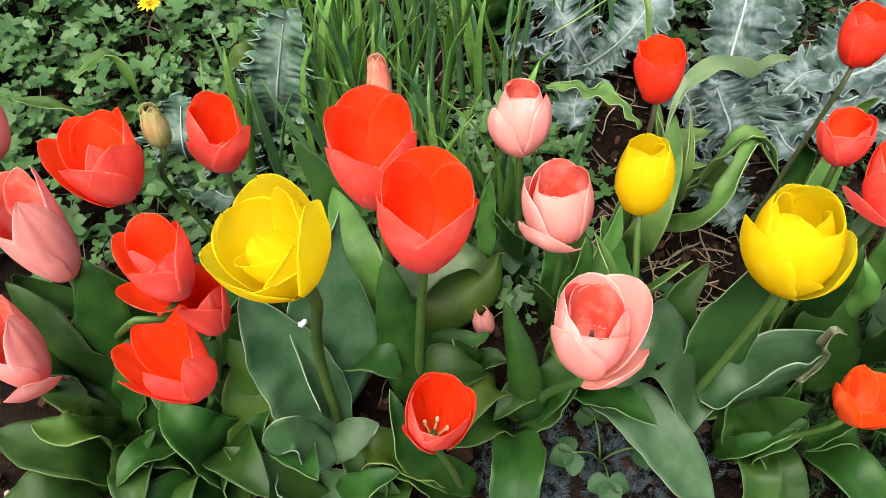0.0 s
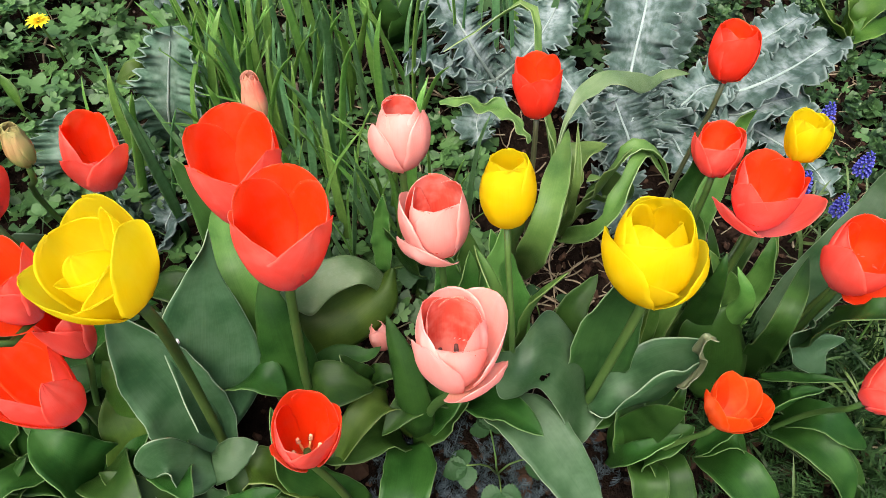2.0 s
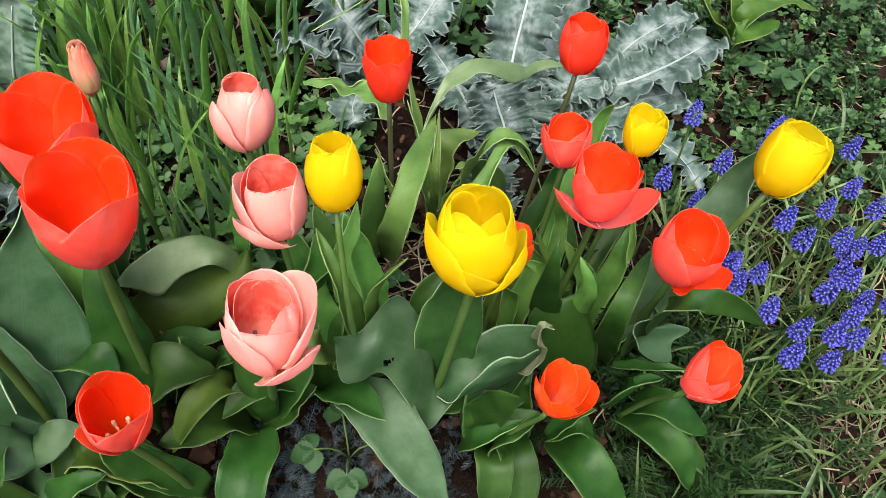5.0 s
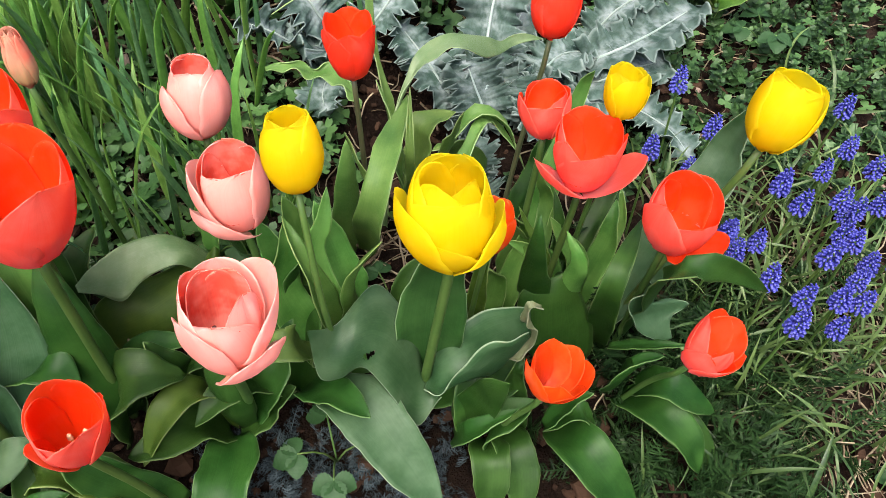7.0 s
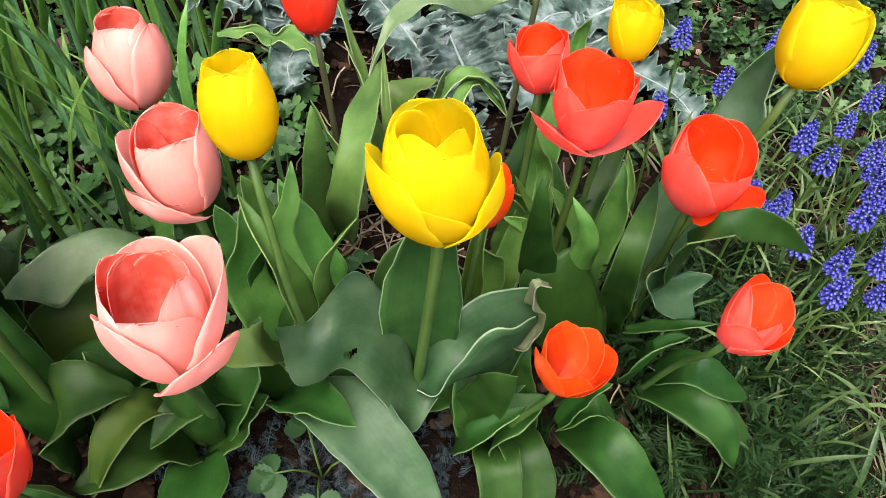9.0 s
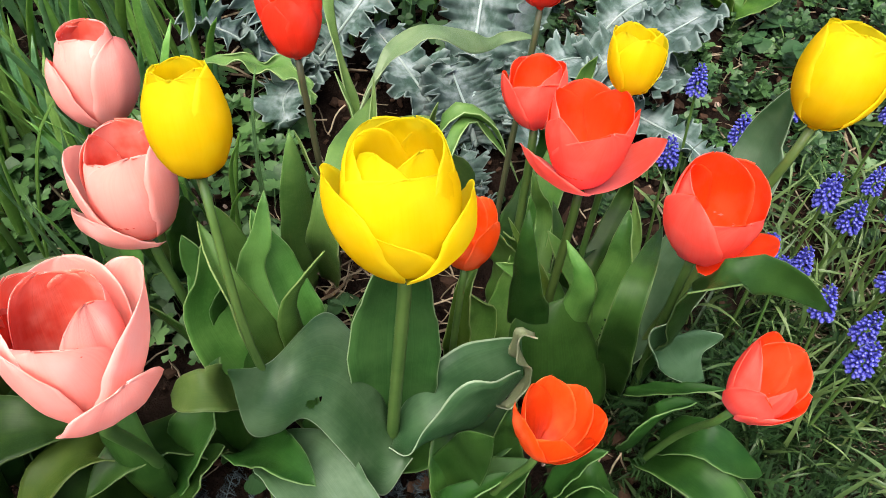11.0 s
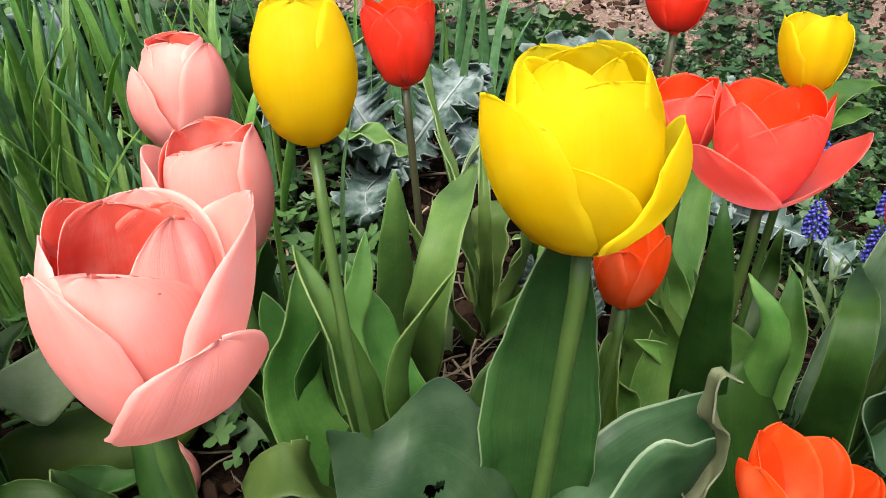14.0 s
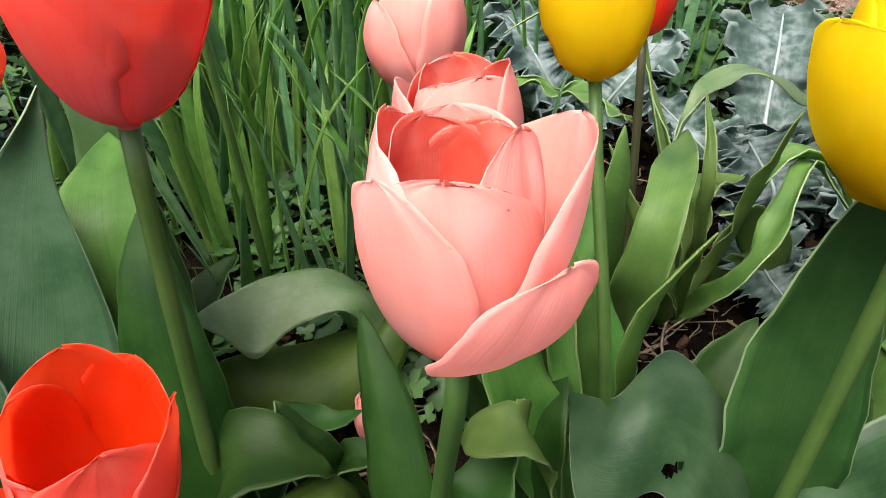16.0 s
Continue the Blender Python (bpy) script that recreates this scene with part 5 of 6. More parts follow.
leaf(sprout, [(-0.270, 0.300, 0.090), (-0.244, 0.273, 0.150), (-0.214, 0.243, 0.182), (-0.188, 0.216, 0.172)], 0.057, LEAF_GREEN, fold=0.35, wave=0.004)
sprout = new('tulip')
sprout.location = (-0.330, 0.300, 0.102)
tagged(sprout, 'flowerless young tulip of low broad green leaves', 'tulip', 'flowerless tulips')
leaf(sprout, [(-0.330, 0.300, 0.102), (-0.360, 0.305, 0.159), (-0.394, 0.311, 0.189), (-0.423, 0.316, 0.193)], 0.052, LEAF_GREEN, fold=0.35, wave=0.004)
leaf(sprout, [(-0.330, 0.300, 0.102), (-0.323, 0.268, 0.151), (-0.314, 0.231, 0.177), (-0.307, 0.199, 0.165)], 0.052, LEAF_GREEN, fold=0.35, wave=0.004)
leaf(sprout, [(-0.330, 0.300, 0.102), (-0.298, 0.319, 0.165), (-0.262, 0.342, 0.198), (-0.231, 0.361, 0.176)], 0.052, LEAF_GREEN, fold=0.35, wave=0.004)
sprout = new('tulip')
sprout.location = (-0.200, 0.300, 0.076)
tagged(sprout, 'flowerless young tulip of low broad green leaves', 'tulip', 'flowerless tulips')
leaf(sprout, [(-0.200, 0.300, 0.076), (-0.188, 0.323, 0.141), (-0.174, 0.350, 0.177), (-0.161, 0.373, 0.179)], 0.048, LEAF_GREEN, fold=0.35, wave=0.004)
leaf(sprout, [(-0.200, 0.300, 0.076), (-0.223, 0.312, 0.144), (-0.249, 0.326, 0.180), (-0.273, 0.338, 0.175)], 0.051, LEAF_GREEN, fold=0.35, wave=0.004)
leaf(sprout, [(-0.200, 0.300, 0.076), (-0.181, 0.275, 0.148), (-0.159, 0.247, 0.186), (-0.140, 0.222, 0.195)], 0.051, LEAF_GREEN, fold=0.35, wave=0.004)
sprout = new('tulip')
sprout.location = (-0.250, 0.240, 0.075)
tagged(sprout, 'flowerless young tulip of low broad green leaves', 'tulip', 'flowerless tulips')
leaf(sprout, [(-0.250, 0.240, 0.075), (-0.273, 0.227, 0.132), (-0.300, 0.213, 0.163), (-0.324, 0.200, 0.152)], 0.057, LEAF_GREEN, fold=0.35, wave=0.004)
leaf(sprout, [(-0.250, 0.240, 0.075), (-0.235, 0.213, 0.133), (-0.217, 0.182, 0.164), (-0.202, 0.155, 0.156)], 0.053, LEAF_GREEN, fold=0.35, wave=0.004)
leaf(sprout, [(-0.250, 0.240, 0.075), (-0.234, 0.266, 0.134), (-0.216, 0.295, 0.166), (-0.200, 0.321, 0.174)], 0.058, LEAF_GREEN, fold=0.35, wave=0.004)
sprout = new('tulip')
sprout.location = (-0.150, 0.220, 0.051)
tagged(sprout, 'flowerless young tulip of low broad green leaves', 'tulip', 'flowerless tulips')
leaf(sprout, [(-0.150, 0.220, 0.051), (-0.147, 0.194, 0.120), (-0.144, 0.165, 0.157), (-0.141, 0.140, 0.161)], 0.054, LEAF_GREEN, fold=0.35, wave=0.004)
leaf(sprout, [(-0.150, 0.220, 0.051), (-0.126, 0.228, 0.116), (-0.098, 0.236, 0.151), (-0.074, 0.244, 0.153)], 0.043, LEAF_GREEN, fold=0.35, wave=0.004)
leaf(sprout, [(-0.150, 0.220, 0.051), (-0.177, 0.233, 0.127), (-0.209, 0.248, 0.168), (-0.236, 0.261, 0.177)], 0.044, LEAF_GREEN, fold=0.35, wave=0.004)
sprout = new('tulip')
sprout.location = (-0.080, 0.200, 0.033)
tagged(sprout, 'flowerless young tulip of low broad green leaves', 'tulip', 'flowerless tulips')
leaf(sprout, [(-0.080, 0.200, 0.033), (-0.093, 0.167, 0.103), (-0.108, 0.130, 0.140), (-0.121, 0.097, 0.150)], 0.060, LEAF_GREEN, fold=0.35, wave=0.004)
leaf(sprout, [(-0.080, 0.200, 0.033), (-0.056, 0.192, 0.096), (-0.030, 0.184, 0.130), (-0.006, 0.176, 0.128)], 0.041, LEAF_GREEN, fold=0.35, wave=0.004)
leaf(sprout, [(-0.080, 0.200, 0.033), (-0.098, 0.229, 0.092), (-0.118, 0.262, 0.125), (-0.136, 0.290, 0.132)], 0.046, LEAF_GREEN, fold=0.35, wave=0.004)
sprout = new('tulip')
sprout.location = (-0.180, 0.440, 0.098)
tagged(sprout, 'flowerless young tulip of low broad green leaves', 'tulip', 'flowerless tulips')
leaf(sprout, [(-0.180, 0.440, 0.098), (-0.196, 0.458, 0.147), (-0.215, 0.480, 0.173), (-0.231, 0.498, 0.162)], 0.053, LEAF_GREEN, fold=0.35, wave=0.004)
leaf(sprout, [(-0.180, 0.440, 0.098), (-0.203, 0.413, 0.155), (-0.228, 0.381, 0.186), (-0.251, 0.354, 0.186)], 0.059, LEAF_GREEN, fold=0.35, wave=0.004)
leaf(sprout, [(-0.180, 0.440, 0.098), (-0.153, 0.437, 0.157), (-0.123, 0.433, 0.189), (-0.096, 0.429, 0.197)], 0.055, LEAF_GREEN, fold=0.35, wave=0.004)
sprout = new('tulip')
sprout.location = (0.100, 0.380, 0.030)
tagged(sprout, 'flowerless young tulip of low broad green leaves', 'tulip', 'flowerless tulips')
leaf(sprout, [(0.100, 0.380, 0.030), (0.110, 0.405, 0.099), (0.121, 0.433, 0.137), (0.130, 0.457, 0.113)], 0.057, LEAF_GREEN, fold=0.35, wave=0.004)
leaf(sprout, [(0.100, 0.380, 0.030), (0.073, 0.356, 0.098), (0.043, 0.330, 0.134), (0.016, 0.306, 0.124)], 0.047, LEAF_GREEN, fold=0.35, wave=0.004)
leaf(sprout, [(0.100, 0.380, 0.030), (0.125, 0.354, 0.086), (0.153, 0.323, 0.116), (0.178, 0.297, 0.123)], 0.047, LEAF_GREEN, fold=0.35, wave=0.004)
bent = new('grass_clump')
bent.location = (0.258, 0.614, 0.047)
tagged(bent, 'single pale green blade bent over at its top', 'grass')
leaf(bent, [(0.258, 0.614, 0.047), (0.228, 0.628, 0.175), (0.213, 0.677, 0.267), (0.212, 0.737, 0.304), (0.201, 0.764, 0.311), (0.170, 0.753, 0.301), (0.101, 0.732, 0.271)], 0.013, LEAF_LIGHT, fold=0.4, shape='grass')
sprout = new('tulip')
sprout.location = (0.832, 1.062, 0.014)
tagged(sprout, 'flowerless tulip with broad pale leaves at the bed edge', 'tulip', 'flowerless tulips')
leaf(sprout, [(0.832, 1.062, 0.014), (0.804, 1.059, 0.089), (0.788, 1.087, 0.137)], 0.060, LEAF_PALE, fold=0.35, wave=0.004)
leaf(sprout, [(0.832, 1.062, 0.014), (0.835, 1.051, 0.071), (0.893, 1.083, 0.085), (0.999, 1.096, 0.056)], 0.054, LEAF_PALE, fold=0.35, wave=0.004)
leaf(sprout, [(0.832, 1.062, 0.014), (0.762, 1.034, 0.082), (0.726, 1.068, 0.126)], 0.054, LEAF_PALE, fold=0.35, wave=0.004)
leaf(sprout, [(0.832, 1.062, 0.014), (0.818, 1.019, 0.058), (0.863, 1.031, 0.061), (0.909, 1.062, 0.058)], 0.048, LEAF_PALE, fold=0.35, wave=0.004)
sprout = new('tulip')
sprout.location = (0.037, 0.917, 0.148)
tagged(sprout, 'flowerless tulip with upright broad leaves behind the pink ones', 'tulip', 'flowerless tulips')
leaf(sprout, [(0.037, 0.917, 0.148), (0.029, 0.868, 0.221), (0.028, 0.872, 0.262)], 0.060, LEAF_GREEN, fold=0.35, wave=0.004)
leaf(sprout, [(0.037, 0.917, 0.148), (0.052, 0.873, 0.217), (0.061, 0.891, 0.259)], 0.048, LEAF_GREEN, fold=0.35, wave=0.004)
leaf(sprout, [(0.037, 0.917, 0.148), (0.071, 0.868, 0.203), (0.091, 0.891, 0.233), (0.103, 0.906, 0.223)], 0.048, LEAF_GREEN, fold=0.35, wave=0.004)
sprout = new('tulip')
sprout.location = (-0.261, 0.725, 0.173)
tagged(sprout, 'flowerless tulip with an arching pale leaf among grass', 'tulip', 'flowerless tulips')
leaf(sprout, [(-0.261, 0.725, 0.173), (-0.246, 0.695, 0.245), (-0.255, 0.696, 0.287), (-0.287, 0.699, 0.274)], 0.054, LEAF_PALE, fold=0.35, wave=0.004)
sprout = new('tulip')
sprout.location = (-0.413, 0.704, 0.200)
tagged(sprout, 'flowerless tulip with arching narrow leaves among weeds', 'tulip', 'flowerless tulips')
leaf(sprout, [(-0.413, 0.704, 0.200), (-0.392, 0.663, 0.279), (-0.415, 0.681, 0.307), (-0.454, 0.662, 0.291)], 0.024, LEAF_PALE, fold=0.35, wave=0.004)
leaf(sprout, [(-0.413, 0.704, 0.200), (-0.434, 0.638, 0.242), (-0.469, 0.630, 0.278), (-0.525, 0.643, 0.282)], 0.024, LEAF_PALE, fold=0.35, wave=0.004)
leaf(slim_yellow, [(0.140, 0.385, 0.057), (0.115, 0.371, 0.138), (0.109, 0.351, 0.178), (0.076, 0.365, 0.156)], 0.036, LEAF_LIGHT, fold=0.2, shape='round')

# ---- the ground ----
def make_ground():
    s = np.linspace(-1, 1, 181)
    x = 0.3 + 0.9 * s + 1200 * np.sign(s) * np.abs(s) ** 15
    y = 0.7 + 0.9 * s + 1200 * np.sign(s) * np.abs(s) ** 15
    g = np.stack([*np.meshgrid(x, y, indexing="ij"), np.zeros((181, 181))], -1)
    near = np.exp(-(((g[..., 0] - 0.3) / 1.6) ** 2) - ((g[..., 1] - 0.7) / 1.6) ** 2)
    rough = np.random.RandomState(5).normal(0, 0.0028, (181, 181))
    g[..., 2] = ground_z(g[..., 0], g[..., 1]) + rough * near - 0.002
    n = 181
    faces = [(i * n + j, (i + 1) * n + j, (i + 1) * n + j + 1, i * n + j + 1) for i in range(n - 1) for j in range(n - 1)]
    ob = new("ground", mesh("ground", g.reshape(-1, 3), faces, [SOIL]))
    return tagged(ob, "dark crumbly garden soil with bark and plant litter", "soil", kind="structure")


make_ground()
rng = np.random.RandomState(11)


def on_ground(n, x0, x1, y0, y1, lift=0.0):
    x = rng.uniform(x0, x1, n) + rng.normal(0, 0.07 * (x1 - x0), n)
    y = rng.uniform(y0, y1, n) + rng.normal(0, 0.07 * (y1 - y0), n)
    return np.stack([x, y, ground_z(x, y) + lift], 1)


def euler_mats(a, b, c):
    """Turns by c about z, after leaning a about x and b about y."""
    ca, sa, cb, sb, cc, sc = np.cos(a), np.sin(a), np.cos(b), np.sin(b), np.cos(c), np.sin(c)
    o, l = np.zeros_like(a), np.ones_like(a)
    X = np.stack([l, o, o, o, ca, -sa, o, sa, ca], -1).reshape(-1, 3, 3)
    Y = np.stack([cb, o, sb, o, l, o, -sb, o, cb], -1).reshape(-1, 3, 3)
    Z = np.stack([cc, -sc, o, sc, cc, o, o, o, l], -1).reshape(-1, 3, 3)
    return Z @ Y @ X


def scatter(name, label, category, templates, places, sizes, mats, material, kind="stuff", smooth=True):
    """One joined mesh of many small pieces: a template for each place, turned and sized."""
    verts, faces, at = [], [], 0
    pick = rng.randint(0, len(templates), len(places))
    for k, (p, s, m) in enumerate(zip(places, sizes, mats)):
        tv, tf = templates[pick[k]]
        verts.append((tv * s) @ m.T + p)
        faces += [tuple(at + i for i in q) for q in tf]
        at += len(tv)
    ob = new(name, mesh(name, np.concatenate(verts), faces, [material], smooth=smooth))
    return tagged(ob, label, category, kind=kind)


def lobed(lobes, depth, cup, seed):
    r = np.random.RandomState(seed)
    a = np.linspace(-2.75, 2.75, lobes * 6 + 1)
    rad = 1 - depth * (1 - np.abs(np.cos(a / 5.5 * lobes * 3.1416)) ** 0.7) + 0.09 * np.cos(a * 13 + seed) + r.uniform(-0.06, 0.06, len(a))
    rim = np.stack([rad * np.cos(a) + 0.3, rad * np.sin(a), cup * rad**2 * (0.7 + 0.3 * np.cos(a * 3)) + r.uniform(-0.05, 0.05, len(a))], 1)
    mid = np.stack([rad * 0.5 * np.cos(a) + 0.3, rad * 0.5 * np.sin(a), 0.18 * cup * rad], 1)
    n = len(a)
    stalk = np.array([[0, 0.03, 0], [0, -0.03, 0], [-0.75, 0.03, -1.0], [-0.75, -0.03, -1.0]])
    v = np.concatenate([[[0.12, 0, -0.04]], mid, rim, stalk])
    f = [(0, i + 1, i + 2) for i in range(n - 1)] + [(i + 1, n + i + 1, n + i + 2, i + 2) for i in range(n - 1)]
    b = 1 + 2 * n
    return v, f + [(b, b + 1, b + 3, b + 2)]


def oval(seed, slim=0.5):
    r = np.random.RandomState(seed)
    s = np.linspace(0, 1, 7)
    w = slim * np.sin(np.pi * s**0.8) ** 0.8 + 0.01
    z = -0.35 * (s - 0.35) ** 2 + r.uniform(-0.02, 0.02, 7)
    v = np.concatenate([np.stack([s, k * w, z + 0.22 * np.abs(k) * w], 1) for k in (-1, 0, 1)])
    f = [(k * 7 + i, k * 7 + i + 1, k * 7 + i + 8, k * 7 + i + 7) for k in range(2) for i in range(6)]
    return v, f


def join(pieces):
    v, f, at = [], [], 0
    for tv, tf in pieces:
        v.append(tv)
        f += [tuple(at + i for i in q) for q in tf]
        at += len(tv)
    return np.concatenate(v), f


def spun(piece, a, tilt=0.0, move=(0, 0, 0), size=1.0):
    m = euler_mats(np.array([0.0]), np.array([tilt]), np.array([a]))[0]
    return (piece[0] * size) @ m.T + np.array(move), piece[1]


def sprig(seed, pairs=4):
    """A short upright shoot with pairs of oval leaves."""
    r = np.random.RandomState(seed)
    out = []
    for k in range(pairs):
        for j in range(3):
            out.append(spun(oval(seed * 9 + k * 3 + j, 0.42), j * 2.1 + k * 1.05 + r.uniform(-0.3, 0.3), -0.5 + 0.25 * k * 0 + r.uniform(-0.3, 0.3) - 0.12 * k, (0, 0, 0.55 * k + 0.2), 1.0 - 0.13 * k))
    stem = (np.array([[0.04, 0, -0.6], [-0.04, 0.03, -0.6], [0, 0, 0.5 * pairs], [-0.04, -0.04, -0.6]]), [(0, 1, 2), (1, 3, 2), (3, 0, 2)])
    return join(out + [stem])


def strip(bend, width, seed, n=7, sway=0.0):
    """A thin channelled blade of length one that bends over."""
    r = np.random.RandomState(seed)
    s = np.linspace(0, 1, n)
    a = bend * s**1.3
    x, z = np.cumsum(np.sin(a)) / n, np.cumsum(np.cos(a)) / n
    y = sway * np.sin(s * 3 + r.uniform(0, 6))
    w = width * np.minimum(1, (1 - s) * 3 + 0.05)
    v = np.concatenate([np.stack([x - 0.3 * abs(k) * w * np.cos(a), y + k * w, z + 0.3 * abs(k) * w * np.sin(a)], 1) for k in (-1, 0, 1)])
    f = [(k * n + i, k * n + i + 1, k * n + i + n + 1, k * n + i + n) for k in range(2) for i in range(n - 1)]
    return v, f


def frond(seed, pairs=13):
    """A feathery leaf: a rib with fine divided leaflets."""
    r = np.random.RandomState(seed)
    out = [strip(1.1, 0.012, seed, 6)]
    v = out[0][0][6:12]
    for k in range(pairs):
        s = (k + 1) / (pairs + 1)
        i = min(int(s * 5), 4)
        p = v[i] + (v[i + 1] - v[i]) * (s * 5 - i)
        ln = 0.2 * np.sin(np.pi * (0.15 + 0.85 * s)) ** 0.7 + 0.02
        for sg in (-1, 1):
            d = np.array([r.uniform(0.0, 0.8), sg, r.uniform(-1.2, 1.4)])
            d /= np.linalg.norm(d)
            q = p + d * ln
            e = np.array([0.015, 0, 0.008])
            out.append((np.array([p - e, p + e, q + e * 0.5, q - e * 0.5]), [(0, 1, 2, 3)]))
            for h in (0.45, 0.75):
                b = p + d * ln * h
                for tw in (-1, 1):
                    t = b + (d * 0.6 + tw * np.array([0.7, 0, 0.5])) * ln * 0.32
                    out.append((np.array([b - e * 0.5, b + e * 0.5, t]), [(0, 1, 2)]))
    return join(out)


def crumb(seed, flat=0.45):
    r = np.random.RandomState(seed)
    v = np.array([(x, y, z) for x in (-1, 1) for y in (-1, 1) for z in (-1, 1)], float)
    v = np.concatenate([v, [[1.4, 0, 0], [-1.4, 0, 0], [0, 1.4, 0], [0, -1.4, 0], [0, 0, 1.4], [0, 0, -1.4]]]) * r.uniform(0.65, 1.2, (14, 3)) * (1, r.uniform(0.45, 0.9), flat)
    quads = [((0, 1, 3, 2), 9), ((4, 6, 7, 5), 8), ((0, 4, 5, 1), 11), ((2, 3, 7, 6), 10), ((0, 2, 6, 4), 13), ((1, 5, 7, 3), 12)]
    return v * 0.5, [(q[i], q[(i + 1) % 4], c) for q, c in quads for i in range(4)]


def twig(seed):
    r = np.random.RandomState(seed)
    n = 6
    s = np.linspace(-0.5, 0.5, n)
    y, z = 0.06 * np.sin(s * 5 + r.uniform(0, 6)), 0.05 * np.cos(s * 4 + r.uniform(0, 6))
    w = r.uniform(0.012, 0.026)
    v = np.concatenate([np.stack([s, y + w * a, z + w * b], 1) for a, b in ((1, 0), (-0.5, 0.87), (-0.5, -0.87))])
    return v, [(k * n + i, k * n + i + 1, (k + 1) % 3 * n + i + 1, (k + 1) % 3 * n + i) for k in range(3) for i in range(n - 1)]


def lying(n, tilt=0.35):
    return euler_mats(rng.normal(0, tilt, n), rng.normal(0, tilt, n), rng.uniform(0, 6.283, n))


def clear_of(p, boxes):
    """Leaves out the places that lie in any of the boxes."""
    keep = np.ones(len(p), bool)
    for x0, x1, y0, y1 in boxes:
        keep &= ~((p[:, 0] > x0) & (p[:, 0] < x1) & (p[:, 1] > y0) & (p[:, 1] < y1))
    return p[keep]


# litter on the soil
crumbs = [crumb(k) for k in range(10)]
p = np.concatenate([on_ground(2600, -0.5, 1.0, 0.15, 1.0, 0.001), on_ground(2200, 0.15, 1.5, 0.95, 2.0, 0.001)])
scatter("bark_mulch", "small dark brown bark crumbs and soil clods", "mulch", crumbs, p, rng.gamma(2.0, 0.0032, len(p)) + 0.003, lying(len(p), 0.5), BARK, smooth=False)
p = np.concatenate([on_ground(160, -0.4, 1.0, 0.2, 1.0, 0.002), on_ground(2600, 0.0, 1.1, 1.22, 2.0, 0.001)])
scatter("small_stones", "scattered pale brown pebbles and clods", "pebbles", [crumb(40 + k, 0.7) for k in range(6)], p, rng.gamma(1.6, 0.0024, len(p)) + 0.003, lying(len(p)), PEBBLE, smooth=False)
twigs = [twig(k) for k in range(8)]
p = np.concatenate([on_ground(420, -0.1, 0.6, 0.4, 1.1, 0.004), on_ground(120, 0.12, 0.34, 0.42, 0.62, 0.006), on_ground(300, 0.6, 1.15, 0.12, 0.75, 0.004), on_ground(420, 0.72, 1.1, 0.2, 0.6, 0.012), on_ground(420, 0.5, 1.5, 0.7, 1.5, 0.006), on_ground(200, -0.5, 0.2, 0.7, 1.2, 0.01)])
scatter("straw_litter", "dry straw, twigs and dead grass on the soil", "straw", twigs, p, rng.uniform(0.02, 0.085, len(p)), lying(len(p), 0.16), STRAW)


# ---- silvery poppy plants with deeply lobed, crinkled leaves ----
def poppy_leaf(plant, points, width, seed, fold=0.15, face=None, mat=None):
    r = np.random.RandomState(seed)
    n, m = 110, 21
    off = np.array(plant.location)
    grid, nor = blade_grid(np.array(points) - off, width, n, m, 0.0, fold, 0.0, 1, "round", seed, 0.0, face)
    centre = grid[:, m // 2]
    s = np.linspace(0, 1, n)
    lobes = 6 + r.randint(0, 3)
    u = np.linspace(-1, 1, m)
    for k, sg in ((0, -1), (1, 1)):
        ph = r.uniform(0, 1)
        saw = np.abs(((s * lobes + ph) % 1) - 0.5) * 2
        teeth = np.abs(((s * lobes * 3.7 + ph + 0.15 * np.sin(s * 29)) % 1) - 0.5) * 2
        cut = 0.36 + 0.42 * saw**0.7 * (0.8 + 0.3 * np.sin(s * 13 + ph * 9)) + 0.26 * teeth + r.uniform(-0.07, 0.07, n)
        cols = u * sg > 0
        grid[:, cols] = centre[:, None] + (grid[:, cols] - centre[:, None]) * (1 + (cut[:, None] - 1) * np.abs(u[cols])[None] ** 0.9)[..., None]
        curl = width * (0.11 * np.sin(s * lobes * 6.28 + ph * 6 + 1.5) + 0.045 * np.sin(s * lobes * 23 + ph * 9))
        grid[:, cols] += nor[:, cols] * (curl[:, None] * np.abs(u[cols])[None] ** 1.7)[..., None]
    rumple = np.abs(u)[None] ** 0.7 * (np.sin(np.abs(u) * 9 - s[:, None] * lobes * 6.28) + 0.6 * np.sin(u[None] * 17 + s[:, None] * 61) + r.normal(0, 0.12, (n, m)))
    grid += nor * (width * 0.009 * rumple)[..., None]
    nor = grid_normals(grid)
    lf = part("leaf", sheet("leaf", grid, nor, 0.0012, mat or POPPY, mat or POPPY), plant)
    rib = centre + nor[:, m // 2] * 0.0016
    rib = rib[:: n // 11]
    part("midrib", tube("midrib", rib, width * 0.024, width * 0.007, POPPY_RIB, 6, 24), lf, "pale raised midrib")


def poppy(label, foot, leaves, mat=None):
    plant = new("poppy_plant")
    plant.location = foot
    bpy.context.view_layer.update()
    tagged(plant, label, "poppy", "silvery poppy plants")
    for points, width, fold, face in leaves:
        SEED[0] += 1
        poppy_leaf(plant, points, width * 1.22, SEED[0], fold, face, mat)
    return plant

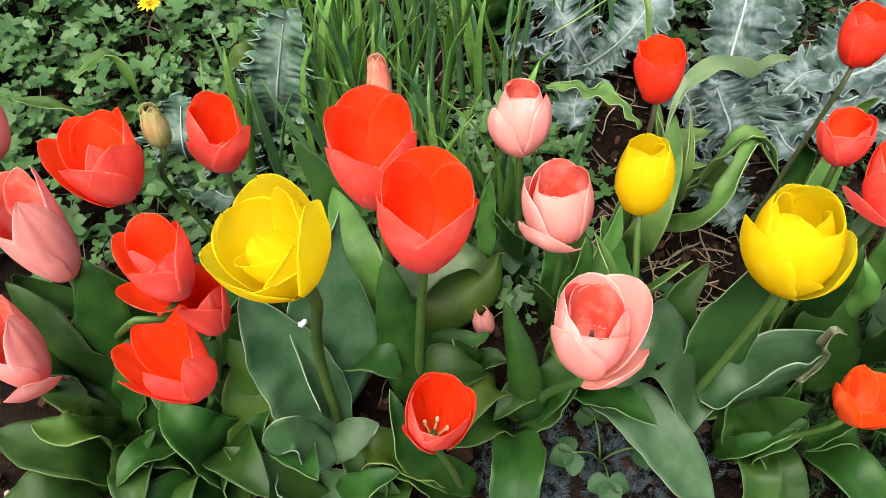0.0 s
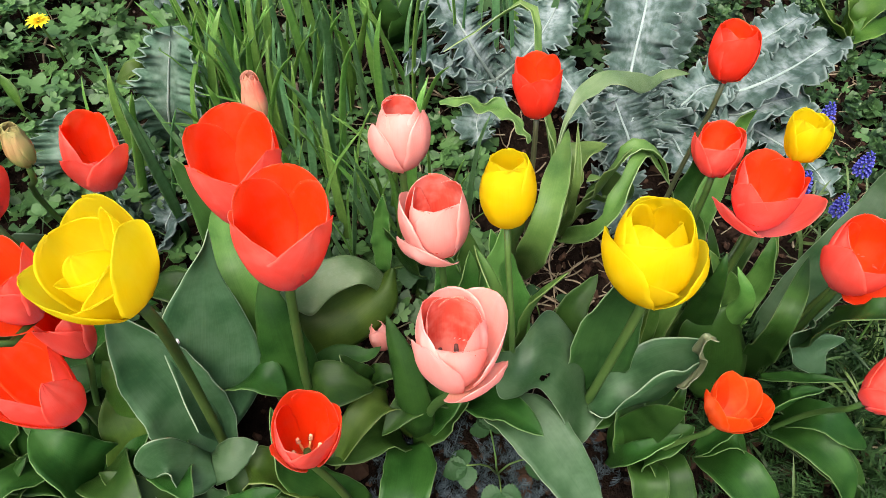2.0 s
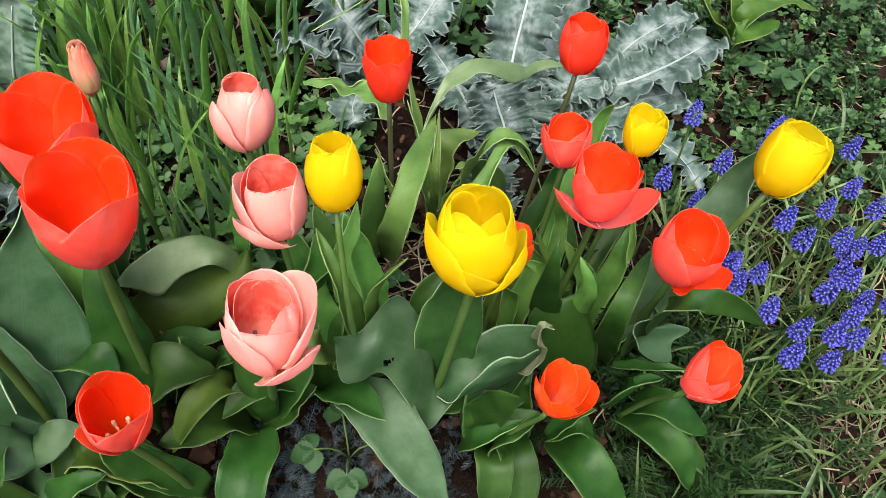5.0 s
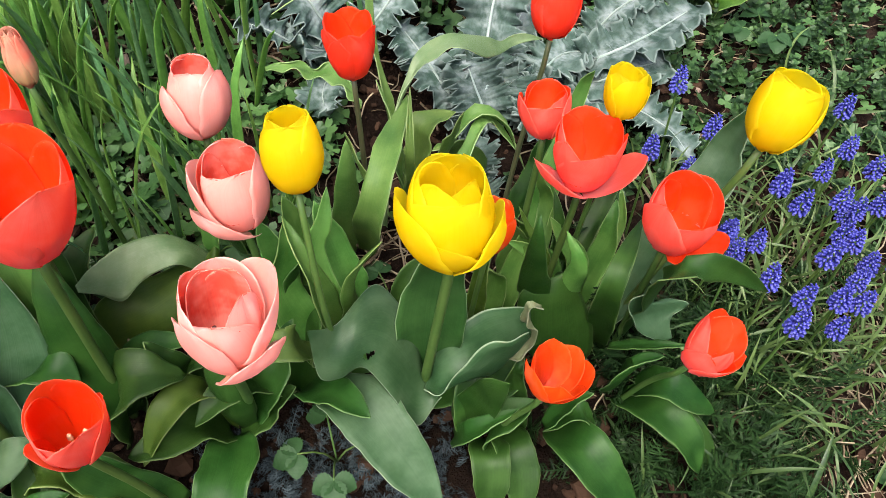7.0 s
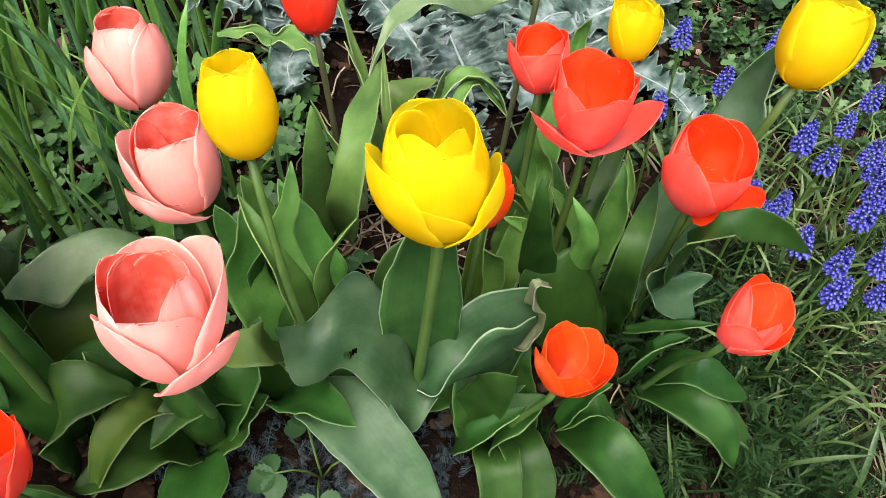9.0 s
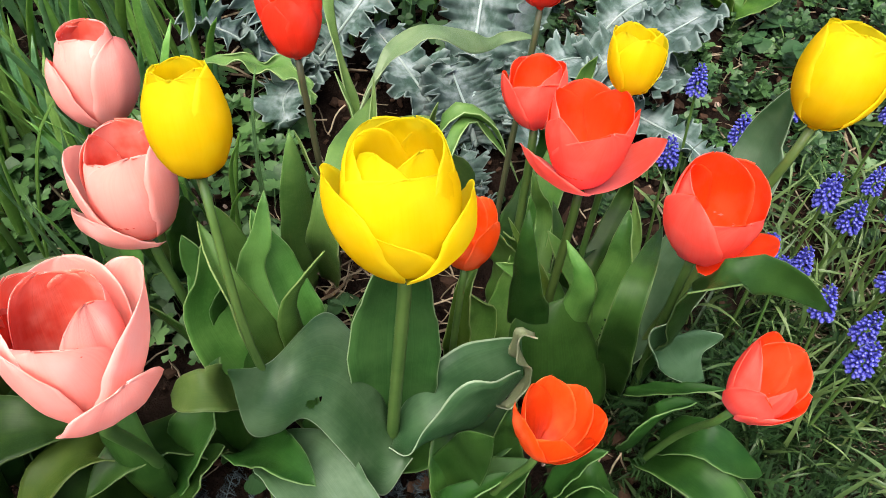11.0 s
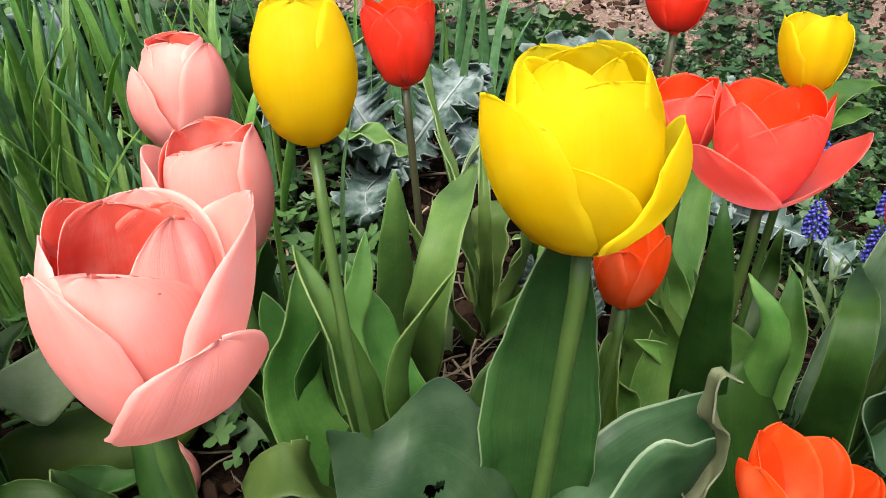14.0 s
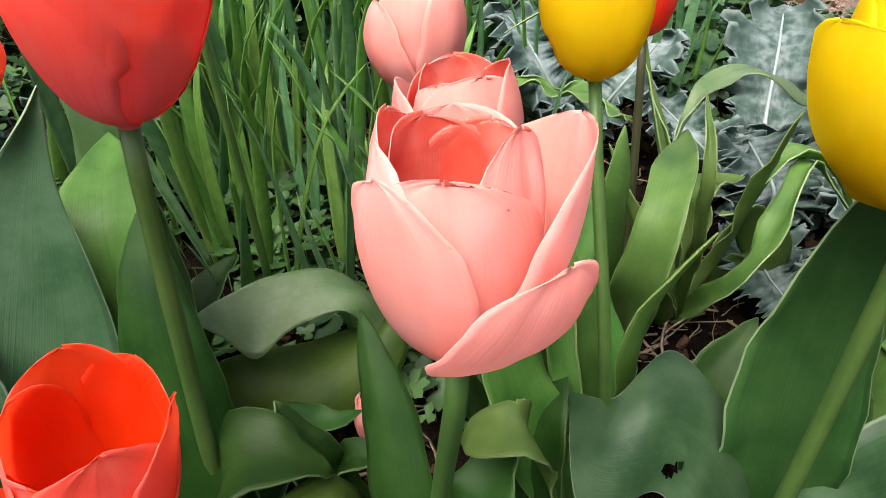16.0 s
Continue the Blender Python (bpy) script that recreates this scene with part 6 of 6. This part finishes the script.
poppy('silver-grey poppy rosette with crinkled lobed leaves', (0.350, 0.754, 0.054), [
    ([(0.350, 0.754, 0.054), (0.381, 0.855, 0.147), (0.395, 0.891, 0.190), (0.428, 0.989, 0.222)], 0.115, 0.20, 90),
    ([(0.350, 0.754, 0.054), (0.355, 0.727, 0.108), (0.347, 0.751, 0.129), (0.339, 0.794, 0.144)], 0.100, 0.25, None),
    ([(0.350, 0.754, 0.054), (0.312, 0.749, 0.121), (0.282, 0.803, 0.147), (0.251, 0.847, 0.172)], 0.090, 0.20, None),
    ([(0.370, 0.754, 0.054), (0.438, 0.910, 0.125), (0.479, 0.968, 0.158), (0.528, 1.042, 0.172)], 0.090, 0.20, None),
    ([(0.350, 0.754, 0.054), (0.417, 0.757, 0.091), (0.434, 0.712, 0.089), (0.469, 0.697, 0.069)], 0.080, 0.20, None),
    ([(0.330, 0.724, 0.054), (0.333, 0.684, 0.084), (0.327, 0.638, 0.077), (0.349, 0.605, 0.056)], 0.080, 0.20, None),
])
poppy('silver-grey poppy with broad frilled leaves', (0.517, 0.885, 0.044), [
    ([(0.517, 0.885, 0.044), (0.539, 0.824, 0.108), (0.614, 0.852, 0.118), (0.726, 0.933, 0.111)], 0.100, 0.30, None),
    ([(0.517, 0.885, 0.044), (0.531, 0.799, 0.085), (0.572, 0.804, 0.098), (0.654, 0.845, 0.079)], 0.090, 0.20, None),
    ([(0.517, 0.885, 0.044), (0.455, 0.785, 0.098), (0.423, 0.781, 0.124), (0.399, 0.796, 0.132)], 0.080, 0.20, None),
    ([(0.517, 0.885, 0.044), (0.577, 0.909, 0.117), (0.624, 0.933, 0.132), (0.688, 0.984, 0.128)], 0.080, 0.30, None),
    ([(0.517, 0.885, 0.044), (0.624, 0.760, 0.039), (0.647, 0.715, 0.036), (0.663, 0.686, 0.017)], 0.070, 0.20, None),
])
poppy('grey-green poppy among grass blades', (0.181, 0.872, 0.111), [
    ([(0.181, 0.872, 0.111), (0.129, 0.791, 0.176), (0.092, 0.781, 0.212), (0.048, 0.795, 0.223)], 0.090, 0.20, None),
    ([(0.181, 0.872, 0.111), (0.146, 0.855, 0.185), (0.122, 0.878, 0.224), (0.099, 0.937, 0.240)], 0.100, 0.20, None),
    ([(0.181, 0.872, 0.111), (0.219, 0.851, 0.169), (0.252, 0.878, 0.197), (0.282, 0.941, 0.203)], 0.090, 0.20, None),
    ([(0.181, 0.872, 0.111), (0.152, 0.776, 0.138), (0.144, 0.745, 0.134), (0.151, 0.727, 0.120)], 0.070, 0.20, None),
])
poppy('grey-green poppy with an upright serrated leaf', (-0.250, 0.691, 0.165), [
    ([(-0.250, 0.691, 0.165), (-0.225, 0.662, 0.254), (-0.211, 0.671, 0.303), (-0.196, 0.688, 0.353)], 0.085, 0.20, 90),
    ([(-0.250, 0.691, 0.165), (-0.261, 0.645, 0.208), (-0.281, 0.633, 0.230), (-0.299, 0.646, 0.246)], 0.070, 0.20, None),
], POPPY_GREEN)
poppy('dark grey-green poppy leaves low on the soil', (-0.346, 0.627, 0.172), [
    ([(-0.346, 0.627, 0.172), (-0.326, 0.595, 0.242), (-0.324, 0.608, 0.264), (-0.321, 0.629, 0.287)], 0.080, 0.20, 90),
    ([(-0.346, 0.627, 0.172), (-0.307, 0.576, 0.195), (-0.283, 0.556, 0.196), (-0.264, 0.558, 0.193)], 0.060, 0.20, None),
], POPPY_GREEN)
poppy('small silvery poppy leaves in shade', (-0.242, 0.572, 0.141), [
    ([(-0.242, 0.572, 0.141), (-0.228, 0.548, 0.183), (-0.225, 0.567, 0.186), (-0.219, 0.579, 0.187)], 0.050, 0.20, None),
    ([(-0.242, 0.572, 0.141), (-0.284, 0.602, 0.205), (-0.284, 0.608, 0.226), (-0.277, 0.623, 0.238)], 0.070, 0.20, None),
])
poppy('silvery frilled poppy leaves behind the grass', (-0.280, 1.000, 0.229), [
    ([(-0.280, 1.000, 0.229), (-0.215, 0.913, 0.269), (-0.196, 0.898, 0.273), (-0.175, 0.885, 0.256)], 0.090, 0.40, None),
    ([(-0.280, 1.000, 0.229), (-0.260, 0.957, 0.287), (-0.257, 0.890, 0.284), (-0.270, 0.876, 0.263)], 0.090, 0.30, None),
    ([(-0.280, 1.000, 0.229), (-0.212, 1.008, 0.286), (-0.194, 1.024, 0.296), (-0.176, 1.032, 0.294)], 0.090, 0.30, None),
])
poppy('pale silvery poppy leaf lying broad and flat', (0.399, 0.808, 0.054), [
    ([(0.363, 0.734, 0.067), (0.356, 0.737, 0.110), (0.365, 0.759, 0.127), (0.386, 0.813, 0.128)], 0.130, 0.10, 90),
    ([(0.399, 0.808, 0.054), (0.443, 0.751, 0.085), (0.488, 0.765, 0.088), (0.551, 0.791, 0.070)], 0.090, 0.15, None),
    ([(0.399, 0.808, 0.054), (0.449, 0.804, 0.103), (0.488, 0.834, 0.111), (0.544, 0.860, 0.094)], 0.090, 0.15, None),
])

# ---- grass-like clumps with long upright blades ----
def blade_mesh(k):
    r = np.random.RandomState(70 + k)
    lean, bend = r.uniform(0.04, 0.2), r.uniform(0.0, 0.35) ** 1.3
    pts = [(0, 0, 0), (lean * 0.35, 0.02, 0.4), (lean * 0.7 + bend * 0.15, 0.03, 0.75), (lean + bend * 0.55, 0.02, 1.0 - bend * 0.25)]
    g, nor = blade_grid(np.array(pts), 0.05, 11, 5, r.uniform(-50, 50), 0.35, 0.0, 1, "grass", k)
    return sheet("blade", g, nor, 0.0035, BLADE if k % 2 else BLADE_LIGHT, BLADE if k % 2 else BLADE_LIGHT)


BLADES = [blade_mesh(k) for k in range(12)]


def grass_clump(x, y, count, tall, spread, light=False):
    plant = new("grass_clump")
    plant.location = (x, y, float(ground_z(x, y)))
    tagged(plant, "clump of long narrow green blades growing from soil", "grass clump", "clumps of long blades")
    for _ in range(count):
        b = part("blade", BLADES[int(rng.choice([0, 4, 8])) if light and rng.rand() < 0.6 else rng.randint(0, 12)], plant)
        h = tall * rng.uniform(0.6, 1.1)
        b.matrix_basis = pose(rng.normal(0, spread), rng.normal(0, spread), -0.005, rng.normal(0, 6), rng.normal(0, 6), rng.uniform(0, 360)) @ Matrix.Diagonal((h, h * rng.uniform(0.75, 1.3), h, 1))


for k in range(28):
    gx = rng.uniform(-0.2, 0.09)
    gy = rng.uniform(0.52, 0.88) + 0.25 * max(0, gx + 0.1)
    grass_clump(gx, gy, 7, 0.2 + 0.05 * rng.rand(), 0.022, gx < -0.12)
for gx, gy in ((-0.24, 0.6), (0.2, 0.92), (0.3, 0.98), (0.14, 0.88), (0.24, 1.0), (-0.2, 0.95), (-0.1, 1.0), (0.0, 0.95)):
    grass_clump(gx, gy, 6, 0.24, 0.02, gx < -0.2)


# ---- grape hyacinths ----
def bell(seed):
    a = np.linspace(0, 2 * np.pi, 7)[:-1]
    rings = [(0.0, 0.25), (0.25, 0.85), (0.55, 1.0), (0.85, 0.72), (1.0, 0.5)]
    v = np.concatenate([np.stack([rr * 0.5 * np.cos(a), rr * 0.5 * np.sin(a), np.full(6, -zz * 1.25)], 1) for zz, rr in rings])
    f = [(i * 6 + j, i * 6 + (j + 1) % 6, (i + 1) * 6 + (j + 1) % 6, (i + 1) * 6 + j) for i in range(4) for j in range(6)]
    return v, f + [tuple(range(6))[::-1], tuple(24 + j for j in range(6))]


def hyacinth(seed, tall, lean):
    plant = new("grape_hyacinth")
    tagged(plant, "deep blue grape hyacinth spike on a thin green stem", "grape hyacinth", "grape hyacinths")
    r = np.random.RandomState(seed)
    top = np.array([lean, 0.3 * lean, tall])
    part("stem", tube("stem", [(0, 0, -0.02), top * (0.35, 0.35, 0.5), top], 0.0022, 0.0016, STEM, 6, 7), plant)
    pieces, uv = [], []
    ax = unit(top + np.array([lean * 0.6, 0, 0.0]))
    L = r.uniform(0.03, 0.038)
    rows = 13
    for i in range(rows):
        s = i / (rows - 1)
        rad = 0.0058 * (1 - 0.75 * s**2.0) + 0.0008
        size = 0.0052 * (1 - 0.5 * s) * r.uniform(0.92, 1.08)
        for j in range(max(3, int(9 - 4.5 * s))):
            ang = j * 6.283 / max(3, int(9 - 4.5 * s)) + i * 0.5 + r.uniform(-0.2, 0.2)
            droop = 1.25 - 1.1 * s
            m = euler_mats(np.array([0.0]), np.array([-(np.pi - 0.35 - droop * 0.9) + 0.5]), np.array([ang]))[0]
            bv, bf = bell(seed)
            c = top + ax * (L * (s - 0.35)) + np.array([np.cos(ang), np.sin(ang), 0]) * rad
            pieces.append((bv * size @ m.T + c, bf))
            uv += [(0.5, z) for z in (0.0, 0.25, 0.55, 0.85, 1.0) for _ in range(6)]
    v, f = join(pieces)
    part("flower_spike", mesh("flower_spike", v, f, [MUSCARI], uv), plant, "dense spike of deep blue bells")
    return plant


spikes = [hyacinth(k, 0.165 + 0.012 * k, 0.004 * (k - 1.5)) for k in range(4)]
HYACINTHS = [(-0.327, 0.165), (0.623, 0.718), (0.630, 0.628), (0.702, 0.674), (0.733, 0.711), (0.854, 0.696), (0.539, 0.593), (0.580, 0.572), (0.716, 0.579), (0.794, 0.600), (0.831, 0.624), (0.687, 0.544), (0.722, 0.543), (0.656, 0.493), (0.617, 0.501), (0.606, 0.449), (0.717, 0.462), (0.764, 0.482), (0.783, 0.475), (0.774, 0.538), (0.802, 0.544), (0.820, 0.537), (0.861, 0.595), (0.637, 0.405), (0.677, 0.416), (0.642, 0.372), (0.751, 0.433), (0.721, 0.400), (0.751, 0.407), (0.715, 0.378), (0.599, 0.481), (0.838, 0.526), (0.803, 0.457), (0.903, 0.590), (0.877, 0.504), (0.819, 0.439), (0.846, 0.410), (0.798, 0.381)]
used = set()
for k, (x, y) in enumerate(HYACINTHS):
    m = pose(x + 0.004, y, float(ground_z(x, y)) - 0.004, rng.normal(0, 2), rng.normal(0, 2), rng.uniform(0, 360)) @ Matrix.Scale(rng.uniform(0.9, 1.06), 4)
    if k % 4 not in used:
        used.add(k % 4)
        spikes[k % 4].matrix_basis = m
    else:
        ob = copy_thing(spikes[k % 4], m)

# thin leaves of the hyacinths, and verge grass
thin = [strip(b, w, k, 8, 0.05) for k, (b, w) in enumerate(((0.9, 0.016), (1.5, 0.018), (2.1, 0.013), (1.2, 0.02), (1.8, 0.015), (2.5, 0.012)))]
p = np.concatenate([on_ground(460, 0.58, 0.9, 0.38, 0.68), on_ground(130, 0.8, 1.2, 0.35, 0.9), on_ground(60, 0.58, 0.9, 0.2, 0.4)])
scatter("hyacinth_leaves", "thin arching grassy leaves under the grape hyacinths", "grass", thin, p, rng.uniform(0.06, 0.15, len(p)), lying(len(p), 0.3), THIN_LIGHT)
p = np.concatenate([on_ground(60, 0.45, 0.62, 0.22, 0.5), on_ground(60, 0.6, 0.9, 0.15, 0.35)])
scatter("verge_grass", "sparse dark grass blades on the verge soil", "grass", thin, p, rng.uniform(0.06, 0.14, len(p)), lying(len(p), 0.35), THIN)

# feathery yarrow-like foliage on the verge side
fronds = [frond(k) for k in range(6)]
p = np.concatenate([on_ground(260, 0.42, 0.72, 0.2, 0.5), on_ground(60, 0.36, 0.5, 0.3, 0.55), on_ground(90, 0.5, 0.8, 0.28, 0.5)])
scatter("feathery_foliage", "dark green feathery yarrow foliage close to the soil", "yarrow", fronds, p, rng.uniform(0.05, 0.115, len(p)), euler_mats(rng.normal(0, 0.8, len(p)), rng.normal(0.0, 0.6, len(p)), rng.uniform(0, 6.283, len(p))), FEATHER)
p = np.concatenate([on_ground(420, 0.04, 0.26, 0.2, 0.34), on_ground(90, 0.0, 0.1, 0.25, 0.34)])
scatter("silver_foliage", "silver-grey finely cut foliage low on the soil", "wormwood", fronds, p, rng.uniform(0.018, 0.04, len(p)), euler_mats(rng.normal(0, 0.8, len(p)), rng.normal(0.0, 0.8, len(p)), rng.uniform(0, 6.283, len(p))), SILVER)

# low weeds: lobed leaves on the bed's far side, chickweed and clover towards the path
five = [lobed(3, 0.6, 0.16, k) for k in range(5)] + [lobed(5, 0.45, 0.14, 20 + k) for k in range(4)]
p = np.concatenate([on_ground(2300, -0.85, -0.22, 0.5, 1.15), on_ground(170, -0.24, 0.15, 0.62, 1.1), on_ground(420, -0.15, 0.14, 0.46, 0.8)])
p[:, 2] += rng.uniform(0.008, 0.07, len(p)) * np.where(p[:, 0] < -0.2, 1.0, 0.5)
scatter("lobed_weeds", "dense mat of bright green lobed weed leaves", "weeds", five, p, rng.uniform(0.008, 0.02, len(p)), euler_mats(rng.normal(0, 0.35, len(p)), rng.normal(0, 0.35, len(p)), rng.uniform(0, 6.283, len(p))), WEED)
p = np.concatenate([on_ground(560, -0.3, 0.5, 0.95, 1.4), on_ground(260, 0.22, 0.5, 0.95, 1.35), on_ground(260, 0.7, 1.2, 1.2, 1.9), on_ground(300, -0.9, -0.1, 1.1, 1.9)])
p = clear_of(p, [(0.02, 0.25, 1.24, 1.6), (0.5, 0.75, 1.38, 1.9)])
p[:, 2] += rng.uniform(0.01, 0.06, len(p))
scatter("far_weeds", "dark green broad-lobed weeds at the bed's far edge", "weeds", five, p, rng.uniform(0.012, 0.03, len(p)), euler_mats(rng.normal(0, 0.35, len(p)), rng.normal(0, 0.35, len(p)), rng.uniform(0, 6.283, len(p))), WEED_DARK)
sprigs = [sprig(k, 3 + k % 3) for k in range(6)]
p = np.concatenate([on_ground(950, 0.52, 1.4, 0.66, 1.3), on_ground(320, 0.8, 1.7, 1.0, 2.0), on_ground(60, 0.38, 0.6, 0.95, 1.2), on_ground(60, 0.85, 1.3, 0.3, 0.7)])
p = clear_of(p, [(0.5, 0.72, 1.38, 2.1)])
p[:, 2] += 0.006
scatter("chickweed", "mat of small oval-leaved green weeds among straw", "weeds", sprigs, p, rng.uniform(0.008, 0.02, len(p)), lying(len(p), 0.3), WEED_DARK)
p = on_ground(420, 0.6, 1.5, 0.72, 1.35)
p[:, 2] += rng.uniform(0.01, 0.03, len(p))
scatter("light_weeds", "fresh green lobed leaves near the path", "weeds", five, p, rng.uniform(0.008, 0.018, len(p)), lying(len(p), 0.35), WEED)


# ---- strawberry-like plants with toothed leaflets ----
def toothed(seed):
    s = np.linspace(0, 1, 15)
    w = 0.42 * np.sin(np.pi * s**0.75) ** 0.7 * (1 + 0.16 * (np.arange(15) % 2)) + 0.01
    v = np.concatenate([np.stack([s, k * w, -0.3 * (s - 0.4) ** 2 + 0.25 * abs(k) * w + 0.02 * np.sin(s * 40)], 1) for k in (-1, -0.5, 0, 0.5, 1)])
    return v, [(k * 15 + i, k * 15 + i + 1, k * 15 + i + 16, k * 15 + i + 15) for k in range(4) for i in range(14)]


def strawberry(x, y, count, size, tall):
    plant = new("strawberry_plant")
    plant.location = (x, y, float(ground_z(x, y)))
    tagged(plant, "low plant with toothed dark green leaflets", "strawberry plant", "low toothed-leaved plants")
    for k in range(count):
        a = k * 6.283 / count + rng.uniform(-0.4, 0.4)
        tip = np.array([np.cos(a), np.sin(a), 0]) * tall * 0.8 + (0, 0, tall * rng.uniform(0.7, 1.1))
        st = part("stalk", tube("stalk", [(0, 0, -0.005), tip * (0.4, 0.4, 0.7), tip], 0.0012, 0.0009, STEM, 6, 5), plant)
        for j in (-1, 0, 1):
            v, f = spun(toothed(k), a + j * 1.25, 0.25, tip, size * (1.0 if j == 0 else 0.88))
            part("leaflet", mesh("leaflet", v, f, [TOOTHED]), st)


for x, y, n, s, h in ((0.008, 0.53, 4, 0.032, 0.05), (0.136, 0.305, 4, 0.028, 0.045), (-0.02, 0.62, 3, 0.03, 0.05), (0.02, 1.02, 5, 0.05, 0.09), (0.1, 1.12, 5, 0.05, 0.08), (-0.12, 1.08, 4, 0.05, 0.09), (0.9, 0.98, 4, 0.036, 0.06), (0.21, 0.49, 3, 0.025, 0.035), (0.84, 0.24, 4, 0.025, 0.03)):
    strawberry(x, y, n, s, h)


# ---- dandelion ----
def dandelion(x, y, tall):
    plant = new("dandelion")
    plant.location = (x, y, float(ground_z(x, y)))
    tagged(plant, "open yellow dandelion flower among weeds", "dandelion")
    part("stem", tube("stem", [(0, 0, -0.01), (0.004, -0.004, tall * 0.5), (0.0, -0.01, tall)], 0.0018, 0.0015, STEM, 6, 6), plant)
    pieces = []
    for ring, (count, size, tilt) in enumerate(((24, 0.0145, -0.2), (20, 0.011, -0.55), (14, 0.0078, -0.95))):
        for k in range(count):
            pieces.append(spun(oval(k, 0.13), k * 6.283 / count + ring * 0.3 + rng.uniform(-0.08, 0.08), tilt + rng.uniform(-0.12, 0.12), (0, -0.01, tall + 0.001 * ring), size))
    v, f = join(pieces)
    part("flower_head", mesh("flower_head", v, f, [DANDELION]), plant, "yellow many-rayed flower head")


dandelion(-0.386, 0.785, 0.1)


def fallen_petal(p, n):
    """A small ragged white petal lying against a leaf."""
    z = unit(np.array(n))
    x = unit(np.cross(z, (0.1, 0.2, 1.0)))
    y = np.cross(z, x)
    r = np.random.RandomState(3)
    a = np.linspace(0, 2 * np.pi, 18, endpoint=False)
    rad = 0.0052 * (0.75 + 0.25 * np.sin(a * 2 + 0.5)) * r.uniform(0.7, 1.1, 18)
    rim = [x * q * np.cos(b) + y * 1.2 * q * np.sin(b) + z * r.uniform(0.0, 0.0012) for q, b in zip(rad, a)]
    v = np.array([z * 0.0016, *rim, *(c - z * 0.0012 for c in rim)])
    f = [(0, 1 + i, 1 + (i + 1) % 18) for i in range(18)] + [(1 + i, 19 + i, 19 + (i + 1) % 18, 1 + (i + 1) % 18) for i in range(18)]
    ob = new("fallen_petal", mesh("fallen_petal", v, f, [WHITE]))
    ob.location = np.array(p) + z * 0.0012
    tagged(ob, "tiny ragged white petal stuck to a tulip leaf", "petal")


fallen_petal((-0.151, 0.335, 0.272), (0.26, -0.9, 0.35))
